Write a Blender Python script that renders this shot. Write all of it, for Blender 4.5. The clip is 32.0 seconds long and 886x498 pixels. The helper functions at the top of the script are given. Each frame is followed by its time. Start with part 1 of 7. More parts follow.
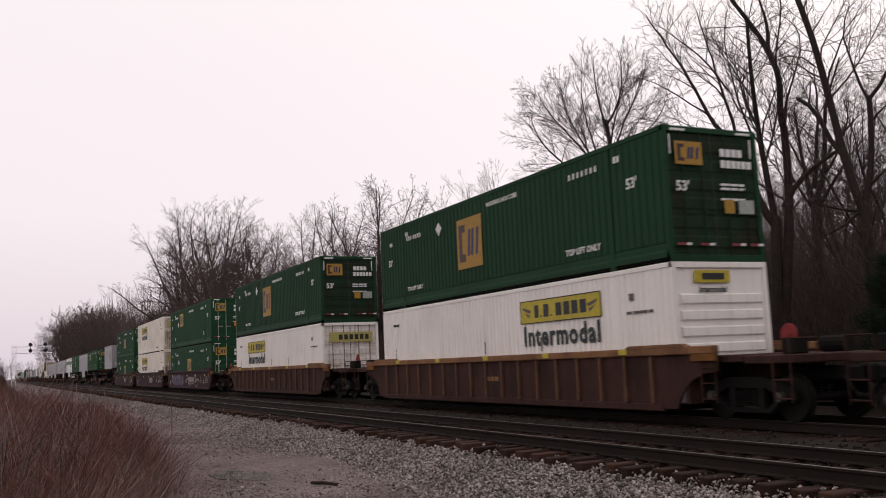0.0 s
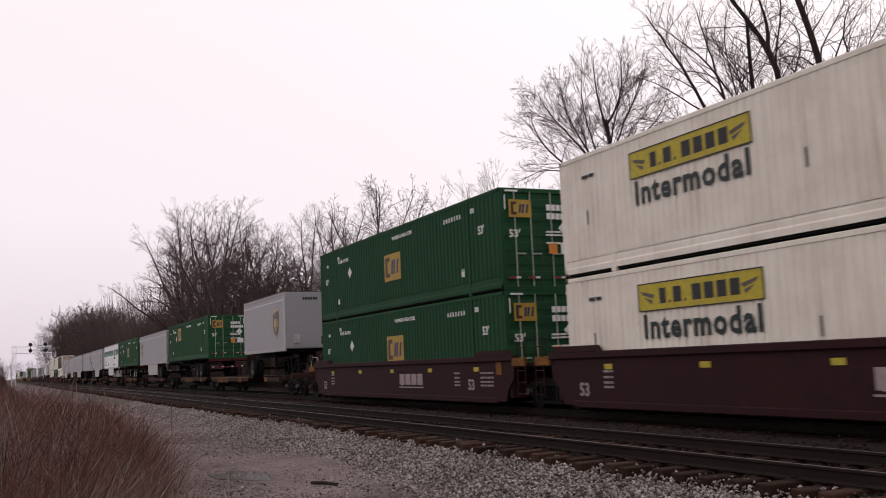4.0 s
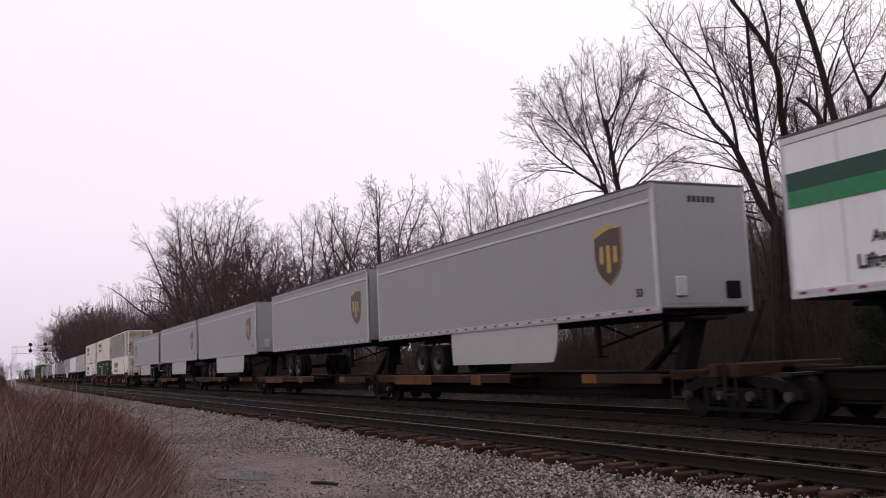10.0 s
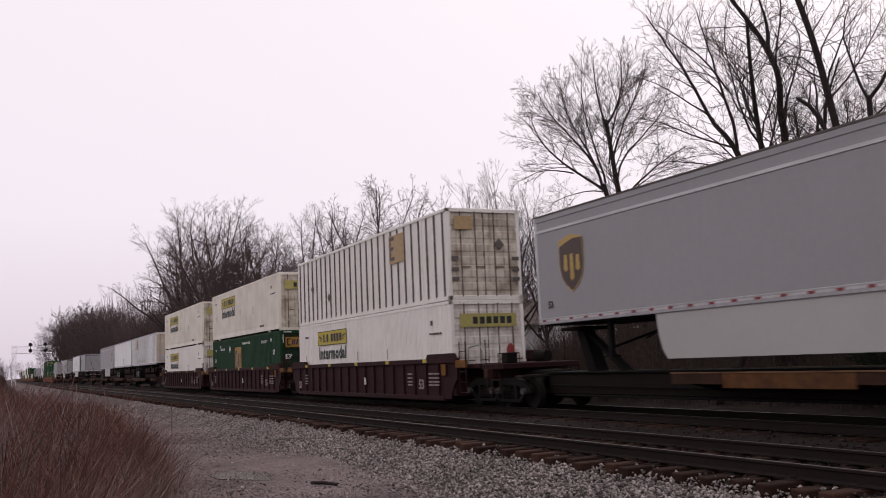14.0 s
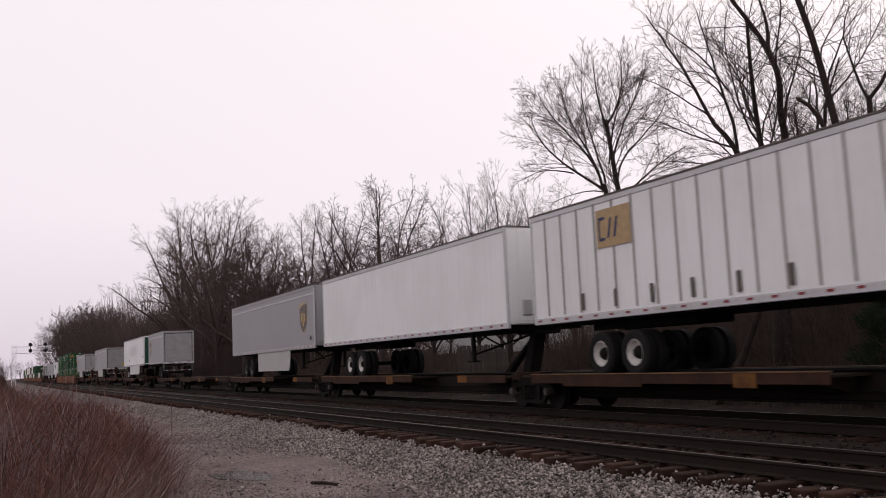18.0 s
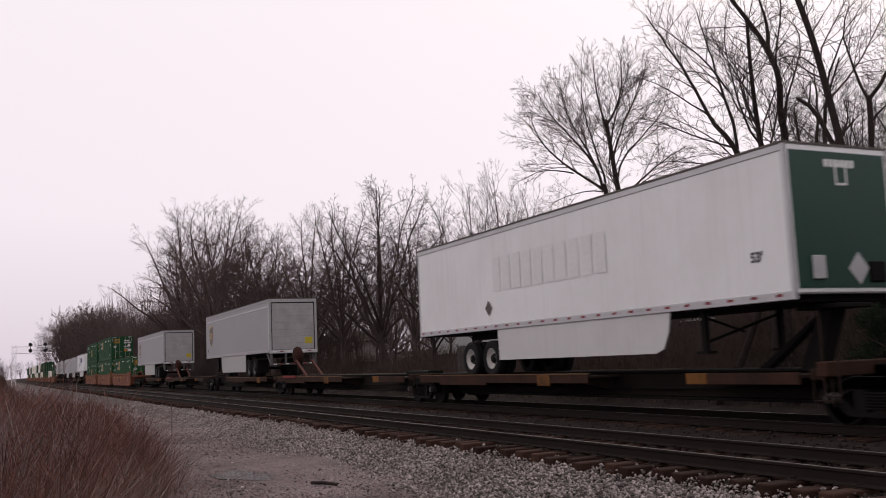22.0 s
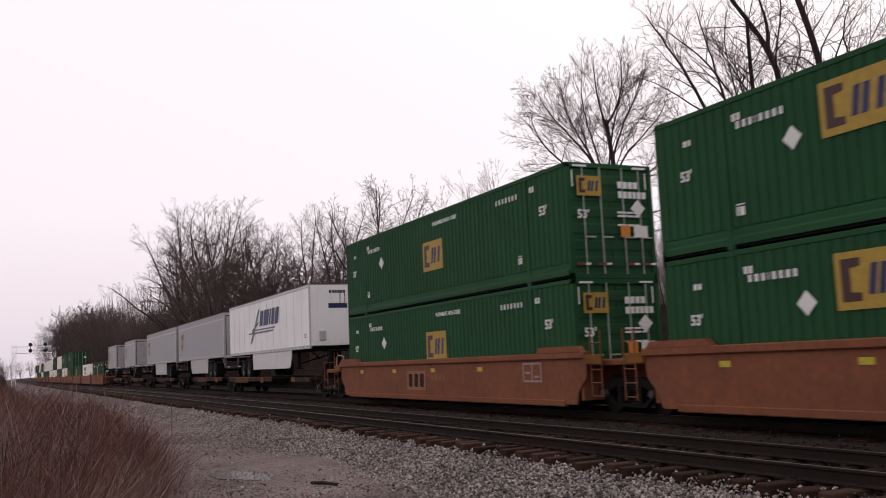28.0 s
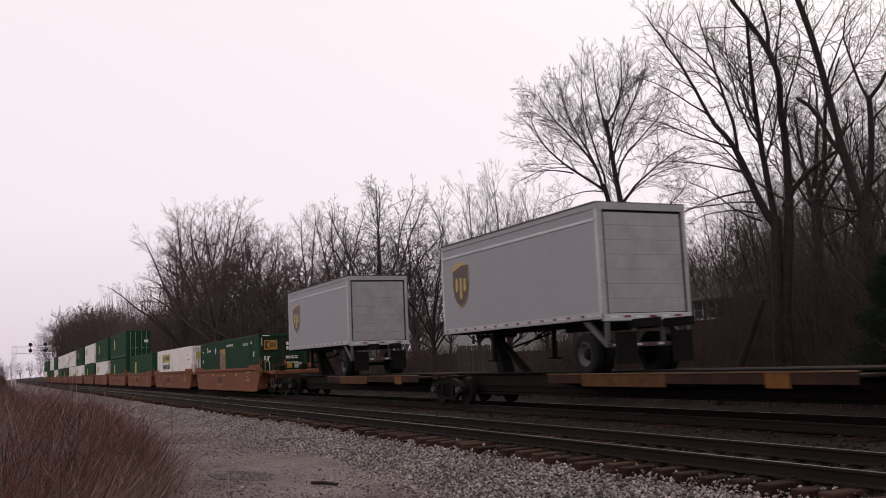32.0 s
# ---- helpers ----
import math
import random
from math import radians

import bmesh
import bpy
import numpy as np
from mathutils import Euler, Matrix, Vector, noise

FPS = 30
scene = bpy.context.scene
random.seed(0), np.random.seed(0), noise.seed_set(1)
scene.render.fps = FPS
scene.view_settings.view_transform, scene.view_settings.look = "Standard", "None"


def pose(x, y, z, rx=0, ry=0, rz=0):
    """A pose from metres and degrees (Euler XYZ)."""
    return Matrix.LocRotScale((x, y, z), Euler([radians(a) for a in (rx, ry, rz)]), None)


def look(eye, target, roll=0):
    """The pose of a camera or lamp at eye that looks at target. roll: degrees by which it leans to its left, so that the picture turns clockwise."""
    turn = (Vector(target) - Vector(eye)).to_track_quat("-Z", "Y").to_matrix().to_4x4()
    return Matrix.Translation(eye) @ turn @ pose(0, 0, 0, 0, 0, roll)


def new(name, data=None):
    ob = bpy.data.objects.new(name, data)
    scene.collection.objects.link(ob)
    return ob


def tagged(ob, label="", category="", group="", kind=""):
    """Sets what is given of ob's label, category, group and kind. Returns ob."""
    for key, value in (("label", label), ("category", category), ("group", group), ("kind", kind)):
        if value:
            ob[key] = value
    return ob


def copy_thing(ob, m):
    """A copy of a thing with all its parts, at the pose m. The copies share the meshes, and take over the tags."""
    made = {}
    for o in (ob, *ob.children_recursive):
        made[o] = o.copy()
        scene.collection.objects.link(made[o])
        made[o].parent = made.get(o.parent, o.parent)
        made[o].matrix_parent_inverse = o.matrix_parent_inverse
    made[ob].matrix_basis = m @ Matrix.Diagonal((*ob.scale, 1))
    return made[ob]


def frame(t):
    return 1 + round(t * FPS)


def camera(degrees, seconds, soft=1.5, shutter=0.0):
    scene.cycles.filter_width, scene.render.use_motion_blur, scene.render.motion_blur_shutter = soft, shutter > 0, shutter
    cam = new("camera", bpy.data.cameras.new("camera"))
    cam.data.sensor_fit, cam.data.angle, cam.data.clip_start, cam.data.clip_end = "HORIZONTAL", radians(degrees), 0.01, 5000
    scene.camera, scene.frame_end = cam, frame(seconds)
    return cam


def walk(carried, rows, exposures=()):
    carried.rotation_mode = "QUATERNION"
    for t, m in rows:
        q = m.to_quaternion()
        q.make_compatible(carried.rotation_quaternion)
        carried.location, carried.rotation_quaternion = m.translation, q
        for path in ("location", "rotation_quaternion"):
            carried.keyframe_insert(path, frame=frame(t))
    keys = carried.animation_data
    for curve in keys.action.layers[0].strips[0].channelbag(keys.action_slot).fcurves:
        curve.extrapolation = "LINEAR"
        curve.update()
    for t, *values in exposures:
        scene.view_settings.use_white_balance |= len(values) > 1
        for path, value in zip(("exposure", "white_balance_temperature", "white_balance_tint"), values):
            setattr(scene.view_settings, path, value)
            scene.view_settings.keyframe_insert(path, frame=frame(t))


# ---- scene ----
# World: x runs along the tracks (the train rolls towards +x), y away from the camera, z up, 0 at the rail tops.
cam = camera(50.82, 32.0, soft=0.95, shutter=0.14)
EYE = Vector((0.0, 0.0, 1.372))
YAW, PITCH = radians(64.485), radians(6.815)
AIM = Vector((-math.sin(YAW) * math.cos(PITCH), math.cos(YAW) * math.cos(PITCH), math.sin(PITCH)))
CAM_POSE = look(EYE, EYE + AIM * 10, roll=-2.486)
walk(cam, [(0.0, CAM_POSE), (32.0, CAM_POSE)], exposures=[(0.0, 0.03, 6800, 10), (3.0, 0.06, 6780, 10), (6.0, 0.08, 6580, 12), (9.0, 0.10, 6480, 13), (12.0, 0.0, 6500, 13), (14.5, 0.0, 6600, 12), (17.0, 0.0, 6680, 11), (25.0, 0.0, 6680, 11), (28.0, 0.11, 6740, 11), (30.0, 0.02, 6700, 11), (32.0, 0.0, 6700, 11)])

TRAIN_Y, NEAR_Y = 13.776, 9.175      # centre lines of the two tracks


def rolled(t):
    """Metres that the train has rolled after t seconds: it gathers speed slowly."""
    return 19.5745 * t + 0.02873 * t * t - 0.000212 * t ** 3


# ---- light: a bright overcast sky with a weak, wide sun behind the cloud ----
world = bpy.data.worlds.new("sky")
scene.world = world
world.use_nodes = True
wn, wl = world.node_tree.nodes, world.node_tree.links
wn.clear()
sky = wn.new("ShaderNodeTexSky")
sky.sky_type, sky.sun_disc = "NISHITA", False
sky.sun_elevation, sky.sun_rotation = radians(44), radians(-32)
sky.air_density, sky.dust_density = 1.0, 4.0
sky_bg = wn.new("ShaderNodeBackground")
sky_bg.inputs["Strength"].default_value = 0.012
wl.new(sky.outputs[0], sky_bg.inputs["Color"])
cloud = wn.new("ShaderNodeBackground")
geo = wn.new("ShaderNodeTexCoord")
sep = wn.new("ShaderNodeSeparateXYZ")
wl.new(geo.outputs["Generated"], sep.inputs[0])
ramp = wn.new("ShaderNodeValToRGB")
stops = ramp.color_ramp.elements
stops[0].position, stops[0].color = 0.0, (0.74, 0.66, 0.76, 1)
stops[1].position, stops[1].color = 0.16, (0.93, 0.85, 0.92, 1)
for at, col in ((0.36, (0.97, 0.90, 0.95)), (0.62, (0.90, 0.85, 0.88)), (1.0, (0.74, 0.71, 0.73))):
    stop = stops.new(at)
    stop.color = (*col, 1)
wl.new(sep.outputs["Z"], ramp.inputs[0])
cl_noise = wn.new("ShaderNodeTexNoise")
cl_noise.inputs["Scale"].default_value, cl_noise.inputs["Detail"].default_value = 2.2, 3.0
wl.new(geo.outputs["Generated"], cl_noise.inputs["Vector"])
cl_mix = wn.new("ShaderNodeMixRGB")
cl_mix.blend_type, cl_mix.inputs[0].default_value = "SOFT_LIGHT", 0.10
wl.new(ramp.outputs[0], cl_mix.inputs[1])
wl.new(cl_noise.outputs["Fac"], cl_mix.inputs[2])
wl.new(cl_mix.outputs[0], cloud.inputs["Color"])
cloud.inputs["Strength"].default_value = 0.92
both = wn.new("ShaderNodeAddShader")
out = wn.new("ShaderNodeOutputWorld")
wl.new(sky_bg.outputs[0], both.inputs[0])
wl.new(cloud.outputs[0], both.inputs[1])
wl.new(both.outputs[0], out.inputs["Surface"])
sun = new("sun", bpy.data.lights.new("sun", "SUN"))
sun.data.energy, sun.data.angle, sun.data.color = 0.5, radians(50), (1.0, 0.96, 0.93)
sun.matrix_world = look((-25, 40, 46), (0, 0, 0))

# ---- materials ----
def principled(name, color, rough=0.7, metal=0.0, spec=0.4):
    m = bpy.data.materials.new(name)
    m.use_nodes = True
    b = m.node_tree.nodes["Principled BSDF"]
    b.inputs["Base Color"].default_value = (*color, 1)
    b.inputs["Roughness"].default_value = rough
    b.inputs["Metallic"].default_value = metal
    b.inputs["Specular IOR Level"].default_value = spec
    return m, m.node_tree.nodes, m.node_tree.links, b


def surface(name, color, other=None, rough=0.7, metal=0.0, grain=8.0, stain=0.7, bump=0.15, bump_scale=60.0, amount=0.5,
            spread=0.0, streak=0.0, island=0.0, grain_by=0.35):
    """A worn surface: a base colour, blotches of another at a large scale, fine grain, relief and, if asked, rain streaks."""
    m, n, l, b = principled(name, color, rough, metal, 0.4 if rough < 0.7 else 0.12)
    other = other or tuple(c * 0.6 for c in color)
    co = n.new("ShaderNodeTexCoord")
    big = n.new("ShaderNodeTexNoise")
    big.inputs["Scale"].default_value, big.inputs["Detail"].default_value, big.inputs["Roughness"].default_value = stain, 6, 0.6
    l.new(co.outputs["Object"], big.inputs["Vector"])
    fine = n.new("ShaderNodeTexNoise")
    fine.inputs["Scale"].default_value, fine.inputs["Detail"].default_value = grain, 5
    l.new(co.outputs["Object"], fine.inputs["Vector"])
    r = n.new("ShaderNodeValToRGB")
    r.color_ramp.elements[0].position, r.color_ramp.elements[1].position = 0.42, 0.72
    r.color_ramp.elements[0].color, r.color_ramp.elements[1].color = (0, 0, 0, 1), (amount, amount, amount, 1)
    l.new(big.outputs["Fac"], r.inputs[0])
    mix = n.new("ShaderNodeMixRGB")
    mix.inputs[1].default_value, mix.inputs[2].default_value = (*color, 1), (*other, 1)
    l.new(r.outputs[0], mix.inputs[0])
    last = mix
    gm = n.new("ShaderNodeMixRGB")
    gm.blend_type, gm.inputs[0].default_value = "OVERLAY", grain_by
    l.new(last.outputs[0], gm.inputs[1])
    l.new(fine.outputs["Fac"], gm.inputs[2])
    last = gm
    if streak:
        mp = n.new("ShaderNodeMapping")
        mp.inputs["Scale"].default_value = (7.0, 7.0, 0.35)
        l.new(co.outputs["Object"], mp.inputs[0])
        st = n.new("ShaderNodeTexNoise")
        st.inputs["Scale"].default_value, st.inputs["Detail"].default_value = 1.0, 4
        l.new(mp.outputs[0], st.inputs["Vector"])
        sr = n.new("ShaderNodeValToRGB")
        sr.color_ramp.elements[0].position, sr.color_ramp.elements[1].position = 0.52, 0.78
        sr.color_ramp.elements[0].color, sr.color_ramp.elements[1].color = (0, 0, 0, 1), (streak, streak, streak, 1)
        l.new(st.outputs["Fac"], sr.inputs[0])
        sm = n.new("ShaderNodeMixRGB")
        sm.inputs[2].default_value = (*other, 1)
        l.new(sr.outputs[0], sm.inputs[0])
        l.new(last.outputs[0], sm.inputs[1])
        last = sm
    if spread or island:
        info = n.new("ShaderNodeObjectInfo") if spread else n.new("ShaderNodeNewGeometry")
        sock = info.outputs["Random"] if spread else info.outputs["Random Per Island"]
        hsv = n.new("ShaderNodeHueSaturation")
        mr = n.new("ShaderNodeMapRange")
        k = spread or island
        mr.inputs["To Min"].default_value, mr.inputs["To Max"].default_value = 1 - k, 1 + k
        l.new(sock, mr.inputs["Value"])
        l.new(mr.outputs[0], hsv.inputs["Value"])
        l.new(last.outputs[0], hsv.inputs["Color"])
        last = hsv
    l.new(last.outputs[0], b.inputs["Base Color"])
    if bump:
        fb = n.new("ShaderNodeTexNoise")
        fb.inputs["Scale"].default_value, fb.inputs["Detail"].default_value = bump_scale, 4
        l.new(co.outputs["Object"], fb.inputs["Vector"])
        bp = n.new("ShaderNodeBump")
        bp.inputs["Strength"].default_value, bp.inputs["Distance"].default_value = bump, 0.01
        l.new(fb.outputs["Fac"], bp.inputs["Height"])
        l.new(bp.outputs[0], b.inputs["Normal"])
    rr = n.new("ShaderNodeMapRange")
    rr.inputs["To Min"].default_value, rr.inputs["To Max"].default_value = max(0.05, rough - 0.12), min(1.0, rough + 0.15)
    l.new(fine.outputs["Fac"], rr.inputs["Value"])
    l.new(rr.outputs[0], b.inputs["Roughness"])
    return m


M_GREEN = surface("green container paint", (0.0160, 0.064, 0.028), (0.010, 0.040, 0.018), 0.70, streak=0.35, stain=0.5, grain_by=0.15)
M_GREEN_F = surface("faded green container paint", (0.0195, 0.076, 0.031), (0.012, 0.046, 0.020), 0.70, streak=0.35, stain=0.5, grain_by=0.15)
M_GREEN_D = surface("dark green container paint", (0.0150, 0.052, 0.025), (0.010, 0.030, 0.016), 0.70, streak=0.4, stain=0.5, grain_by=0.15)
M_WHITE = surface("white container paint", (0.85, 0.81, 0.76), (0.46, 0.40, 0.35), 0.55, streak=0.3, stain=0.6, amount=0.25, grain_by=0.15)
M_CREAM = surface("aged cream container paint", (0.83, 0.775, 0.68), (0.40, 0.31, 0.23), 0.6, streak=0.4, stain=0.7, amount=0.35, grain_by=0.15)
M_TRAILER = surface("light grey trailer panel", (0.31, 0.305, 0.315), (0.25, 0.245, 0.25), 0.5, streak=0.2, stain=0.4, amount=0.3, bump=0.05, grain_by=0.08)
M_TRAILER_W = surface("white trailer panel", (0.83, 0.83, 0.83), (0.50, 0.48, 0.46), 0.45, streak=0.2, stain=0.4, amount=0.25, bump=0.05, grain_by=0.08)
M_ALU = surface("dull aluminium trim", (0.52, 0.52, 0.53), (0.34, 0.33, 0.33), 0.45, 0.5, bump=0.08, grain_by=0.08)
M_ROOF = surface("weathered roof sheet", (0.40, 0.39, 0.38), (0.22, 0.21, 0.20), 0.7)
M_DOOR = surface("roll door panel grey", (0.36, 0.35, 0.355), (0.23, 0.22, 0.22), 0.55, streak=0.25, stain=1.5, amount=0.6, grain_by=0.08)
M_RUST = surface("rusty brown car steel", (0.056, 0.026, 0.0205), (0.019, 0.012, 0.0105), 0.8, streak=0.75, stain=1.3, amount=0.75, bump=0.3)
M_MAROON = surface("maroon car paint", (0.034, 0.0110, 0.0130), (0.019, 0.0095, 0.010), 0.7, streak=0.45, stain=0.8)
M_ORANGE = surface("faded orange car paint", (0.212, 0.078, 0.040), (0.115, 0.044, 0.029), 0.7, streak=0.4, stain=0.8)
M_YELLOW_D = surface("dirty yellow deck edge", (0.19, 0.082, 0.022), (0.07, 0.034, 0.018), 0.75, stain=1.6, amount=0.9)
M_DECK = surface("dirty deck steel", (0.034, 0.023, 0.018), (0.016, 0.013, 0.012), 0.85, stain=1.2)
M_BLACK = surface("grimy black steel", (0.0085, 0.0075, 0.007), (0.018, 0.014, 0.012), 0.85, stain=1.5)
M_WHEEL = surface("rail wheel steel", (0.014, 0.012, 0.0105), (0.009, 0.008, 0.007), 0.7, 0.2)
M_TYRE = surface("tyre rubber", (0.012, 0.0115, 0.012), (0.020, 0.019, 0.018), 0.8, bump=0.2)
M_RIM = surface("white steel rim", (0.55, 0.53, 0.50), (0.25, 0.22, 0.20), 0.5, amount=0.6)
M_RIM_D = surface("grey steel rim", (0.085, 0.078, 0.074), (0.04, 0.036, 0.033), 0.5)
M_YELLOW = surface("yellow sign paint", (0.47, 0.38, 0.030), (0.34, 0.25, 0.04), 0.55, bump=0)
M_GOLD = surface("gold emblem film", (0.44, 0.29, 0.06), (0.40, 0.25, 0.04), 0.4, bump=0)
M_BROWN = surface("brown emblem film", (0.050, 0.022, 0.012), (0.035, 0.016, 0.01), 0.4, bump=0)
M_NAVY = surface("navy lettering film", (0.012, 0.018, 0.085), (0.01, 0.012, 0.05), 0.5, bump=0)
M_DKGREEN = surface("dark green lettering film", (0.010, 0.060, 0.038), (0.008, 0.04, 0.028), 0.5, bump=0)
M_INK = surface("black-green lettering film", (0.009, 0.020, 0.018), (0.014, 0.024, 0.022), 0.5, bump=0)
M_STRIPE_G = surface("bright green stripe film", (0.015, 0.20, 0.07), (0.012, 0.14, 0.05), 0.45, bump=0)
M_MARK_W = surface("white marking paint", (0.72, 0.72, 0.70), (0.5, 0.5, 0.48), 0.6, bump=0)
M_MARK_K = surface("black marking paint", (0.02, 0.02, 0.022), (0.04, 0.04, 0.04), 0.6, bump=0)
M_RED = surface("red reflector", (0.20, 0.020, 0.025), (0.12, 0.02, 0.02), 0.35, bump=0)
M_ORANGE_S = surface("orange sticker", (0.62, 0.22, 0.03), (0.5, 0.18, 0.03), 0.5, bump=0)
M_RAIL = surface("rail steel", (0.020, 0.0145, 0.012), (0.012, 0.009, 0.008), 0.8, 0.0)
M_RAILTOP = surface("worn rail head", (0.13, 0.118, 0.114), (0.07, 0.062, 0.06), 0.5, 0.7, bump=0)
M_TIE = surface("creosoted tie wood", (0.036, 0.0185, 0.0135), (0.105, 0.046, 0.027), 0.9, stain=1.4, amount=0.9, spread=0.5, bump=0.4)
M_STONE = surface("ballast stone", (0.280, 0.240, 0.229), (0.10, 0.085, 0.079), 0.9, stain=0.6, island=0.8)
M_STONE_D = surface("dark track stone", (0.036, 0.027, 0.023), (0.017, 0.013, 0.0115), 0.9, stain=0.6, island=0.6)
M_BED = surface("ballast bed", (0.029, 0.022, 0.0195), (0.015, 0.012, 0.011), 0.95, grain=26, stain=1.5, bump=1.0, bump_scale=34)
M_BARK = surface("grey-brown bark", (0.036, 0.027, 0.025), (0.018, 0.0135, 0.0125), 0.95, stain=3.0, bump=0.6, bump_scale=25)
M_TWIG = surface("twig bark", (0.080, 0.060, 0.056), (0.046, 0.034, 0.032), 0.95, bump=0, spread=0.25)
# paler copy of the twig bark: aerial haze of the farther woods is coloured in
M_TWIG_F = surface("hazed far woodland twigs", (0.096, 0.069, 0.067), (0.054, 0.038, 0.038), 0.95, bump=0, spread=0.3)
M_BRUSH = surface("dry brush stems", (0.068, 0.048, 0.042), (0.038, 0.027, 0.024), 0.95, bump=0, island=0.4)
M_GRASS = surface("dry reddish grass", (0.172, 0.080, 0.066), (0.026, 0.015, 0.014), 0.9, stain=0.9, amount=0.95, bump=0, island=0.45)
M_GRASS_P = surface("pale dry grass", (0.225, 0.160, 0.138), (0.13, 0.085, 0.072), 0.9, bump=0, island=0.4)
M_STALK = surface("pale grey stalks", (0.24, 0.185, 0.175), (0.14, 0.105, 0.10), 0.9, bump=0, island=0.4)
M_SHOULDER = surface("ballast shoulder", (0.110, 0.092, 0.086), (0.05, 0.042, 0.039), 0.95, grain=20, stain=0.8, bump=1.0, bump_scale=24, grain_by=0.95)
# black enamel, lifted to dark grey: distance haze is put into the colour
M_SIGNAL = surface("haze-greyed black signal enamel", (0.035, 0.033, 0.034), (0.05, 0.048, 0.05), 0.8, bump=0)
M_GRIME = surface("grimy dark green door", (0.014, 0.036, 0.020), (0.024, 0.014, 0.010), 0.75, streak=0.7, stain=1.4, amount=0.8)
M_DOOR_W = surface("rust-streaked white door", (0.78, 0.74, 0.69), (0.19, 0.11, 0.075), 0.65, streak=0.8, stain=1.6, amount=0.55, grain_by=0.15)
M_DOOR_C = surface("rust-streaked cream door", (0.68, 0.62, 0.52), (0.13, 0.075, 0.045), 0.7, streak=0.9, stain=1.4, amount=0.8, grain_by=0.15)
# galvanised steel made extra pale, with the haze of distance in its colour
M_STEEL_P = surface("haze-paled galvanised steel", (0.72, 0.70, 0.73), (0.6, 0.58, 0.6), 0.6, 0.0)

# ---- mesh tools ----
class Solid:
    """Collects boxes, prisms, tubes and plates for ONE mesh."""

    def __init__(self):
        self.v, self.f = [], []

    def add(self, verts, faces):
        k = len(self.v)
        self.v += [tuple(p) for p in verts]
        self.f += [tuple(i + k for i in f) for f in faces]
        return self

    def box(self, x0, x1, y0, y1, z0, z1, c=0.0):
        if c <= 0:
            p = [(x, y, z) for x in (x0, x1) for y in (y0, y1) for z in (z0, z1)]
            return self.add(p, [(0, 1, 3, 2), (4, 6, 7, 5), (0, 4, 5, 1), (2, 3, 7, 6), (0, 2, 6, 4), (1, 5, 7, 3)])
        c = min(c, (x1 - x0) * 0.45, (y1 - y0) * 0.45, (z1 - z0) * 0.45)
        bm = bmesh.new()
        bmesh.ops.create_cube(bm, size=1)
        for v in bm.verts:
            v.co = Vector(((x0 + x1) / 2 + v.co.x * (x1 - x0), (y0 + y1) / 2 + v.co.y * (y1 - y0), (z0 + z1) / 2 + v.co.z * (z1 - z0)))
        bmesh.ops.bevel(bm, geom=bm.edges[:], offset=c, segments=1, affect="EDGES")
        bm.verts.index_update()
        self.add([v.co.copy() for v in bm.verts], [[v.index for v in f.verts] for f in bm.faces])
        bm.free()
        return self

    def prism(self, outline, a0, a1, axis="x"):
        """An outline swept along an axis. Outline in the other two axes, in order (y,z), (x,z) or (x,y)."""
        n = len(outline)
        put = {"x": lambda a, p: (a, p[0], p[1]), "y": lambda a, p: (p[0], a, p[1]), "z": lambda a, p: (p[0], p[1], a)}[axis]
        vs = [put(a0, p) for p in outline] + [put(a1, p) for p in outline]
        fs = [tuple(range(n)), tuple(range(2 * n - 1, n - 1, -1))] + [(i, (i + 1) % n, n + (i + 1) % n, n + i) for i in range(n)]
        return self.add(vs, fs)

    def cyl(self, p, q, r, n=12, r2=None):
        p, q = Vector(p), Vector(q)
        d = (q - p).normalized()
        a = d.orthogonal().normalized()
        b = d.cross(a)
        r2 = r if r2 is None else r2
        vs = [p + (a * math.cos(t) + b * math.sin(t)) * r for t in [2 * math.pi * i / n for i in range(n)]]
        vs += [q + (a * math.cos(t) + b * math.sin(t)) * r2 for t in [2 * math.pi * i / n for i in range(n)]]
        fs = [tuple(range(n - 1, -1, -1)), tuple(range(n, 2 * n))] + [(i, (i + 1) % n, n + (i + 1) % n, n + i) for i in range(n)]
        return self.add(vs, fs)

    def lathe(self, c, rings, n=20, axis="y", caps=True):
        """Rings (offset along the axis, radius) turned round an axis through c."""
        vs = []
        for o, r in rings:
            for i in range(n):
                t = 2 * math.pi * i / n
                if axis == "y":
                    vs.append((c[0] + r * math.cos(t), c[1] + o, c[2] + r * math.sin(t)))
                else:
                    vs.append((c[0] + r * math.cos(t), c[1] + r * math.sin(t), c[2] + o))
        fs = []
        for k in range(len(rings) - 1):
            for i in range(n):
                j = (i + 1) % n
                fs.append((k * n + i, k * n + j, (k + 1) * n + j, (k + 1) * n + i))
        if caps:
            fs += [tuple(range(n)), tuple(range((len(rings) - 1) * n, len(rings) * n))]
        return self.add(vs, fs)

    def tube(self, pts, r, n=6):
        for p, q in zip(pts, pts[1:]):
            self.cyl(p, q, r, n)
        return self

    def mesh(self, name, material):
        me = bpy.data.meshes.new(name)
        me.from_pydata(self.v, [], self.f)
        if material:
            me.materials.append(material)
        bm = bmesh.new()
        bm.from_mesh(me)
        bmesh.ops.recalc_face_normals(bm, faces=bm.faces[:])
        bm.to_mesh(me)
        bm.free()
        return me


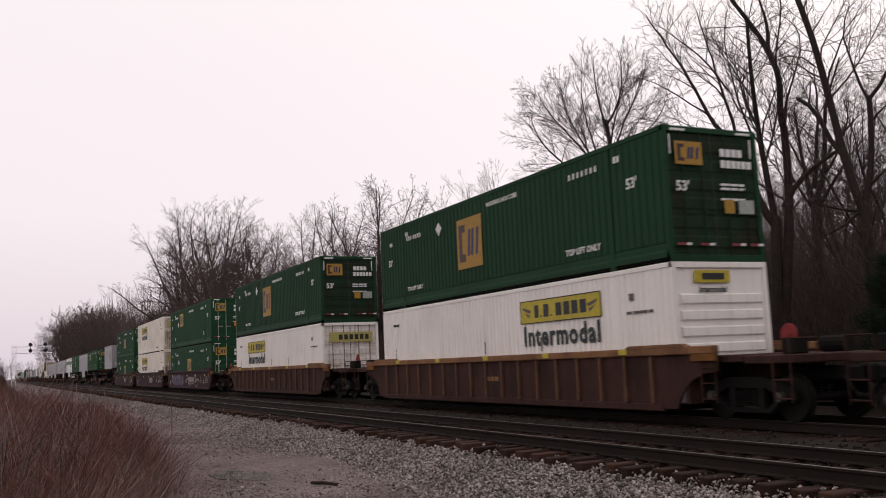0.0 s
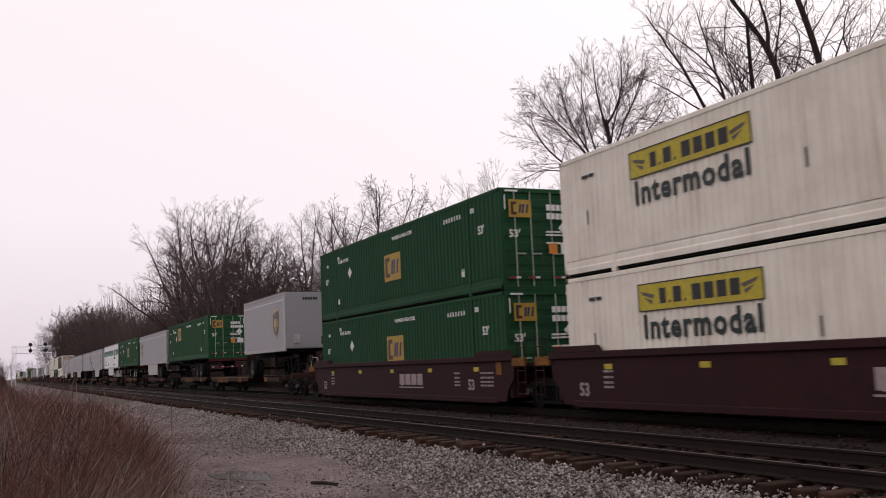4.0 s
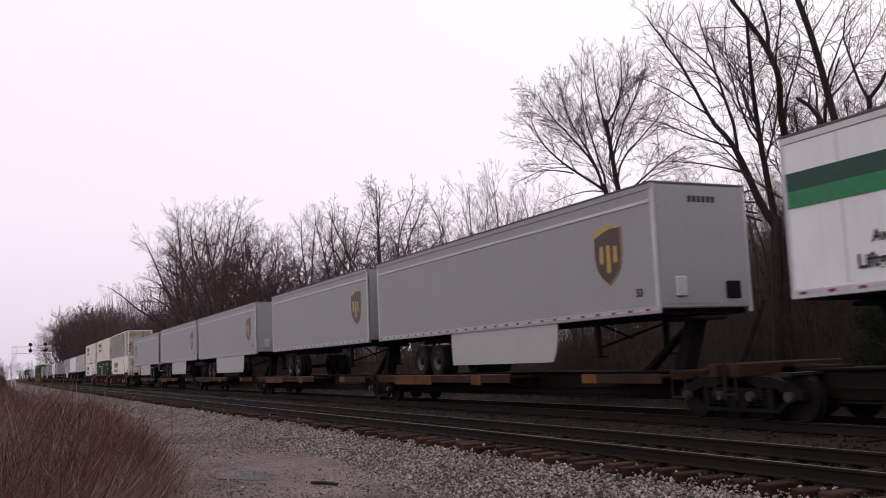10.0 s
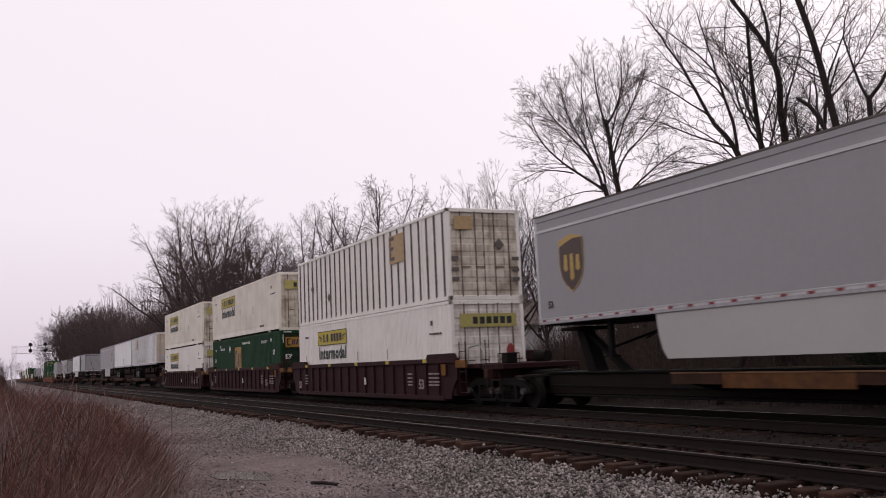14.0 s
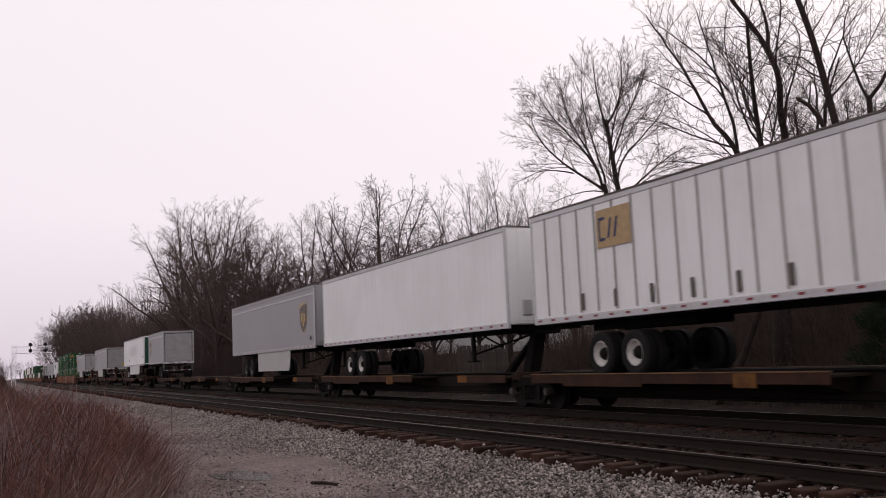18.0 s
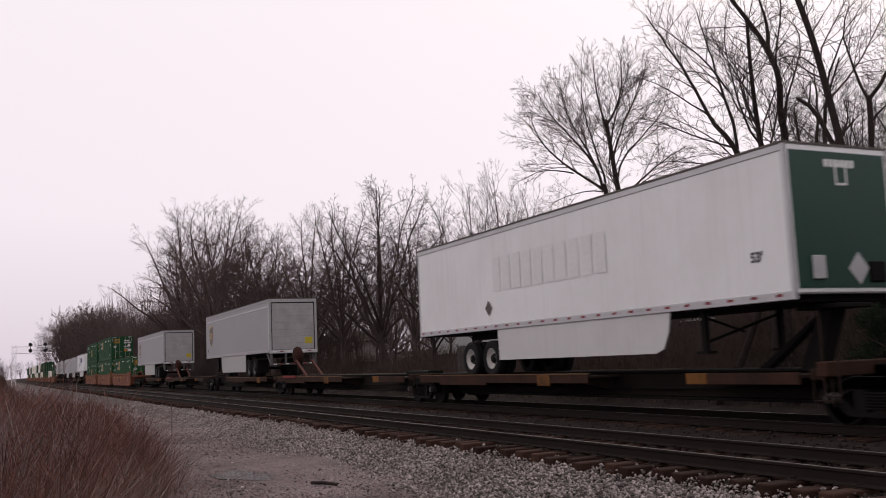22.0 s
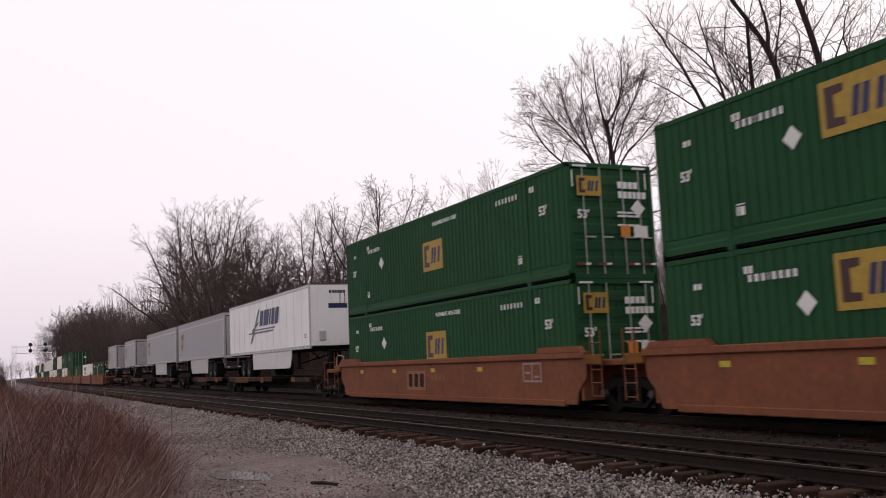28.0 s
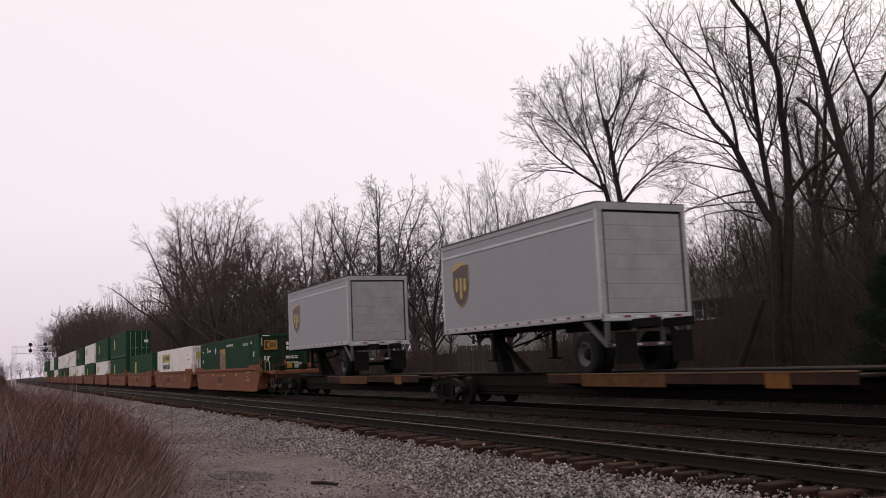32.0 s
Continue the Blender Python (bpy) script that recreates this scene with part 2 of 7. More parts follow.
def part(name, solid, material, parent, label="", at=None):
    """ONE mesh object under a thing or a part; solid is a Solid or a mesh made before."""
    me = solid.mesh(name, material) if isinstance(solid, Solid) else solid
    ob = new(name, me)
    ob.parent = parent
    if at is not None:
        ob.matrix_basis = at if isinstance(at, Matrix) else Matrix.Translation(at)
    if label:
        ob["label"] = label
    return ob


def thing(name, label, category, group="", kind="", at=(0, 0, 0)):
    ob = new(name)
    ob.location = at
    return tagged(ob, label, category, group, kind)


def structure(name, solid, material, label, category=""):
    me = solid.mesh(name, material) if isinstance(solid, Solid) else solid
    return tagged(new(name, me), label, category, kind="structure")


ROLLING = []         # (thing, x of its origin at the start of the clip, height of its origin)


def on_train(ob, x, z=0.0):
    ob.location = (x, TRAIN_Y, z)
    ROLLING.append((ob, x, z))
    return ob

# ---- ground, ballast and the two tracks ----
def shade_smooth(me):
    me.polygons.foreach_set("use_smooth", [True] * len(me.polygons))
    return me


def ground_z(x, y):
    """Height of the ground sheet: a gravel lane in front, a low bank beyond the far track."""
    z = float(np.interp(y, [17.5, 24.0, 38.0, 48.0, 120.0], [-0.62, 0.35, 1.3, 2.1, 5.0]))
    if y < 2.6:
        z += min(0.40, (2.6 - y) * 0.10)
    z += 0.05 * noise.noise((x * 0.25, y * 0.25, 0)) + 0.015 * noise.noise((x * 1.3, y * 1.3, 4))
    return z


def ground_sheet():
    xs = [-2600, -1200, -700, -450, -320, -240] + [-200 + 5 * i for i in range(28)] + [-60 + 0.8 * i for i in range(100)] + [22, 30, 45, 80, 160, 400, 1200, 2600]
    ys = [-2600, -900, -300, -100, -40, -20, -10, -6] + [-4 + 0.35 * i for i in range(35)] + [8.5, 9.5, 11, 13, 15, 17] + [18 + 1.5 * i for i in range(22)] + [55, 65, 80, 120, 250, 700, 2600]
    nx, ny = len(xs), len(ys)
    v = [(x, y, ground_z(x, y)) for y in ys for x in xs]
    f = [(j * nx + i, j * nx + i + 1, (j + 1) * nx + i + 1, (j + 1) * nx + i) for j in range(ny - 1) for i in range(nx - 1)]
    me = bpy.data.meshes.new("ground")
    me.from_pydata(v, [], f)
    me.materials.append(M_GROUND)
    return shade_smooth(me)


def lane_material():
    """Grey gravel lane before the tracks, with damp pale patches; dry grass and leaf litter elsewhere."""
    m, n, l, b = principled("gravel lane and dry litter", (0.1, 0.09, 0.09), 0.95, 0.0, 0.12)
    co = n.new("ShaderNodeTexCoord")
    sx = n.new("ShaderNodeSeparateXYZ")
    l.new(co.outputs["Object"], sx.inputs[0])
    big = n.new("ShaderNodeTexNoise")
    big.inputs["Scale"].default_value, big.inputs["Detail"].default_value = 0.32, 5
    l.new(co.outputs["Object"], big.inputs["Vector"])
    fine = n.new("ShaderNodeTexVoronoi")
    fine.inputs["Scale"].default_value = 26
    l.new(co.outputs["Object"], fine.inputs["Vector"])
    grav = n.new("ShaderNodeValToRGB")
    e = grav.color_ramp.elements
    e[0].position, e[0].color, e[1].position, e[1].color = 0.36, (0.084, 0.063, 0.062, 1), 0.70, (0.156, 0.121, 0.120, 1)
    l.new(big.outputs["Fac"], grav.inputs[0])
    speck = n.new("ShaderNodeMixRGB")
    speck.blend_type, speck.inputs[0].default_value = "OVERLAY", 0.8
    sat = n.new("ShaderNodeHueSaturation")
    sat.inputs["Saturation"].default_value = 0.15
    l.new(fine.outputs["Color"], sat.inputs["Color"])
    l.new(grav.outputs[0], speck.inputs[1])
    l.new(sat.outputs[0], speck.inputs[2])
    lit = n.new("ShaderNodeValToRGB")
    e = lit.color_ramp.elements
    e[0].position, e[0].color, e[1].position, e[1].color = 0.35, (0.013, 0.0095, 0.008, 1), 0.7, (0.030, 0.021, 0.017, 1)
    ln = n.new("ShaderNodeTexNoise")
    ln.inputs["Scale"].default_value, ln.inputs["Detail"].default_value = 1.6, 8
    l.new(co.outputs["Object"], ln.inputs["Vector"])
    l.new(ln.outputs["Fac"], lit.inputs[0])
    # the lane lies between the brush and the ballast
    wob = n.new("ShaderNodeMath")
    wob.operation, wob.inputs[1].default_value = "MULTIPLY_ADD", 2.0
    l.new(big.outputs["Fac"], wob.inputs[0])
    l.new(sx.outputs["Y"], wob.inputs[2])
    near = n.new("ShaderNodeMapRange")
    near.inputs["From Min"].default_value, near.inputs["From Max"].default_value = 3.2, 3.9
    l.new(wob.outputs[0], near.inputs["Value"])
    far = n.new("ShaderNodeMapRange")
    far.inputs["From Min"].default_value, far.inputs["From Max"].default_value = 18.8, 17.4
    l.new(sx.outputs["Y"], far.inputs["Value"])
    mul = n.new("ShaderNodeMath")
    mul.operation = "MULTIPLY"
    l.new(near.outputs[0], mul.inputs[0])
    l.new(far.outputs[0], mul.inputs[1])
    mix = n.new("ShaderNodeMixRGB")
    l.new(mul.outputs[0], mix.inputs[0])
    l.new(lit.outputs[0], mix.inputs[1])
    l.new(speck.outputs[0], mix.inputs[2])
    l.new(mix.outputs[0], b.inputs["Base Color"])
    bp = n.new("ShaderNodeBump")
    bp.inputs["Strength"].default_value, bp.inputs["Distance"].default_value = 0.7, 0.03
    l.new(fine.outputs["Distance"], bp.inputs["Height"])
    l.new(bp.outputs[0], b.inputs["Normal"])
    return m


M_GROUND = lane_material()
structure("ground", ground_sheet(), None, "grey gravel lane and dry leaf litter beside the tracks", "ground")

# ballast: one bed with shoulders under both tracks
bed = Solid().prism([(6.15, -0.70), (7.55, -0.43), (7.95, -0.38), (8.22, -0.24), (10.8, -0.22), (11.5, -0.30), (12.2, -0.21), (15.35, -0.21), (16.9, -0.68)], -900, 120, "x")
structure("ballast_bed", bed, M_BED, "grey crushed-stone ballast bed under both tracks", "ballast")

shoulder = Solid().prism([(6.02, -0.69), (6.10, -0.668), (7.57, -0.385), (7.86, -0.365), (7.86, -0.44), (7.55, -0.44), (6.15, -0.70)], -900, 120, "x")
structure("ballast_shoulder", shoulder, M_SHOULDER, "pale grey crushed-stone slope beside the near track", "ballast")

RAIL_OUTLINE = [(-0.07, -0.172), (0.07, -0.172), (0.07, -0.160), (0.012, -0.140), (0.010, -0.045), (0.036, -0.032), (0.036, -0.006), (0.028, 0.0), (-0.028, 0.0), (-0.036, -0.006), (-0.036, -0.032), (-0.010, -0.045), (-0.012, -0.140), (-0.07, -0.160)]


def track(y, name):
    tr = thing("railway_track", f"{name} railway track with steel rails on wooden ties", "railway track", kind="structure")
    for sgn in (-1, 1):
        c = y + sgn * 0.7525
        rail = part("rail", Solid().prism([(c + a, b) for a, b in RAIL_OUTLINE], -900, 120, "x"), M_RAIL, tr, "dark steel rail")
        part("rail_head", Solid().box(-900, 120, c - 0.024, c + 0.024, -0.001, 0.0015), M_RAILTOP, rail, "worn bright running surface")
    rng = random.Random(int(y * 10))
    tie = Solid().box(-0.115, 0.115, -1.35, 1.30, -0.42, -0.176, 0.015).mesh("tie", M_TIE)
    plate_me = Solid().box(-0.10, 0.10, -0.17, 0.17, -0.178, -0.166).box(-0.03, 0.03, -0.12, -0.09, -0.17, -0.13).box(-0.03, 0.03, 0.09, 0.12, -0.17, -0.13).mesh("tie_plate", M_RAIL)
    x, k = 6.0, 0
    rest = Solid()
    while x > -260:
        m = pose(x + rng.uniform(-0.04, 0.04), y + rng.uniform(-0.15, 0.15), rng.uniform(-0.035, 0.003), 0, 0, rng.uniform(-2.2, 2.2))
        if k < 130 and x > -62:
            t = part("tie", tie, None, tr, at=m)
            for sgn in (-1, 1):
                part("tie_plate", plate_me, None, t, at=(0, sgn * 0.7525, 0)) if x > -34 and y < 12 else None
        else:
            xx, yy = m.translation.x, m.translation.y
            rest.box(xx - 0.115, xx + 0.115, yy - 1.3, yy + 1.3, -0.36, -0.176)
        x -= 0.495
        k += 1
    tagged(part("far_ties", rest, M_TIE, tr), kind="stuff")
    return tr


track(NEAR_Y, "near empty")
track(TRAIN_Y, "far occupied")


def stones(name, count, place, material, label, seed=3, small=0.018, large=0.042):
    """Loose crushed stone: many rough little solids in one mesh."""
    rng = np.random.default_rng(seed)
    base = np.array([(1, 0, 0), (-1, 0, 0), (0, 1, 0), (0, -1, 0), (0, 0, 1), (0, 0, -1)], float)
    tri = np.array([(0, 2, 4), (2, 1, 4), (1, 3, 4), (3, 0, 4), (2, 0, 5), (1, 2, 5), (3, 1, 5), (0, 3, 5)])
    pos = place(rng, count)
    r = rng.uniform(small, large, (count, 1, 1))
    v = base[None] * r * rng.uniform(0.55, 1.25, (count, 6, 1)) * np.array([1, 1, 0.8]) + rng.normal(0, 0.25, (count, 6, 3)) * r
    a = rng.uniform(0, 6.283, count)
    ca, sa = np.cos(a)[:, None], np.sin(a)[:, None]
    v = np.stack([v[..., 0] * ca - v[..., 1] * sa, v[..., 0] * sa + v[..., 1] * ca, v[..., 2]], -1) + pos[:, None]
    f = (tri[None] + 6 * np.arange(count)[:, None, None]).reshape(-1, 3)
    me = bpy.data.meshes.new(name)
    me.vertices.add(count * 6)
    me.vertices.foreach_set("co", v.reshape(-1))
    me.loops.add(len(f) * 3)
    me.loops.foreach_set("vertex_index", f.reshape(-1).astype(np.int32))
    me.polygons.add(len(f))
    me.polygons.foreach_set("loop_start", np.arange(0, len(f) * 3, 3, dtype=np.int32))
    me.polygons.foreach_set("loop_total", np.full(len(f), 3, dtype=np.int32))
    me.update()
    me.materials.append(material)
    return tagged(new(name, me), label, "ballast", kind="stuff")


def bed_z(y):
    return np.interp(y, [5.6, 6.15, 7.55, 7.9, 8.22, 10.8, 11.5, 12.2, 15.35, 16.9], [-0.62, -0.64, -0.365, -0.345, -0.235, -0.22, -0.30, -0.21, -0.21, -0.66])


def on_shoulder(rng, n):
    x = -2.5 - 60 * rng.random(n) ** 1.9
    y = 5.75 + 2.12 * rng.random(n) ** 0.85 + rng.normal(0, 0.05, n)
    y = np.where(rng.random(n) < 0.10, y - rng.exponential(0.9, n), y)
    y = np.clip(y, 3.0, 7.9)
    return np.stack([x, y, bed_z(y) + rng.uniform(-0.015, 0.02, n)], -1)


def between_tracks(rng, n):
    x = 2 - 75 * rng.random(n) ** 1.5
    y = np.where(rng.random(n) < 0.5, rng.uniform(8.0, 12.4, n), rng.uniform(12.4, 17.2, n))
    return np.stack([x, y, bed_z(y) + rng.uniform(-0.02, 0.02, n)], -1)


stones("ballast_stones", 56000, on_shoulder, M_STONE, "light grey crushed stone on the ballast shoulder", 3, 0.014, 0.036)
stones("track_stones", 17000, between_tracks, M_STONE_D, "dark crushed stone between and beyond the rails", 5, 0.022, 0.05)


stones("far_shoulder_stones", 9000, lambda g, n: (lambda y: np.stack([4 - 70 * g.random(n) ** 1.5, y, bed_z(y) + g.uniform(-0.01, 0.03, n)], -1))(g.uniform(15.2, 16.9, n)), M_STONE, "pale crushed stone beyond the far track", 6, 0.022, 0.05)


stones("tie_end_stones", 6000, lambda g, n: (lambda y: np.stack([1 - 45 * g.random(n) ** 1.6, y, np.interp(y, [7.6, 7.95, 8.3], [-0.33, -0.265, -0.205]) + g.uniform(-0.03, 0.02, n)], -1))(8.3 - 0.7 * g.random(n) ** 0.55), M_STONE, "crushed stone lying between the ends of the ties", 16, 0.014, 0.036)
M_STONE_L = surface("lane gravel", (0.19, 0.150, 0.146), (0.080, 0.062, 0.060), 0.95, stain=0.5, island=0.5)


def on_lane(rng, n):
    x = -3.5 - 30 * rng.random(n) ** 1.6
    y = rng.uniform(1.8, 6.4, n)
    return np.stack([x, y, np.full(n, -0.615)], -1)


stones("lane_gravel", 20000, on_lane, M_STONE_L, "loose gravel strewn over the lane", 8, 0.007, 0.022)

stones("pale_stones", 26, lambda rng, n: np.stack([rng.normal(-16.0, 0.5, n), rng.normal(3.8, 0.55, n), np.full(n, -0.60)], -1), M_STONE, "scattered pale stones on the lane", 12, 0.015, 0.05)
# ---- the train: every car, container, chassis and trailer is a thing of its own ----
# A thing's origin lies at its leading end (towards +x), on the track's centre line; it reaches back to -x.
HALF = 1.295          # half the width of a container or trailer
TEXTS = {}


def words(text, size, material, spacing=1.0):
    """Lettering as a flat mesh, in the built-in font; x to the right, y up, start at the origin."""
    key = (text, size, material.name)
    if key not in TEXTS:
        cu = bpy.data.curves.new("lettering", "FONT")
        cu.body, cu.size, cu.extrude, cu.resolution_u = text, size, 0.0015, 2
        cu.offset, cu.space_character = size * 0.032, spacing
        ob = bpy.data.objects.new("lettering", cu)
        me = bpy.data.meshes.new_from_object(ob)
        bpy.data.objects.remove(ob)
        me.materials.clear()
        me.materials.append(material)
        TEXTS[key] = me
    return TEXTS[key]


def on_side(x, z, y=-HALF - 0.006):
    """Pose of a plate on the side that faces the near track: reads along +x."""
    return pose(x, y, z, 90, 0, 0)


def on_end(y, z, x=0.006):
    """Pose of a plate on the leading end: reads along +y."""
    return pose(x, y, z, 90, 0, 90)


def plate(w, h, material, name="marking", d=0.003):
    s = Solid().box(0, w, 0, h, -d, d)
    return s.mesh(name, material)


PLATES = {}


def mark(parent, name, w, h, material, at, label=""):
    key = (round(w, 3), round(h, 3), material.name)
    if key not in PLATES:
        PLATES[key] = plate(w, h, material)
    return part(name, PLATES[key], None, parent, label, at)


def bars(parent, at, widths, h, material, gap=0.04, name="stencil"):
    """Writing too small to read: a row of plain bars."""
    s, x = Solid(), 0.0
    for w in widths:
        s.box(x, x + w, 0, h, -0.002, 0.002)
        x += w + gap
    return part(name, s, material, parent, at=at)


def corrugated(x0, x1, z0, z1, y, pitch=0.25, depth=0.027):
    """A pressed side wall with vertical folds, facing -y."""
    s, n = Solid(), max(2, int((x1 - x0) / pitch))
    p = (x1 - x0) / n
    xs = []
    for i in range(n):
        a = x0 + i * p
        xs += [(a, 0), (a + p * 0.60, 0), (a + p * 0.70, depth), (a + p * 0.90, depth)]
    xs.append((x1, 0))
    front = [(x, y + d) for x, d in xs]
    vs = [(x, yy, z) for z in (z0, z1) for x, yy in front]
    k = len(front)
    s.add(vs, [(i, i + 1, k + i + 1, k + i) for i in range(k - 1)])
    return s


CONTAINER_BITS = {}


def container(length, body, style="green", end="doors", logos=True, logo_at=2.85, mid=False, simple=False):
    """A high-cube container: frame, folded walls, roof, doors with lock rods, corner castings and markings."""
    H = 2.90
    what = {"green": "green steel container with a yellow square emblem", "white": "white steel container with a yellow name panel",
            "cream": "aged cream steel container with a yellow name panel", "ribbed": "white container with dark vertical ribs and a tan emblem",
            "plain": "plain pale steel container"}[style]
    ob = thing("container", what, "container", "containers on the train")
    key = (style, end, length, body.name, logos, logo_at, mid, simple)
    if key in CONTAINER_BITS:
        src = CONTAINER_BITS[key]
        bpy.data.objects.remove(ob)
        return copy_thing(src, Matrix.Identity(4))
    L = length
    a, b = L * 0.125, L * 0.875          # lift posts near the two ends
    fr = Solid()
    for yy in (-HALF, HALF - 0.10):
        o = 1 if yy < 0 else -1
        w = yy if yy < 0 else yy + 0.10
        rail = [(w, 0.10), (w + o * 0.10, 0.10), (w + o * 0.10, 0.44), (w + o * 0.05, 0.44), (w + o * 0.022, 0.36), (w + o * 0.022, 0.26), (w, 0.22)] if style != "ribbed" else [(w, 0.02), (w + o * 0.1, 0.02), (w + o * 0.1, 0.16), (w, 0.16)]
        fr.prism(rail if o < 0 else rail[::-1], -L + 0.05, -0.05, "x")
        fr.box(-L, 0, yy, yy + 0.10, H - 0.11, H, 0.012)
    for x in (-L, -0.12):
        fr.box(x, x + 0.12, -HALF, -HALF + 0.12, 0, H, 0.012)
        fr.box(x, x + 0.12, HALF - 0.12, HALF, 0, H, 0.012)
        fr.box(x, x + 0.12, -HALF, HALF, H - 0.13, H, 0.012)
        fr.box(x, x + 0.12, -HALF, HALF, 0, 0.15, 0.012)
    part("frame", fr, body, ob)
    for x in (-b, -a):
        for sgn in (-1, 1):
            part("lift_post", Solid().box(x - 0.07, x + 0.07, *sorted((sgn * (HALF + 0.004), sgn * (HALF - 0.09))), 0.14, H - 0.08, 0.012), body, ob)
            for z in (0.0, H - 0.13) if not simple else ():
                part("corner_casting", Solid().box(x - 0.09, x + 0.09, *sorted((sgn * (HALF + 0.010), sgn * (HALF - 0.10))), z, z + 0.13, 0.012), body, ob)
    for sgn in (-1, 1):
        if style == "ribbed":
            w = Solid().box(-L + 0.1, -0.1, *sorted((sgn * (HALF - 0.03), sgn * (HALF - 0.06))), 0.14, H - 0.10)
            part("side_wall", w, body, ob)
            n = 26
            for i in range(n):
                x = -L + 0.35 + i * (L - 0.7) / (n - 1)
                part("rib", Solid().box(x - 0.04, x + 0.04, *sorted((sgn * (HALF + 0.004), sgn * (HALF - 0.05))), 0.14, H - 0.10), M_RIB, ob)
        else:
            me = corrugated(-L + 0.1, -0.1, 0.42, H - 0.10, -HALF + 0.012, 0.25 if style == "green" else 0.21)
            if sgn > 0:
                me.v = [(x, -y, z) for x, y, z in me.v]
            part("side_wall", me, body, ob)
    roof = Solid().box(-L + 0.05, -0.05, -HALF + 0.05, HALF - 0.05, H - 0.05, H - 0.012)
    part("roof", roof, M_ROOF if style != "green" else body, ob)
    part("floor", Solid().box(-L + 0.05, -0.05, -HALF + 0.05, HALF - 0.05, 0.05, 0.13), M_BLACK, ob)
    # trailing end: pressed panel
    part("end_wall", Solid().box(-L + 0.03, -L + 0.07, -HALF + 0.1, HALF - 0.1, 0.14, H - 0.12), body, ob)
    if end == "panel":       # leading end is the closed front, with lying folds
        part("front_wall", Solid().box(-0.09, -0.06, -HALF + 0.1, HALF - 0.1, 0.14, H - 0.12), body, ob)
        for i in range(6):
            z = 0.30 + i * 0.34
            part("front_fold", Solid().prism([(-0.07, z), (0.0, z + 0.04), (0.0, z + 0.20), (-0.07, z + 0.24)], -HALF + 0.2, HALF - 0.2, "y"), body, ob)
    else:
        for sgn in (-1, 1):
            y0, y1 = (-HALF + 0.12, -0.01) if sgn < 0 else (0.01, HALF - 0.12)
            prof = [(-0.10, 0.15), (-0.06, 0.15)]
            for i in range(6):
                z = 0.28 + i * 0.41
                prof += [(-0.06, z), (-0.040, z + 0.05), (-0.040, z + 0.24), (-0.06, z + 0.29)]
            prof += [(-0.06, H - 0.13), (-0.10, H - 0.13)]
            d = Solid().prism(prof, y0, y1, "y")
            door = part("door", d, M_GRIME if body is M_GREEN_D else M_DOOR_W if style == "white" else M_DOOR_C if style in ("cream", "ribbed") else body, ob)
            rod = M_GRIME if body is M_GREEN_D else M_ROD if style == "green" else M_RODW
            for k in (0.30, 0.74):
                y = y0 + (y1 - y0) * k
                part("lock_rod", Solid().cyl((0.005, y, 0.12), (0.005, y, H - 0.10), 0.019, 8), rod, door)
                part("handle", Solid().box(-0.01, 0.03, y - 0.02, y + 0.30, 1.02, 1.06), rod, door)
            for z in (0.6, 2.2) if not simple else ():
                yy = y0 - 0.05 if sgn < 0 else y1 - 0.03
                part("hinge", Solid().box(-0.06, 0.004, yy, yy + 0.08, z, z + 0.10), body, door)
        part("door_gap", Solid().box(-0.10, -0.034, -0.012, 0.012, 0.15, H - 0.13), M_MARK_K, ob, "dark gap between the doors")
    # markings
    if simple:
        em = mark(ob, "emblem", 1.06, 1.08, M_YELLOW, on_side(-L * 0.74, 1.18), "yellow emblem") if style == "green" else mark(ob, "name_panel", 2.3, 0.84, M_YELLOW, on_side(-L * 0.88, 1.42), "yellow name panel")
        if end == "doors":
            mark(ob, "sticker", 0.42, 0.30, M_MARK_W, on_end(0.62, 1.6, 0.034))
        CONTAINER_BITS[key] = ob
        return ob
    Z = M_MARK_W if style == "green" else M_MARK_K
    if style == "green":
        if logos:
            at = (7.45, 1.05, 1.5, 0.95) if mid else (4.4, 1.60, 1.5, 0.95)
            if body is M_GREEN_D:
                at = (6.3, 0.85, 1.6, 1.5)
            em = mark(ob, "emblem", at[2], at[3], M_TAN_E if body is M_GREEN_D else M_OCHRE_E, on_side(-L + at[0], at[1]), "yellow square emblem")
            em_bits(em, at[2], at[3])
        part("lettering", words("WARNING HIGH CUBE", 0.17, Z), None, ob, at=on_side(-L * 0.49, 2.46))
        part("lettering", words("53'", 0.33, Z), None, ob, at=on_side(-1.35, 1.75))
        part("lettering", words("53'", 0.29, Z), None, ob, at=on_side(-L + 0.75, 1.55))
        bars(ob, on_side(-b + 0.4, 2.26), (0.08, 0.09, 0.08, 0.02, 0.09, 0.08, 0.09, 0.08), 0.14, Z, 0.08)
        bars(ob, on_side(-L + 0.9, 2.24), (0.10, 0.08), 0.12, Z)
        bars(ob, on_side(-a - 1.6, 2.38), (0.07, 0.08, 0.07, 0.08, 0.07, 0.08, 0.07), 0.14, Z, 0.11)
        bars(ob, on_side(-a + 0.25, 2.42), (0.10, 0.08), 0.15, Z)
        bars(ob, on_side(-b + 0.3, 2.42), (0.09, 0.08), 0.14, Z)
        if body is M_GREEN_D:
            part("lettering", words("TOP LIFT ONLY", 0.21, Z), None, ob, at=on_side(-a - 1.9, 0.56))
            part("lettering", words("TOP LIFT ONLY", 0.18, Z), None, ob, at=on_side(-b + 0.35, 0.56))
        else:
            for x in (-a - 0.5, -b + 0.25):
                bars(ob, on_side(x, 0.62), (0.05, 0.12), 0.17, Z, 0.03)
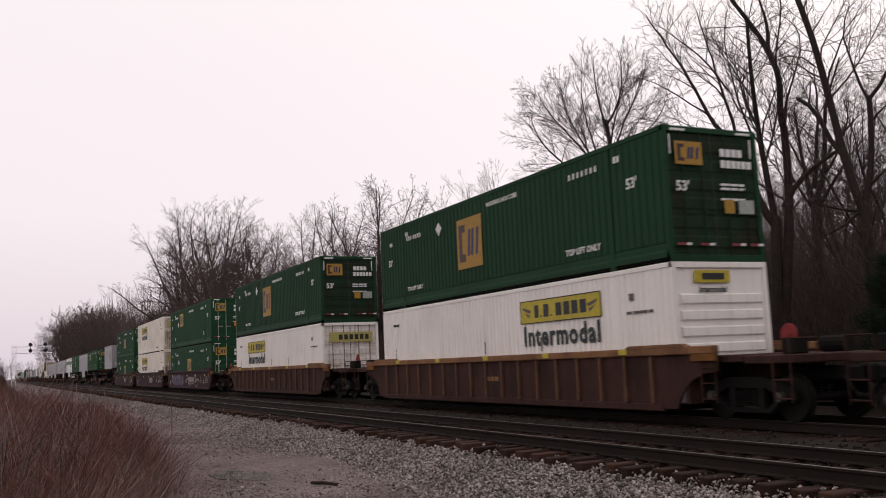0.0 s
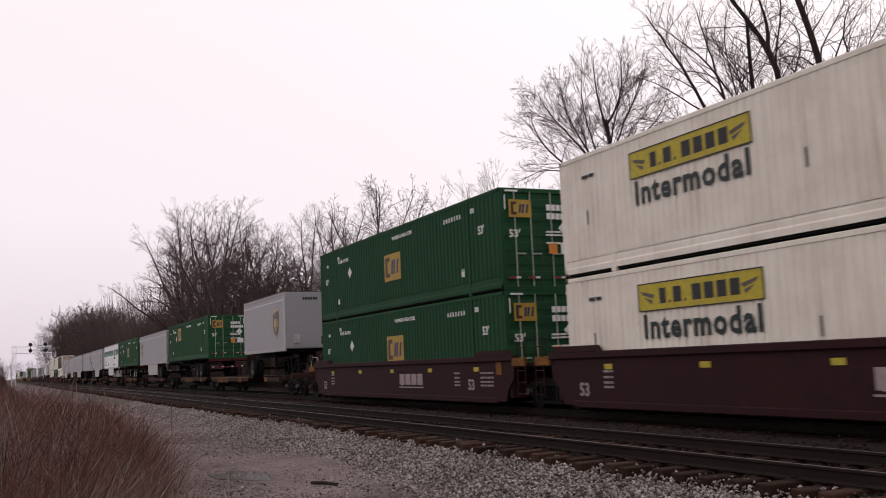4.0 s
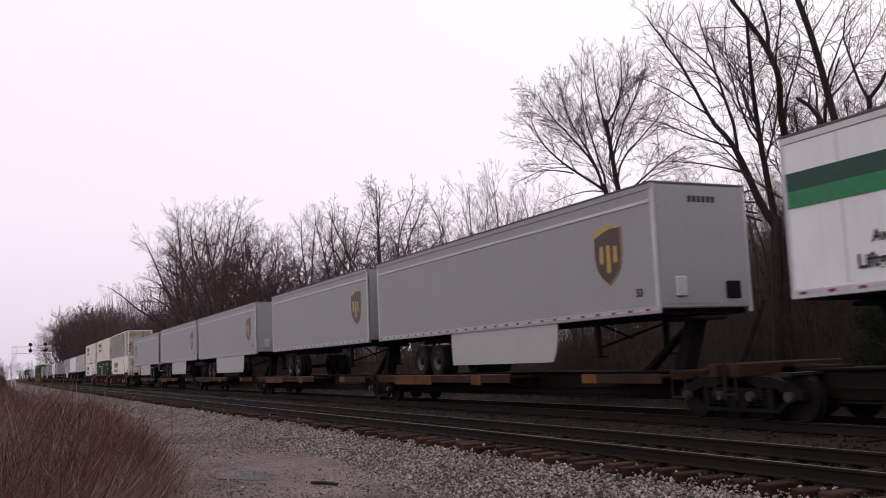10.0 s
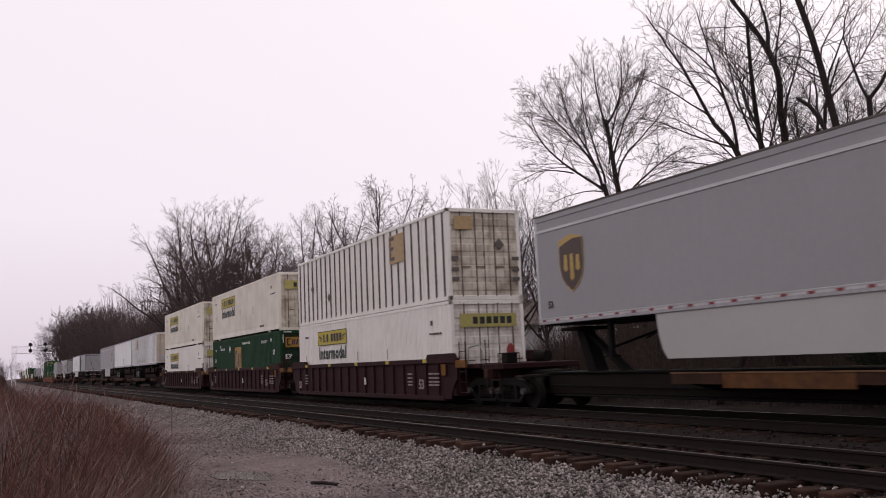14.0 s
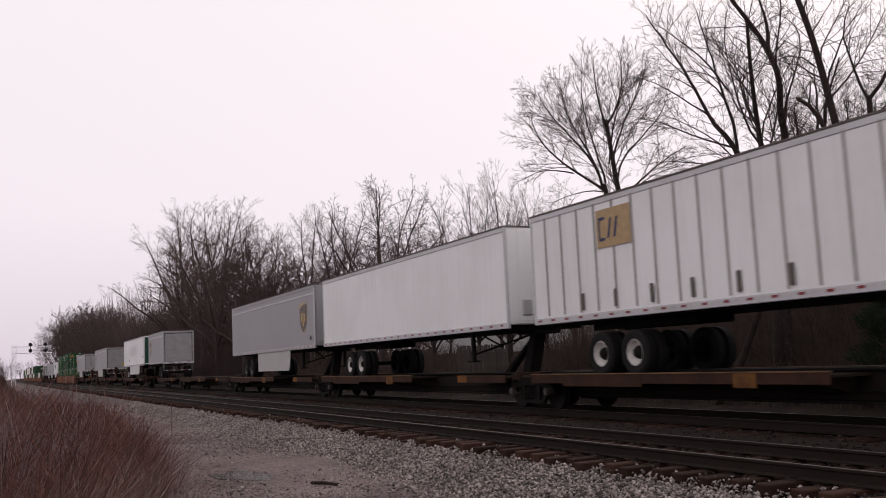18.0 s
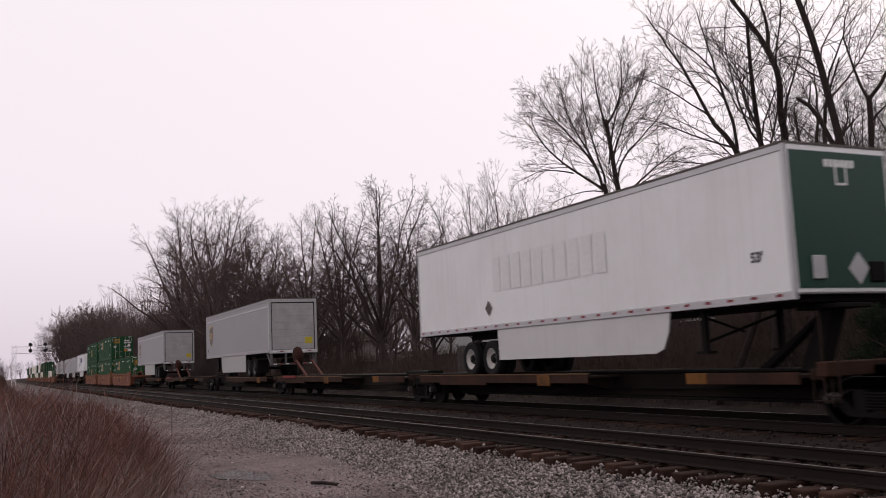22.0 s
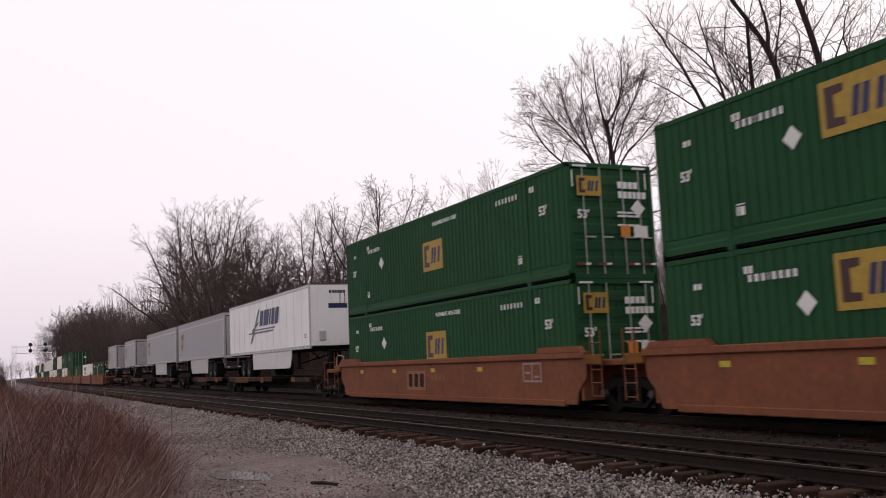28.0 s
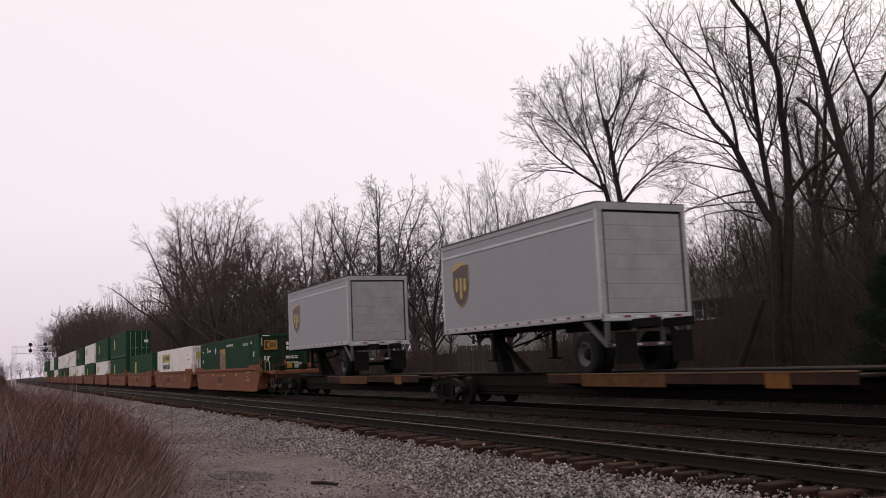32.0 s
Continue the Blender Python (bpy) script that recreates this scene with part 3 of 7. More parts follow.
                bars(ob, on_side(x, 0.82), (0.20,), 0.025, Z)
        dm = Solid().prism([(0, -0.22), (0.22, 0), (0, 0.22), (-0.22, 0)], -0.003, 0.003, "z")
        part("placard", dm, M_MARK_W, ob, "white diamond placard", on_side(-L + 5.0, 2.3) if body is M_GREEN_D else on_side(-L + 3.75, 1.78))
        if end == "doors":
            p = mark(ob, "emblem", 0.72, 0.50, M_TAN_E if body is M_GREEN_D else M_OCHRE_E, on_end(-1.02, 2.06, 0.034), "yellow emblem plate")
            em_bits(p, 0.72, 0.50)
            part("lettering", words("53'", 0.30, Z), None, ob, at=on_end(-1.05, 1.50, 0.034))
            bars(ob, on_end(0.20, 2.28, 0.034), (0.13, 0.13, 0.13, 0.13), 0.17, Z, 0.03)
            bars(ob, on_end(0.20, 2.03, 0.034), (0.12, 0.12, 0.12, 0.1, 0.12, 0.12), 0.17, Z, 0.03)
            for z in (1.64, 1.55, 1.32):
                bars(ob, on_end(0.15, z, 0.034), (0.25, 0.2, 0.15), 0.05, Z, 0.03)
            mark(ob, "sticker", 0.42, 0.30, M_ROD if body is M_GREEN_D else M_MARK_W, on_end(0.62, 1.04, 0.034))
            mark(ob, "sticker", 0.28, 0.30, M_TAN_E if body is M_GREEN_D else M_ORANGE_S, on_end(0.22, 1.04, 0.034))
            part("placard", dm, M_MARK_W, ob, "white diamond placard", on_end(0.78, 1.78, 0.036)) if body is not M_GREEN_D else None
            for y in (-1.12, -0.5, 0.35, 0.85):
                mark(ob, "reflector", 0.24, 0.055, M_RED, on_end(y, 0.34, 0.034))
                mark(ob, "reflector", 0.14, 0.055, M_MARK_W, on_end(y + 0.24, 0.34, 0.034))
            for y in (-1.15, 1.06):
                mark(ob, "corner_mark", 0.035, 0.42, M_MARK_W, on_end(y, H - 0.62, 0.01))
            for y in (-1.10, 0.70):
                mark(ob, "corner_mark", 0.40, 0.05, M_MARK_W, on_end(y, H - 0.11, 0.01))
    elif style in ("white", "cream"):
        w, xl = 3.7, -L + logo_at
        pn = mark(ob, "name_panel", w, 0.60, M_YELLOW, on_side(xl, 1.92), "yellow name panel with dark frame")
        part("panel_frame", frame_plate(w, 0.60, 0.025), M_MARK_K, pn, at=(0, 0, 0.006))
        xx = 0.72
        for k in (0.20, 0.06, 0.25, 0.06, 0.0, 0.27, 0.27, 0.27, 0.27):
            if k:
                mark(pn, "name_bar", k, 0.32 if k > 0.1 else 0.06, M_MARK_K, Matrix.Translation((xx, 0.14, 0.004)))
            xx += k + 0.09
        for x, turn in ((0.10, 1), (w - 0.12, -1)):       # winged ornaments at both ends of the panel
            part("panel_ornament", Solid().prism([(0, 0.44), (turn * 0.46, 0.34), (turn * 0.40, 0.26), (turn * 0.06, 0.36)], 0, 0.004, "z").prism([(turn * 0.10, 0.30), (turn * 0.40, 0.22), (turn * 0.34, 0.14)], 0, 0.004, "z"), M_RIB, pn, at=(x, 0, 0.004))
        part("lettering", words("Intermodal", 0.70, M_INK, 1.13), None, ob, at=on_side(xl + 0.1, 1.36))
        bars(ob, on_side(-L * 0.94, 2.3), (0.25, 0.2), 0.08, M_MARK_K)
        bars(ob, on_side(-a + 0.5, 2.2), (0.18,), 0.15, M_RIB)
        bars(ob, on_side(-a + 0.4, 1.9), (0.2, 0.5, 0.15), 0.06, M_RIB)
        bars(ob, on_side(-a - 1.9, 0.35), (0.3, 0.22, 0.3), 0.10, M_RIB)
        for x in (-L + 1.1, -L * 0.52, -L * 0.33):
            mark(ob, "scrape", 0.05, 0.35, M_RIB, on_side(x, 1.2))
        if end == "doors":
            pe = mark(ob, "name_panel", 2.0, 0.42, M_PANEL_OLD, on_end(-1.0, 2.06, 0.034), "bleached yellow name panel")
            for i in range(6):
                mark(pe, "name_bar", 0.17, 0.22, M_MARK_K, Matrix.Translation((0.45 + i * 0.24, 0.10, 0.004)))
        else:
            pe = mark(ob, "name_panel", 0.95, 0.26, M_YELLOW, on_end(-0.72, 2.46, 0.0), "yellow name panel")
            part("name_line", Solid().box(0.2, 0.8, 0.06, 0.2, 0, 0.004), M_MARK_K, pe, at=(0, 0, 0.005))
            part("lettering", words("Intermodal", 0.17, M_INK), None, ob, at=on_end(-0.62, 2.26, 0.0))
    elif style == "ribbed":
        em = mark(ob, "emblem", 1.35, 1.0, M_TAN, on_side(-L + 11.37, 1.62, -HALF - 0.012), "faded tan emblem")
        part("emblem_letter", Solid().box(0.08, 0.2, 0.12, 0.95, 0, 0.004).box(0.2, 0.5, 0.12, 0.24, 0, 0.004).box(0.2, 0.5, 0.83, 0.95, 0, 0.004).box(0.2, 0.42, 0.48, 0.6, 0, 0.004), M_BROWN, em, at=(0, 0, 0.004))
        pe = mark(ob, "emblem", 0.62, 0.42, M_TAN, on_end(-1.05, 2.22, 0.034))
        dm = Solid().prism([(0, -0.2), (0.2, 0), (0, 0.2), (-0.2, 0)], -0.003, 0.003, "z")
        part("placard", dm, M_RIB, ob, "dark diamond placard", on_end(0.5, 1.75, 0.036))
        part("placard", dm, M_RIB, ob, "dark diamond placard", on_side(-L * 0.72, 1.0, -HALF - 0.012))
        part("placard", dm, M_RIB, ob, "dark diamond placard", on_side(-L * 0.86, 1.55, -HALF - 0.012))
        for z in (0.9, 1.25, 0.6):
            mark(ob, "door_patch", 0.25, 0.12, M_RIB, on_end(-1.2, z, 0.034))
            mark(ob, "door_patch", 0.25, 0.12, M_RIB, on_end(0.95, z, 0.034))
    CONTAINER_BITS[key] = ob
    return ob


def frame_plate(w, h, t):
    return Solid().box(0, w, 0, t, 0, 0.004).box(0, w, h - t, h, 0, 0.004).box(0, t, t, h - t, 0, 0.004).box(w - t, w, t, h - t, 0, 0.004)


def em_bits(em, w, h):
    """Plain shapes for the three-letter emblem: a dark comb and two blue slanted figures."""
    part("emblem_block", Solid().prism([(0.08 * w, 0.14 * h), (0.34 * w, 0.14 * h), (0.34 * w, 0.28 * h), (0.20 * w, 0.30 * h), (0.20 * w, 0.72 * h), (0.34 * w, 0.74 * h), (0.34 * w, 0.88 * h), (0.08 * w, 0.88 * h)], 0, 0.004, "z"), M_MAHOG, em, at=(0, 0, 0.005))
    for x in (0.42, 0.55, 0.74):
        part("emblem_slant", Solid().prism([(x * w, 0.24 * h), (x * w + 0.09 * w, 0.24 * h), (x * w + 0.15 * w, 0.76 * h), (x * w + 0.06 * w, 0.76 * h)], 0, 0.004, "z"), M_NAVY, em, at=(0, 0, 0.005))


M_MAHOG = surface("dark brown emblem film", (0.045, 0.014, 0.012), (0.03, 0.012, 0.01), 0.5, bump=0)
M_OCHRE_E = surface("yellow emblem film", (0.38, 0.245, 0.035), (0.28, 0.18, 0.03), 0.6, bump=0)
M_TAN_E = surface("aged ochre emblem", (0.36, 0.20, 0.025), (0.25, 0.14, 0.025), 0.6, bump=0)
M_RIB = surface("dark weathered rib", (0.13, 0.115, 0.105), (0.07, 0.06, 0.055), 0.7, bump=0)
M_RODW = surface("rusty brown lock rod", (0.16, 0.115, 0.09), (0.08, 0.05, 0.035), 0.7, bump=0)
M_PANEL_OLD = surface("sun-bleached yellow panel", (0.42, 0.37, 0.12), (0.30, 0.25, 0.10), 0.6, stain=2.0, bump=0)
M_ROD = surface("grey lock rod", (0.34, 0.36, 0.33), (0.14, 0.17, 0.14), 0.5, 0.3, bump=0)
M_TAN = surface("faded tan emblem", (0.42, 0.29, 0.15), (0.34, 0.24, 0.14), 0.6, bump=0)

BOGIE_MESH = {}


def bogie(parent, x, z=0.0):
    """A two-axle truck: wheels on axles, cast side frames, bolster, springs, bearing caps."""
    if not BOGIE_MESH:
        w = Solid().lathe((0, 0, 0), [(-0.065, 0.30), (-0.065, 0.415), (0.05, 0.425), (0.055, 0.455), (0.075, 0.455), (0.075, 0.38), (0.03, 0.34), (0.03, 0.10), (-0.10, 0.10)], 24)
        BOGIE_MESH["wheel"] = w.mesh("wheel", M_WHEEL)
        BOGIE_MESH["axle"] = Solid().cyl((0, -0.95, 0), (0, 0.95, 0), 0.08, 10).mesh("axle", M_WHEEL)
        f = Solid()
        f.prism([(-1.16, 0.55), (-0.98, 0.66), (-0.45, 0.82), (0.45, 0.82), (0.98, 0.66), (1.16, 0.55), (1.16, 0.40), (0.95, 0.42), (0.50, 0.62), (-0.50, 0.62), (-0.95, 0.42), (-1.16, 0.40)], -0.07, 0.07, "y")
        f.prism([(-0.88, 0.50), (-0.52, 0.24), (0.52, 0.24), (0.88, 0.50), (0.88, 0.40), (0.58, 0.16), (-0.58, 0.16), (-0.88, 0.40)], -0.06, 0.06, "y")
        for sx in (-0.44, 0.30):
            f.box(sx, sx + 0.14, -0.06, 0.06, 0.2, 0.66)
        BOGIE_MESH["side_frame"] = f.mesh("side_frame", M_BLACK)
        sp = Solid()
        for xx in (-0.19, 0, 0.19):
            for k in range(6):
                sp.lathe((xx, 0, 0.27 + k * 0.05), [(0, 0.06), (0.028, 0.08), (0.045, 0.06)], 8, "z")
        BOGIE_MESH["springs"] = sp.mesh("springs", M_BLACK)
        BOGIE_MESH["bolster"] = Solid().box(-0.2, 0.2, -1.05, 1.05, 0.58, 0.80, 0.03).mesh("bolster", M_BLACK)
        BOGIE_MESH["bearing_cap"] = Solid().cyl((0, 0, 0), (0, -0.12, 0), 0.105, 12, 0.085).mesh("bearing_cap", M_CAP)
    b = part("bogie", BOGIE_MESH["bolster"], None, parent, "grimy black two-axle truck", (x, 0, z))
    for xx in (-0.89, 0.89):
        part("axle", BOGIE_MESH["axle"], None, b, at=(xx, 0, 0.42))
        for sgn in (-1, 1):
            part("wheel", BOGIE_MESH["wheel"], None, b, at=pose(xx, sgn * 0.76, 0.42, 0, 0, 0 if sgn < 0 else 180))
            part("bearing_cap", BOGIE_MESH["bearing_cap"], None, b, at=pose(xx, sgn * 1.04, 0.46, 0, 0, 0 if sgn < 0 else 180))
    for sgn in (-1, 1):
        part("side_frame", BOGIE_MESH["side_frame"], None, b, at=(0, sgn * 1.0, 0))
        tagged(part("springs", BOGIE_MESH["springs"], None, b, at=(0, sgn * 1.0, 0)), kind="stuff")
    return b


M_CAP = surface("bearing cap", (0.085, 0.074, 0.066), (0.03, 0.026, 0.024), 0.5, 0.4, bump=0)

WELL_BITS = {}


def graffiti(ob, x0, x1, z0, z1, fill, strokes, y, seed):
    """Sprayed clouds of paint with curved strokes over them, with no letters in them, on a car side."""
    rng = random.Random(seed)
    n, mid, half = int((x1 - x0) / 0.55), (z0 + z1) / 2, (z1 - z0) / 2
    for i in range(n if fill else 0):
        cx, ph = x0 + (i + 0.5) * (x1 - x0) / n, rng.uniform(0, 6)
        out = []
        for k in range(26):
            a = 2 * math.pi * k / 26
            out.append((math.cos(a) * (0.46 + 0.07 * math.sin(3 * a + ph)), math.sin(a) * half * (0.9 + 0.14 * math.sin(4 * a + ph))))
        part("spray_cloud", Solid().prism(out, 0, 0.002, "z"), fill, ob, at=on_side(cx, mid + rng.uniform(-0.06, 0.06), y - 0.0012 * (i % 3)))
    for i in range(int((x1 - x0) / 0.24)):
        r, a0, turn = rng.uniform(0.12, 0.30), rng.uniform(0, 6.28), rng.uniform(1.6, 3.6)
        wide = rng.uniform(0.035, 0.07)
        pts = [(math.cos(a0 + turn * k / 9) * r, math.sin(a0 + turn * k / 9) * r * 1.15) for k in range(10)]
        inner = [(p * (1 - wide / r), q * (1 - wide / r)) for p, q in reversed(pts)]
        band = Solid()
        for k in range(9):
            band.prism([pts[k], pts[k + 1], inner[8 - k], inner[9 - k]], 0, 0.002, "z")
        part("spray_stroke", band, strokes[i % len(strokes)], ob, at=on_side(x0 + 0.1 + i * 0.24, mid + rng.uniform(-0.5, 0.5) * half, y - 0.005 - 0.0012 * (i % 3)))


M_SPRAY_S = surface("silver spray paint", (0.42, 0.39, 0.40), (0.25, 0.22, 0.22), 0.5, bump=0)
M_SPRAY_P = surface("purple spray paint", (0.072, 0.032, 0.105), (0.040, 0.014, 0.022), 0.6, stain=3.0, amount=0.8, bump=0)
M_SPRAY_R = surface("red-violet spray paint", (0.12, 0.022, 0.06), (0.06, 0.015, 0.03), 0.6, bump=0)
M_SPRAY_T = surface("teal spray paint", (0.05, 0.17, 0.18), (0.04, 0.1, 0.11), 0.6, bump=0)


def well_car(style, lead, trail, tagged_up=False):
    """A well car unit for a 53-foot well: two deep side sills, top chords, ribs if it has them, end platforms, trucks, ladders.
    lead / trail: 'truck' (own truck), 'shared' (truck shared with the next unit), 'none' (the truck belongs to the neighbour).
    The origin lies at the front of the container in the well."""
    paint = {"rust": M_RUST, "maroon": M_MAROON, "maroon_rib": M_MAROON, "orange": M_ORANGE}[style]
    text = {"rust": "rusty brown double-stack well car with ribbed side sills", "maroon": "dark maroon double-stack well car with smooth sides",
            "maroon_rib": "dark maroon double-stack well car with ribbed sides", "orange": "faded orange double-stack well car with smooth sides"}[style]
    key = (style, lead, trail, tagged_up)
    if key in WELL_BITS:
        return copy_thing(WELL_BITS[key], Matrix.Identity(4))
    ob = thing("well_car", text, "rail car", "well cars of the train")
    W, L = 1.50, 16.15
    top, bot = 1.30, 0.20
    f, r = 0.35, -L - 0.35               # ends of the well sides
    ribbed = style in ("rust", "maroon_rib")
    for sgn in (-1, 1):
        y0, y1 = sorted((sgn * (W - 0.05), sgn * (W - 0.10)))
        n = 4
        side = Solid()
        if style == "rust":
            arch = [(0.95, top), (0.95, top - 0.36), (0.55, top - 0.40), (0.22, top - 0.52), (-0.05, top - 0.72), (-0.22, top - 0.95), (-0.28, bot)]
        else:
            arch = [(0.30, top), (0.22, top - 0.5), (-0.12, top - 0.8), (-0.22, bot)]
        side.prism([(f + a, z) for a, z in arch] + [(r - a, z) for a, z in reversed(arch)], y0, y1, "y")
        wall = part("side_sill", side, paint, ob)
        ext = 0.95 if style == "rust" else 0.30
        part("top_chord", Solid().box(r - ext, f + ext, *sorted((sgn * (W - 0.14), sgn * (W + 0.03))), top - 0.02, top + 0.14, 0.02), paint if style != "rust" else M_CHORD, wall)
        part("bottom_chord", Solid().box(r + 0.7, f - 0.7, *sorted((sgn * (W - 0.30), sgn * (W - 0.02))), bot - 0.06, bot + 0.10, 0.02), paint, wall)
        lift = 0.20 if style == "rust" else 0.28
        for xx in (f - 1.6, r + 0.1):
            part("raised_end", Solid().prism([(xx - 0.25, top + 0.14), (xx - 0.1, top + lift), (xx + 1.6, top + lift), (xx + 1.75, top + 0.14)], *sorted((sgn * (W - 0.14), sgn * (W + 0.03))), "y"), paint if style != "rust" else M_CHORD, wall)
        if ribbed:
            nr = 17
            for i in range(nr):
                x = r + 1.0 + i * (f - r - 2.0) / (nr - 1)
                part("rib", Solid().box(x - 0.045, x + 0.045, *sorted((sgn * (W - 0.06), sgn * (W + 0.02))), bot + 0.1, top - 0.02, 0.012), paint if style != "rust" else M_RIB_R, wall)
        for i in range(5):
            x = r + 2.0 + i * 3.2
            mark(ob, "marker", 0.30, 0.12, M_YELLOW, on_side(x, top - 0.28, -W + 0.038) if ribbed is False else on_side(x, top + 0.02, -W - 0.04), "yellow side marker") if sgn < 0 else None
    part("well_floor", Solid().box(r + 0.7, f - 0.7, -W + 0.12, W - 0.12, 0.14, 0.25), M_BLACK, ob)
    for sgn, base in ((1, f), (-1, r)):
        e = Solid()
        x0, x1 = sorted((base, base + sgn * 1.45))
        e.box(x0, x1, -1.30, 1.30, 1.10, 1.24, 0.02)
        e.box(x0, x1, -0.35, 0.35, 0.72, 1.10, 0.02)
        part("end_platform", e, paint, ob)
        part("end_bulkhead", Solid().box(*sorted((base + sgn * 0.05, base - sgn * 0.06)), -W + 0.1, W - 0.1, 0.3, 1.1), paint, ob)
        part("yellow_edge", Solid().box(*sorted((base + sgn * 0.27, base + sgn * 0.95)), -W - 0.02, -W + 0.06, top - 0.16, top + 0.06, 0.01), M_YELLOW_D, ob)
        hr = Solid()
        xl = base + sgn * 0.75
        for dx in (-0.2, 0.2):
            hr.cyl((xl + dx, -W, 0.35), (xl + dx, -W, 1.15 if style == "rust" else 1.9), 0.016, 6)
        for k in range(3 if style == "rust" else 5):
            hr.cyl((xl - 0.2, -W, 0.42 + k * 0.3), (xl + 0.2, -W, 0.42 + k * 0.3), 0.014, 6)
        part("ladder", hr, paint, ob)
    if lead in ("truck", "shared"):
        x = f + (1.25 if lead == "truck" else 1.33)
        bogie(ob, x)
    if trail == "truck":
        bogie(ob, r - 1.25)
    for sgn, base, kind in ((1, f, lead), (-1, r, trail)):
        if kind == "truck":
            c = Solid()
            x0, x1 = sorted((base + sgn * 1.3, base + sgn * 3.2))
            c.box(x0, x1, -0.16, 0.16, 0.72, 0.98, 0.03)
            xk = base + sgn * 3.2
            c.box(*sorted((xk, xk + sgn * 0.32)), -0.22, 0.22, 0.68, 1.02, 0.05)
            part("coupler", c, M_BLACK, ob)
            part("end_sill", Solid().box(*sorted((base + sgn * 1.45, base + sgn * 2.75)), -1.25, 1.25, 1.06, 1.22, 0.02), paint, ob)
            xe = base + sgn * 2.70
            part("end_ladder", Solid().tube([(xe, -1.36, 0.38), (xe, -1.36, 1.5), (xe, -0.70, 1.5), (xe, -0.70, 1.2)], 0.015, 6).tube([(xe - sgn * 0.42, -1.36, 0.38), (xe - sgn * 0.42, -1.36, 1.2)], 0.018, 6)
                 .tube([(xe, -1.36, 0.45), (xe - sgn * 0.42, -1.36, 0.45)], 0.018, 6).tube([(xe, -1.36, 0.78), (xe - sgn * 0.42, -1.36, 0.78)], 0.018, 6), paint, ob)
            if style != "rust":
                part("platform_rail", Solid().tube([(base + sgn * 0.55, -1.22, 1.2), (base + sgn * 0.62, -1.22, 1.72), (base + sgn * 1.3, -1.22, 1.78), (base + sgn * 1.48, -1.22, 1.62), (base + sgn * 1.55, -1.22, 1.2)], 0.022, 6), M_ROD, ob, "pale bent handrail")
            part("brake_cylinder", Solid().cyl((base + sgn * 1.9, 0.35, 1.38), (base + sgn * 2.5, 0.35, 1.38), 0.16, 12), M_BLACK, ob)
            part("end_valve", Solid().box(*sorted((base + sgn * 2.1, base + sgn * 2.45)), -0.95, -0.6, 1.22, 1.52, 0.03), M_BLACK, ob)
            bw = Solid()
            bx = base + sgn * 1.9
            bw.cyl((bx, -0.5, 1.2), (bx, -0.5, 1.62), 0.025, 6)
            bw.lathe((bx, -0.56, 1.58), [(0, 0.05), (0.03, 0.06), (0.03, 0.20), (0.055, 0.21), (0.055, 0.17), (0.05, 0.05)], 16)
            if sgn > 0:
                part("brake_wheel", bw, M_RED_D, ob, "rusty red brake wheel on its post")
            hose = Solid().tube([(base + sgn * 2.9, -0.3, 0.8), (base + sgn * 3.2, -0.34, 0.45), (base + sgn * 3.45, -0.3, 0.5)], 0.03, 6)
            part("air_hose", hose, M_BLACK, ob)
    if style == "rust":
        bars(ob, on_side(-L * 0.5, 0.75, -W + 0.04), (0.2, 0.2, 0.2), 0.12, M_CHORD)
    if style in ("maroon", "maroon_rib"):
        yy = -W + 0.036 if style == "maroon" else -W - 0.024
        for x, w in ((-L * 0.45, 2.1 if style == "maroon" else 0.0), (-L * 0.52, 0.0)):
            if w:
                lg = part("emblem_field", Solid().box(0, 0.42, 0, 0.36, 0, 0.004).box(0.5, 0.92, 0, 0.36, 0, 0.004).box(1.0, 1.42, 0, 0.36, 0, 0.004).box(1.5, 1.92, 0, 0.36, 0, 0.004), M_MARK_P, ob, at=on_side(x, 0.62, yy))
                part("emblem_line", Solid().box(-0.05, 2.0, -0.10, -0.06, 0, 0.004), M_MARK_P, lg)
        part("lettering", words("B", 0.36, M_MARK_W), None, ob, at=on_side(-L + 9.0, 0.62, yy))
        part("lettering", words("53", 0.42, M_MARK_P), None, ob, at=on_side(-2.1, 0.50, yy))
        part("lettering", words("53", 0.42, M_MARK_P), None, ob, at=on_side(-L + 0.6, 0.42, yy))
        for x in (-0.9, -1.3, -3.0, -L + 1.6):
            for z in (0.95, 0.82, 0.70, 0.6):
                bars(ob, on_side(x, z, yy), (0.22, 0.1), 0.05, M_MARK_P)
        mark(ob, "label_plate", 0.30, 0.34, M_YELLOW_D, on_side(-0.35, 0.92, yy))
    if style == "orange":
        sq = mark(ob, "stencil_field", 0.92, 0.5, M_MARK_P, on_side(-2.3, 0.72, -W + 0.036), "pale stencil frame")
        part("stencil_inner", Solid().box(0.05, 0.43, 0.05, 0.45, 0, 0.003).box(0.48, 0.87, 0.05, 0.45, 0, 0.003), M_ORANGE, sq, at=(0, 0, 0.004))
        part("stencil_stroke", Solid().box(0.12, 0.38, 0.22, 0.27, 0, 0.003).box(0.56, 0.80, 0.12, 0.17, 0, 0.003), M_MARK_P, sq, at=(0, 0, 0.008))
        bars(ob, on_side(-L * 0.5, 0.75, -W + 0.036), (0.2, 0.2, 0.2, 0.2), 0.2, M_CHORD, 0.08)
        pl = mark(ob, "emblem_panel", 1.5, 0.62, M_ORANGE_P, on_side(-L * 0.62, 0.45, -W + 0.036), "faded panel with a dark red emblem")
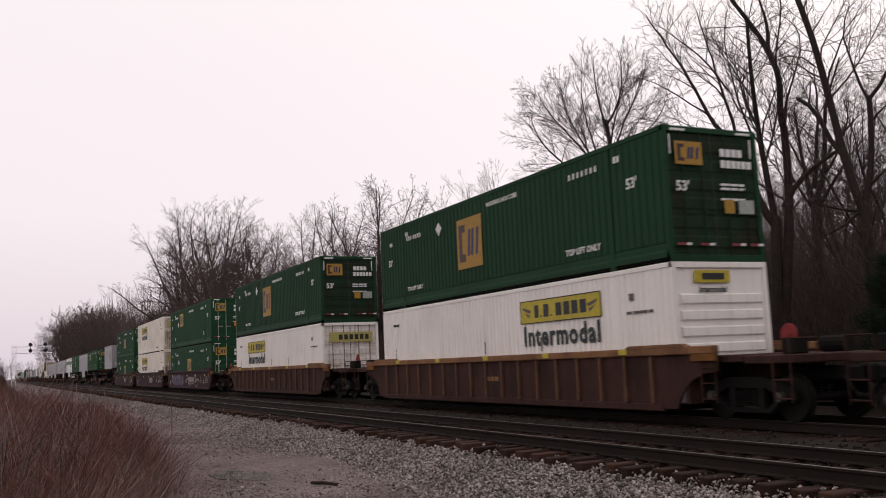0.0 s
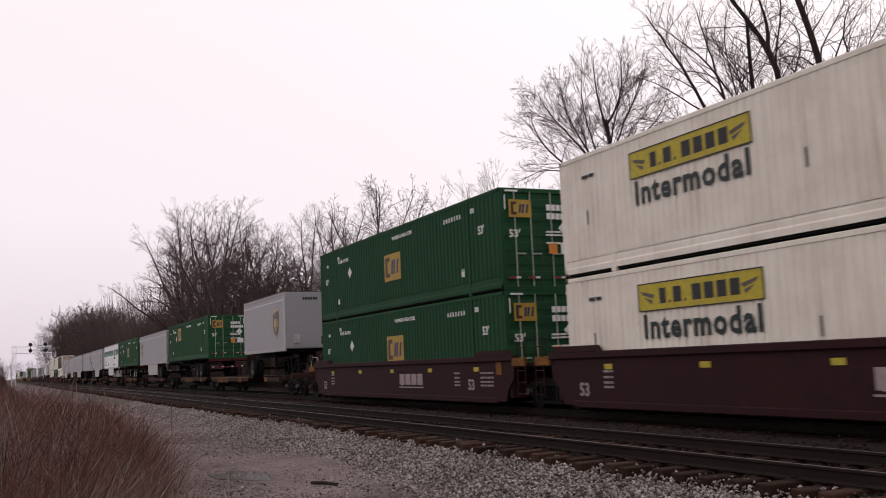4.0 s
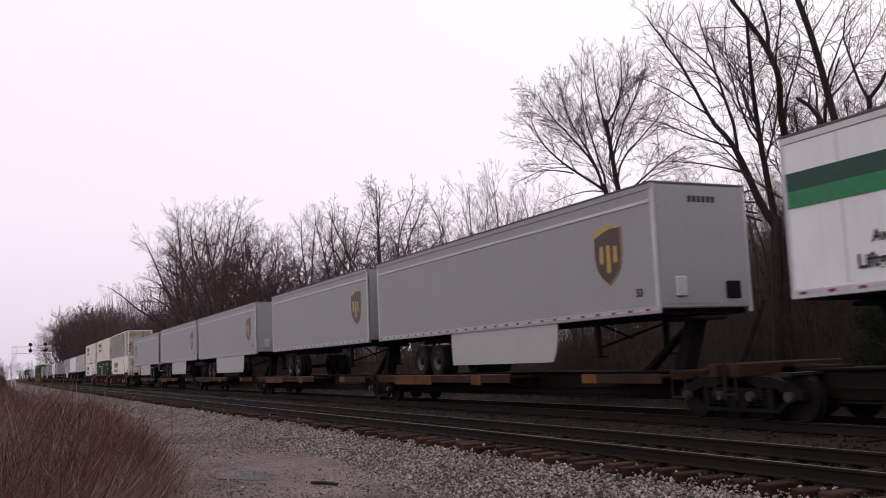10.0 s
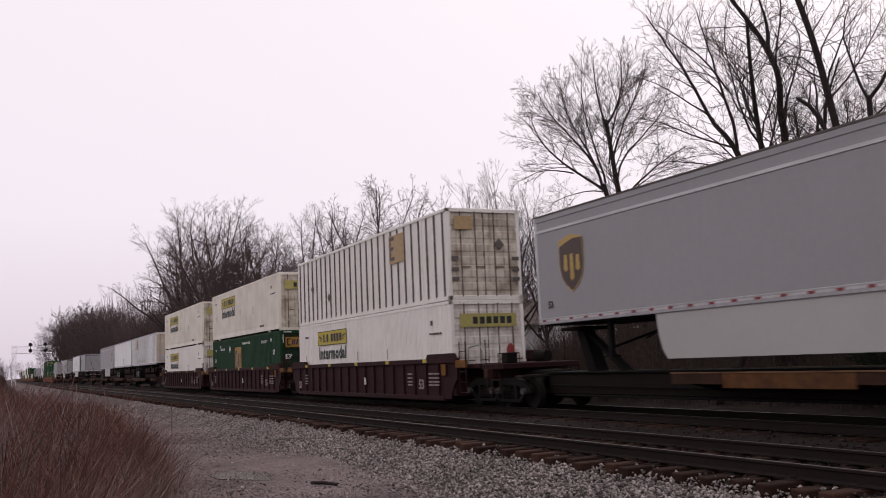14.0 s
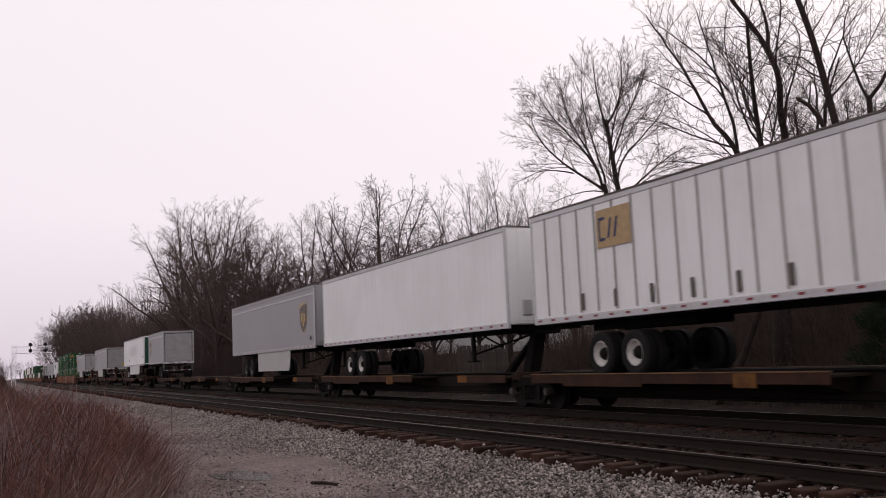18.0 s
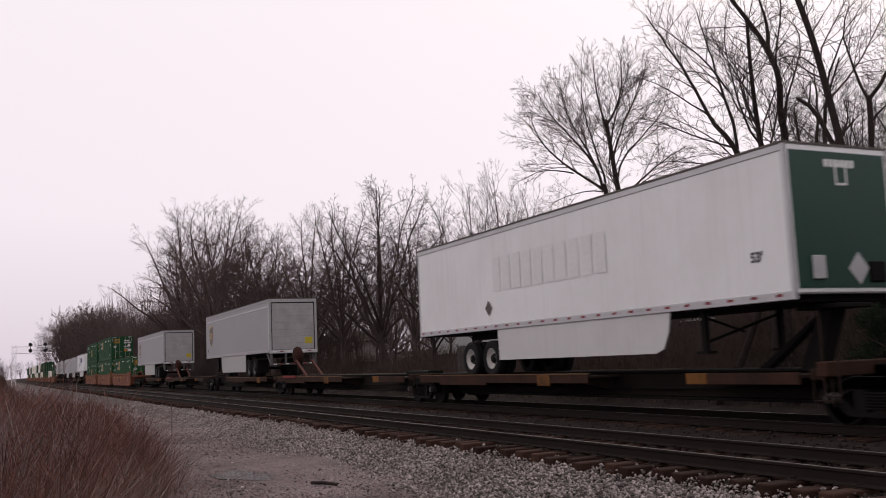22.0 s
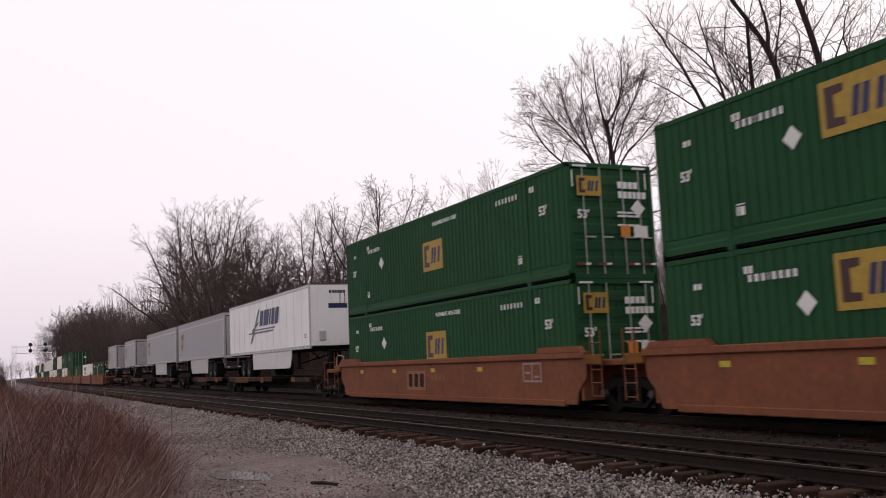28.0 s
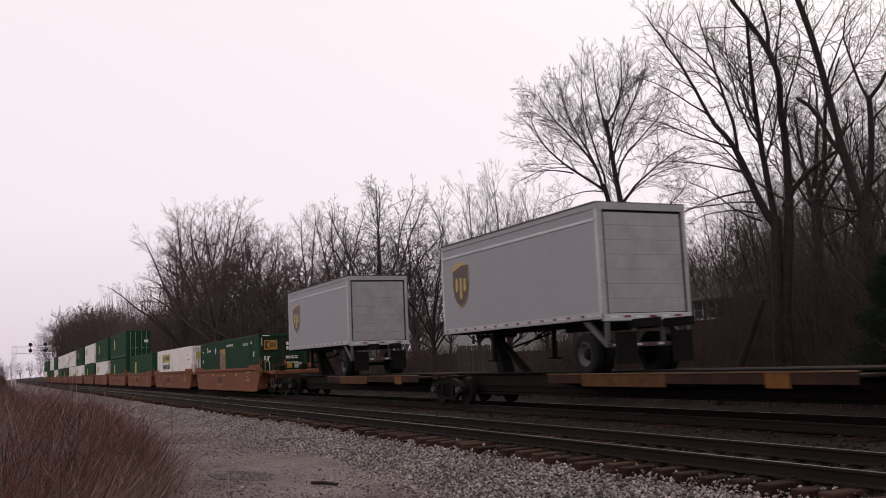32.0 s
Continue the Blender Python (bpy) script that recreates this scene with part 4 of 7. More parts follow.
        for x in (0.12, 0.58, 1.04):
            part("emblem_bar", Solid().prism([(x, 0.12), (x + 0.30, 0.10), (x + 0.34, 0.52), (x + 0.04, 0.54)], 0, 0.004, "z"), M_MAROON, pl, at=(0, 0, 0.005))
    if tagged_up:
        graffiti(ob, -8.6, -3.2, 0.36, 1.10, None, [M_SPRAY_S], -W + 0.040, 4)
        graffiti(ob, -14.2, -9.6, 0.30, 1.16, M_SPRAY_P, [M_SPRAY_P, M_SPRAY_T, M_MAROON, M_SPRAY_T, M_SPRAY_R], -W + 0.040, 6)
    WELL_BITS[key] = ob
    return ob


M_RIB_R = surface("worn brown rib steel", (0.120, 0.062, 0.040), (0.06, 0.032, 0.024), 0.8, stain=1.4, amount=0.8)
M_CHORD = surface("worn ochre chord", (0.23, 0.115, 0.055), (0.09, 0.045, 0.03), 0.8, stain=1.2, amount=0.8)
M_MARK_P = surface("faded pink-white stencil", (0.34, 0.27, 0.27), (0.18, 0.13, 0.13), 0.7, bump=0)
M_ORANGE_P = surface("faded tan panel", (0.28, 0.135, 0.078), (0.2, 0.09, 0.05), 0.7, bump=0)
M_RED_K = surface("grimy dark red steel", (0.075, 0.016, 0.017), (0.03, 0.012, 0.012), 0.75, bump=0)
M_RED_D = surface("faded red steel", (0.22, 0.035, 0.035), (0.12, 0.03, 0.03), 0.7, bump=0)
M_STRUT = surface("rust-red hitch steel", (0.10, 0.038, 0.032), (0.06, 0.03, 0.025), 0.75)
M_BEAM = surface("dusty brown beam steel", (0.015, 0.011, 0.0088), (0.009, 0.0072, 0.0064), 0.85, stain=1.2)
M_EDGE_O = surface("rusty orange deck edge", (0.125, 0.055, 0.022), (0.05, 0.025, 0.016), 0.8, stain=1.8, amount=0.9)
M_LIP = surface("scraped deck lip", (0.20, 0.115, 0.065), (0.07, 0.04, 0.028), 0.75, stain=2.0, amount=0.9)
SPINE_BITS = {}
DECK = 0.86           # top of the wheel decks over the rails
PITCH_X = 17.55


def spine_car(first=False, last=False, ochre=False, red=False, empty=False, flip=False):
    """One platform of an articulated spine car: centre beam, wheel decks with ochre edges, hitch, shared truck. Origin: the front of its load."""
    key = (first, last, ochre, red, empty, flip)
    if key in SPINE_BITS:
        return copy_thing(SPINE_BITS[key], Matrix.Identity(4))
    ob = thing("spine_car", "empty spine car platform of grimy steel with its hitch folded" if empty else "articulated spine car platform of grimy steel with ochre deck edges", "rail car", "spine cars of the train")
    beam = Solid().box(-16.6, 0.4, -0.36, 0.36, 0.36, 0.90, 0.03)
    part("spine_beam", beam, M_BEAM, ob)
    part("beam_flange", Solid().box(-16.6, 0.4, -0.46, 0.46, 0.90, 0.945, 0.01), M_BLACK, ob)
    part("beam_flange", Solid().box(-16.2, 0.0, -0.46, 0.46, 0.315, 0.36, 0.01), M_BLACK, ob)
    x0, x1 = (-10.2, -0.75) if flip else (-16.2, -6.5)       # the decks carry the road wheels only
    for sgn in (-1, 1):
        deck = part("wheel_deck", Solid().box(x0, x1, *sorted((sgn * 0.36, sgn * 1.30)), DECK - 0.05, DECK), M_DECK, ob)
        ye = sorted((sgn * 1.30, sgn * 1.345))
        ends = [x0, x0 + 1.5, x0 + 4.6, x0 + 7.4, x0 + 8.0, x1]
        paints = (M_EDGE, M_EDGE_O if ochre else M_EDGE, M_EDGE, M_YELLOW_D, M_EDGE)
        for k, m in enumerate(paints):
            low = DECK - (0.24 if k in (1, 3) else 0.17)
            part("deck_edge", Solid().box(ends[k], ends[k + 1], *ye, low, DECK + 0.045, 0.01), m, deck)
        part("edge_lip", Solid().box(x0, x1, *sorted((sgn * 1.28, sgn * 1.36)), DECK + 0.045, DECK + 0.068), M_LIP, deck, "worn bright edge of the wheel deck")
        for k in range(5):
            xx = x0 + 0.4 + k * (x1 - x0 - 0.8) / 4
            part("bracket", Solid().prism([(0.36, 0.50), (1.25, DECK - 0.16), (1.25, DECK - 0.05), (0.36, DECK - 0.05)] if sgn > 0 else [(-0.36, 0.50), (-0.36, DECK - 0.05), (-1.25, DECK - 0.05), (-1.25, DECK - 0.16)], xx - 0.05, xx + 0.05, "x"), M_DECK, deck)
        if not flip:           # short deck beside the hitch
            ea, eb = -3.0, -0.05
            end = part("end_deck", Solid().box(ea, eb, *sorted((sgn * 0.46, sgn * 1.30)), DECK - 0.05, DECK), M_DECK, ob)
            part("deck_edge", Solid().box(ea + 0.6, eb, *ye, DECK - 0.17, DECK + 0.045, 0.01), M_EDGE, end)
            part("deck_edge", Solid().box(ea, ea + 0.6, *ye, DECK - 0.17, DECK + 0.045, 0.01), M_YELLOW_D, end)
    step = Solid().tube([(0.15, -1.22, 0.30), (0.15, -1.22, 0.95), (0.55, -1.22, 0.95), (0.55, -1.22, 0.30)], 0.014, 6).tube([(0.15, -1.22, 0.42), (0.55, -1.22, 0.42)], 0.016, 6)
    part("step_iron", step, M_DECK, ob, "bent step iron")
    # hitch near the front, raised
    h = Solid()
    if empty:
        h.box(-2.3, -0.3, -0.3, 0.3, 0.93, 1.05, 0.03)
    else:
        h.prism([(-1.1, 0.92), (-0.7, 0.92), (-0.25, 2.02), (-0.55, 2.02)], -0.18, 0.18, "y")
        h.prism([(-2.3, 0.92), (-2.05, 0.92), (-0.5, 1.95), (-0.62, 1.95)], -0.10, 0.10, "y")
        h.box(-0.85, 0.1, -0.45, 0.45, 2.0, 2.09, 0.02)
    if flip:      # the load rides with its nose to the back
        h.v = [(-15.6 - x, y, z) for x, y, z in h.v]
    part("hitch", h, M_BLACK, ob)
    if red:
        for y in (-0.5, 0.3):
            part("folded_strut", Solid().prism([(3.3, 0.90), (3.5, 0.90), (1.75, 1.72), (1.6, 1.68)], y, y + 0.10, "y"), M_STRUT, ob, "faded tan-red folded hitch strut")
        part("hitch_head", Solid().lathe((1.45, -0.3, 1.95), [(-0.18, 0.10), (-0.16, 0.36), (-0.05, 0.44), (0.10, 0.42), (0.2, 0.30), (0.24, 0.08)], 18), M_RUSTD, ob, "dark rusty hitch head")
        part("post", Solid().box(1.32, 1.56, -0.3, -0.1, 1.0, 1.7), M_BLACK, ob)
        part("red_sill", Solid().box(2.6, 4.6, -1.42, -1.36, 0.86, 0.97, 0.02), M_RED_D, ob, "faded red sill")
    part("cross_bearer", Solid().box(0.0, 0.35, -1.15, 1.15, 0.76, 0.95, 0.02), M_EDGE, ob)
    part("walkway", Solid().box(-16.9, -16.5, -1.2, 1.2, 0.84, 0.89), M_DECK, ob)
    for x in (-7.6, -8.4):
        part("air_tank", Solid().cyl((x, -0.72, 0.70), (x + 0.68, -0.72, 0.70), 0.17, 12), M_BLACK, ob)
    part("brake_pipe", Solid().tube([(-16.2, -0.45, 0.6), (-9, -0.45, 0.55), (-5, -0.45, 0.55), (0.2, -0.45, 0.62)], 0.025, 6), M_BLACK, ob)
    bogie(ob, 1.35 if first else 0.80)
    if last:
        bogie(ob, -17.55)
    for sgn, base in ((1, 1.4 if first else None), (-1, -17.6 if last else None)):
        if base is not None:
            c = Solid().box(*sorted((base - sgn * 1.3, base + sgn * 1.2)), -0.25, 0.25, 0.70, 1.0, 0.03)
            c.box(*sorted((base + sgn * 1.2, base + sgn * 1.5)), -0.2, 0.2, 0.68, 1.02, 0.05)
            part("coupler", c, M_BLACK, ob)
            part("end_sill", Solid().box(*sorted((base + sgn * 0.6, base + sgn * 0.85)), -1.35, 1.35, 0.82, 1.08, 0.02), M_EDGE, ob)
            for y in (-1.32, 1.32):
                part("grab_iron", Solid().tube([(base + sgn * 0.72, y, 0.4), (base + sgn * 0.72, y, 1.9)], 0.018, 6).tube([(base + sgn * 0.4, y, 0.4), (base + sgn * 0.4, y, 1.1)], 0.018, 6).tube([(base + sgn * 0.4, y, 0.5), (base + sgn * 0.72, y, 0.5)], 0.018, 6), M_DECK, ob)
    SPINE_BITS[key] = ob
    return ob


M_RUSTD = surface("dark rust", (0.040, 0.016, 0.012), (0.02, 0.012, 0.01), 0.85)
M_EDGE = surface("brown deck edge", (0.048, 0.023, 0.015), (0.020, 0.013, 0.010), 0.8, stain=1.4, amount=0.9)


def tandem(ob, x, z, rim, gap=1.28, axles=2):
    """Two road axles with dual tyres."""
    for xx in (x - gap / 2, x + gap / 2) if axles == 2 else (x,):
        ax = part("axle", Solid().cyl((xx, -0.9, z), (xx, 0.9, z), 0.07, 8), M_BLACK, ob)
        for sgn in (-1, 1):
            for k, yy in enumerate((1.12, 0.80)):
                c = (xx, sgn * yy, z)
                t = Solid().lathe(c, [(-0.12, 0.30), (-0.13, 0.44), (-0.09, 0.505), (0.09, 0.505), (0.13, 0.44), (0.12, 0.30)], 28, caps=False)
                ty = part("tyre", t, M_TYRE, ax)
                if k == 0:
                    o = -1 if sgn < 0 else 1
                    part("rim", Solid().lathe(c, [(o * 0.10, 0.30), (o * 0.11, 0.275), (o * 0.02, 0.22), (o * -0.02, 0.15), (o * 0.0, 0.14)], 24, caps=False), rim, ax)
                    part("hub", Solid().lathe(c, [(o * -0.04, 0.16), (o * 0.02, 0.14), (o * 0.08, 0.10), (o * 0.10, 0.04)], 16), M_BLACK, ax)


def shield(parent, at, s=1.0):
    """A brown and gold shield emblem built from two plain outlines."""
    def out(k):
        p = [(-0.5, 0.55), (0.0, 0.66), (0.5, 0.55), (0.5, -0.05), (0.42, -0.32), (0.25, -0.52), (0.0, -0.68), (-0.25, -0.52), (-0.42, -0.32), (-0.5, -0.05)]
        return [(x * k * s, z * k * s) for x, z in p]
    g = part("emblem", Solid().prism(out(1.0), -0.003, 0.003, "z"), M_GOLD, parent, "gold and brown shield emblem", at)
    b = [(-0.475, 0.40), (-0.2, 0.48), (0.1, 0.55), (0.475, 0.54), (0.475, -0.05), (0.40, -0.31), (0.24, -0.495), (0.0, -0.645), (-0.24, -0.495), (-0.40, -0.31), (-0.475, -0.05)]
    part("emblem_field", Solid().prism([(x * s, z * s) for x, z in b], 0, 0.004, "z"), M_BROWN, g, at=(0, 0, 0.003))
    for x, z0, z1 in ((-0.30, -0.20, 0.20), (-0.05, -0.42, 0.20), (0.20, -0.22, 0.16)):
        part("emblem_bar", Solid().prism([(x * s, (z0 + 0.06) * s), ((x + 0.08) * s, z0 * s), ((x + 0.16) * s, (z0 + 0.06) * s), ((x + 0.14) * s, z1 * s), ((x + 0.02) * s, z1 * s)], 0, 0.004, "z"), M_GOLD, g, at=(0, 0, 0.009))


def trailer(length, nose_first=True, style="grey", roof_z=None, skirt=None, rim=None, emblem=14.45, wheels=4.1, axles=2, sticker=False):
    """A highway van trailer. The origin is at its leading end at rail height; it stands on the wheel decks. wheels, skirt and emblem count from the trailing end."""
    body = {"grey": M_TRAILER, "white": M_TRAILER_W, "stripe": M_TRAILER_W, "swift": M_TRAILER_W, "ribbed": M_TRAILER_W, "greenend": M_TRAILER_W}[style]
    text = {"grey": "light grey van trailer with a brown and gold shield emblem", "white": "plain white van trailer with dark front corner",
            "stripe": "white van trailer with two green side stripes", "swift": "white van trailer with dark blue slanted lettering shapes",
            "ribbed": "white ribbed van trailer with rusty front and tan emblem", "greenend": "white van trailer with a dark green front wall"}[style]
    ob = thing("trailer", text, "trailer", "trailers on the train")
    roof_z = roof_z or (5.04 if style == "stripe" else 4.98 if nose_first else 4.93 if length > 10 else 4.90)
    rim = rim or M_RIM_D
    L, Z0, Z1 = length, 2.16, roof_z
    wheels_x = -L + wheels
    legs_x = -2.7 if nose_first else -L + 2.7
    sides = Solid()
    part("body", Solid().box(-L, 0, -HALF + 0.012, HALF - 0.012, Z0 + 0.1, Z1 - 0.03, 0.03), body, ob)
    part("roof", Solid().box(-L - 0.004, 0.004, -HALF - 0.010, HALF + 0.010, Z1 - 0.028, Z1 + 0.014), M_RIB, ob)
    for sgn in (-1, 1):
        y0, y1 = sorted((sgn * (HALF - 0.06), sgn * (HALF + 0.006)))
        part("bottom_rail", Solid().box(-L, 0, y0, y1, Z0, Z0 + 0.16, 0.012), M_ALU if style != "grey" else M_FRAME, ob)
        part("top_rail", Solid().box(-L, 0, y0, y1, Z1 - 0.16, Z1 - 0.03, 0.012), M_ALU if style != "grey" else body, ob)
        if style == "grey":
            part("side_moulding", Solid().box(-L + 0.02, -0.12, *sorted((sgn * (HALF - 0.03), sgn * (HALF + 0.008))), Z1 - 0.44, Z1 - 0.37, 0.006), M_ALU, ob)
        n = int(L / (0.70 if style == "ribbed" else 1.22))
        for i in range(1, n):
            x = -L + i * L / n
            if style == "ribbed":
                part("rib", Solid().box(x - 0.022, x + 0.022, *sorted((sgn * (HALF - 0.03), sgn * (HALF + 0.014))), Z0 + 0.2, Z1 - 0.12), M_RIBT, ob)
            elif style in ("stripe", "swift"):
                part("panel_joint", Solid().box(x - 0.012, x + 0.012, *sorted((sgn * (HALF - 0.02), sgn * (HALF - 0.005))), Z0 + 0.2, Z1 - 0.12), M_ALU, ob)
    tape = Solid()
    for i in range(int(L / 0.62)):
        x = -L + 0.2 + i * 0.62
        tape.box(x, x + 0.16, -HALF - 0.012, -HALF - 0.004, Z0 + 0.07, Z0 + 0.12)
    tagged(part("reflector_tape", tape, M_RED, ob), kind="stuff")
    part("reflector_tape", Solid().box(-L + 0.05, -0.05, -HALF - 0.009, -HALF - 0.003, Z0 + 0.075, Z0 + 0.115), M_TAPE, ob)
    for x in (-L, -0.1):
        for sgn in (-1, 1):
            part("corner_post", Solid().box(x, x + 0.1, *sorted((sgn * (HALF - 0.09), sgn * (HALF + 0.004))), Z0, Z1, 0.02), M_ALU, ob)
    # underframe
    part("underframe", Solid().box(-L + 0.2, -0.2, -1.2, 1.2, Z0 - 0.03, Z0 + 0.1), M_BLACK, ob)
    for sgn in (-1, 1):
        part("main_beam", Solid().box(wheels_x - 1.9, wheels_x + 1.9, *sorted((sgn * 0.40, sgn * 0.52)), Z0 - 0.22, Z0 - 0.02), M_BLACK, ob)
        leg = part("landing_leg", Solid().box(legs_x - 0.06, legs_x + 0.06, *sorted((sgn * 0.95, sgn * 1.07)), 1.32, Z0, 0.01).box(legs_x - 0.16, legs_x + 0.16, *sorted((sgn * 0.88, sgn * 1.14)), 1.28, 1.33), M_BLACK, ob)
    part("leg_brace", Solid().tube([(legs_x, -1.0, 1.5), (legs_x, 1.0, 2.05)], 0.03, 6).tube([(legs_x, 0, 1.7), (legs_x + (-1.3 if nose_first else 1.3), 0, 2.1)], 0.03, 6), M_BLACK, ob)
    tandem(ob, wheels_x, 0.865 + 0.505, rim, axles=axles)
    if skirt:
        a, b = -L + skirt[0], -L + skirt[1]
        cut = 0.30 if style == "grey" else 0.55
        for sgn in (-1,):
            low = Z0 - (0.95 if style == "grey" else 0.84)
            front = [(b, Z0), (b - cut * 0.15, Z0 - 0.40), (b - cut * 0.5, Z0 - 0.75), (b - cut, low)] if nose_first else [(b, Z0), (b - 0.06, low)]
            back = [(a + 0.06, low), (a, Z0)] if nose_first else [(a + cut, low), (a + cut * 0.5, Z0 - 0.75), (a + cut * 0.15, Z0 - 0.40), (a, Z0)]
            part("side_skirt", Solid().prism(front + back, *sorted((sgn * (HALF - 0.03), sgn * (HALF - 0.06))), "y"), M_SKIRT if style == "grey" else M_SKIRT_W, ob, "pale side skirt panel")
    # leading end
    if nose_first:
        nose_mat = M_NOSE_G if style == "greenend" else (M_RUSTY_W if style == "ribbed" else body)
        part("nose_panel", Solid().box(-0.02, 0.012, -HALF + 0.1, HALF - 0.1, Z0 + 0.2, Z1 - 0.14), nose_mat, ob)
        part("connector_box", Solid().box(0.0, 0.06, -0.85, -0.55, Z0 + 0.35, Z0 + 0.78, 0.02), M_ALU, ob)
        part("connector_box", Solid().box(0.0, 0.06, 0.55, 0.95, Z0 + 0.30, Z0 + 0.68, 0.02), M_BLACK, ob)
        bars(ob, on_end(-0.35, Z1 - 0.42, 0.014), (0.1, 0.1, 0.1, 0.1, 0.1, 0.1), 0.14, M_MARK_K if style != "greenend" else M_MARK_W, 0.03)
    else:
        rf = Solid().box(-0.02, 0.045, -HALF + 0.02, -HALF + 0.13, Z0, Z1 - 0.02).box(-0.02, 0.045, HALF - 0.13, HALF - 0.02, Z0, Z1 - 0.02)
        rf.box(-0.02, 0.045, -HALF + 0.13, HALF - 0.13, Z1 - 0.18, Z1 - 0.02)
        part("rear_frame", rf, M_FRAME if style != "stripe" else M_GREYD, ob)
        part("door_seal", Solid().box(-0.01, 0.006, -HALF + 0.13, HALF - 0.13, Z0 + 0.12, Z1 - 0.18), M_BLACK, ob)
        door = part("roll_door", Solid().box(-0.005, 0.018, -HALF + 0.185, HALF - 0.185, Z0 + 0.14, Z1 - 0.24), M_DOOR if style != "stripe" else M_GREYD, ob)
        for k in range(1, 7):
            z = Z0 + 0.12 + k * (Z1 - Z0 - 0.32) / 7
            part("door_slat_joint", Solid().box(0.016, 0.0205, -HALF + 0.20, HALF - 0.20, z - 0.003, z + 0.003), M_GREYD, door)
        part("rear_sill", Solid().box(-0.05, 0.05, -HALF + 0.02, HALF - 0.02, Z0 - 0.06, Z0 + 0.12, 0.015), M_ALU, ob)
        for k in range(6):
            mark(ob, "reflector", 0.2, 0.05, M_RED if k % 2 else M_MARK_W, on_end(-1.1 + k * 0.37, Z0 + 0.02, 0.054))
        part("bumper", Solid().box(-0.02, 0.06, -1.25, 1.25, 1.50, 1.60, 0.01).box(-0.05, 0.03, -1.22, -1.12, 1.58, Z0).box(-0.05, 0.02, -0.46, -0.36, 1.58, Z0).box(-0.05, 0.02, 0.36, 0.46, 1.58, Z0).box(-0.05, 0.02, 1.12, 1.22, 1.58, Z0), M_BUMPER, ob)
        for sgn in (-1, 1):
            part("bumper_brace", Solid().prism([(-1.0, Z0), (-0.72, Z0), (-0.05, 1.62), (-0.05, 1.50)], *sorted((sgn * 1.12, sgn * 1.20)), "y"), M_BUMPER, ob)
        for k in range(7):
            mark(ob, "reflector", 0.16, 0.05, M_RED if k % 2 else M_MARK_W, on_end(-1.08 + k * 0.32, 1.53, 0.066))
        if sticker:
            mark(ob, "sticker", 0.40, 0.34, M_YELLOW, on_end(0.62, Z0 + 0.42, 0.026), "yellow square sticker")
        for y in (-0.9, 0.7):
            part("mud_flap", Solid().box(wheels_x + 1.2, wheels_x + 1.23, y - 0.3, y + 0.3, 1.12, 1.85), M_MARK_W if style == "stripe" else M_BLACK, ob)
    # side dressing
    mid = (Z0 + Z1) / 2
    if style == "grey" and emblem is not None:
        shield(ob, on_side(-L + emblem, 3.60, -HALF - 0.004), 1.05)
        part("lettering", words("53", 0.24, M_MARK_K), None, ob, at=on_side(-0.75 if nose_first else -L + 0.5, Z0 + 0.4, -HALF - 0.004)) if L > 15 else None
    if style == "stripe":
        for z0, z1, m in ((3.74, 4.04, M_STRIPE_G), (4.04, 4.36, M_DKGREEN)):
            part("stripe", Solid().box(-L + 0.1, -L + 11.0, -HALF - 0.004, -HALF + 0.02, z0, z1), m, ob)
            part("stripe", Solid().box(-L + 13.25, -0.1, -HALF - 0.004, -HALF + 0.02, z0, z1), m, ob)
        for x, w in ((0.0, 0.5), (0.62, 0.22), (0.96, 0.42)):
            part("emblem_block", Solid().prism([(x, 0), (x + w, 0), (x + w + 0.12, 0.72), (x + 0.12, 0.72)], 0, 0.004, "z"), M_DKGREEN, ob, at=on_side(-L + 11.45, 3.68))
        bars(ob, on_side(-L + 11.5, 3.28), (0.16, 0.16, 0.16, 0.16, 0.1, 0.16, 0.16, 0.16), 0.28, M_DKGREEN, 0.04)
        bars(ob, on_side(-L + 11.3, Z0 + 0.34), (0.5, 0.12, 0.3, 0.1, 0.45), 0.16, M_MARK_K)
        part("lettering", words("Available", 0.26, M_MARK_K), None, ob, at=on_side(-L * 0.89, Z0 + 0.80))
        part("lettering", words("Liftgate Service", 0.32, M_MARK_K), None, ob, at=on_side(-L * 0.91, Z0 + 0.40))
        for k in range(3):
            part("placard", Solid().prism([(0, -0.2), (0.2, 0), (0, 0.2), (-0.2, 0)], -0.003, 0.003, "z"), M_ALU if k == 0 else M_RIB, ob, at=on_side(-L * 0.70 + k * 0.45, Z0 + 0.55))
        pn = mark(ob, "poster", 1.8, 1.75, M_STRIPE_D, on_end(-0.9, Z0 + 0.85, 0.026), "green advertising poster on the rear door")
        for k in range(3):
            part("poster_line", Solid().box(0.25, 1.5, 0.35 + k * 0.33, 0.52 + k * 0.33, 0, 0.004), M_YELLOW, pn, at=(0, 0, 0.004))
        part("poster_line", Solid().box(0.25, 1.2, 1.35, 1.5, 0, 0.004), M_ORANGE_S, pn, at=(0, 0, 0.004))
    if style == "swift":
        for x, w in ((0.0, 0.62), (0.80, 0.95), (1.93, 0.24), (2.35, 0.52), (3.05, 0.6)):
            part("emblem_slant", Solid().prism([(x, 0), (x + w, 0), (x + w + 0.3, 0.80), (x + 0.3, 0.80)], 0, 0.004, "z"), M_NAVY, ob, "dark blue slanted block", on_side(-L + 7.2, 3.60))
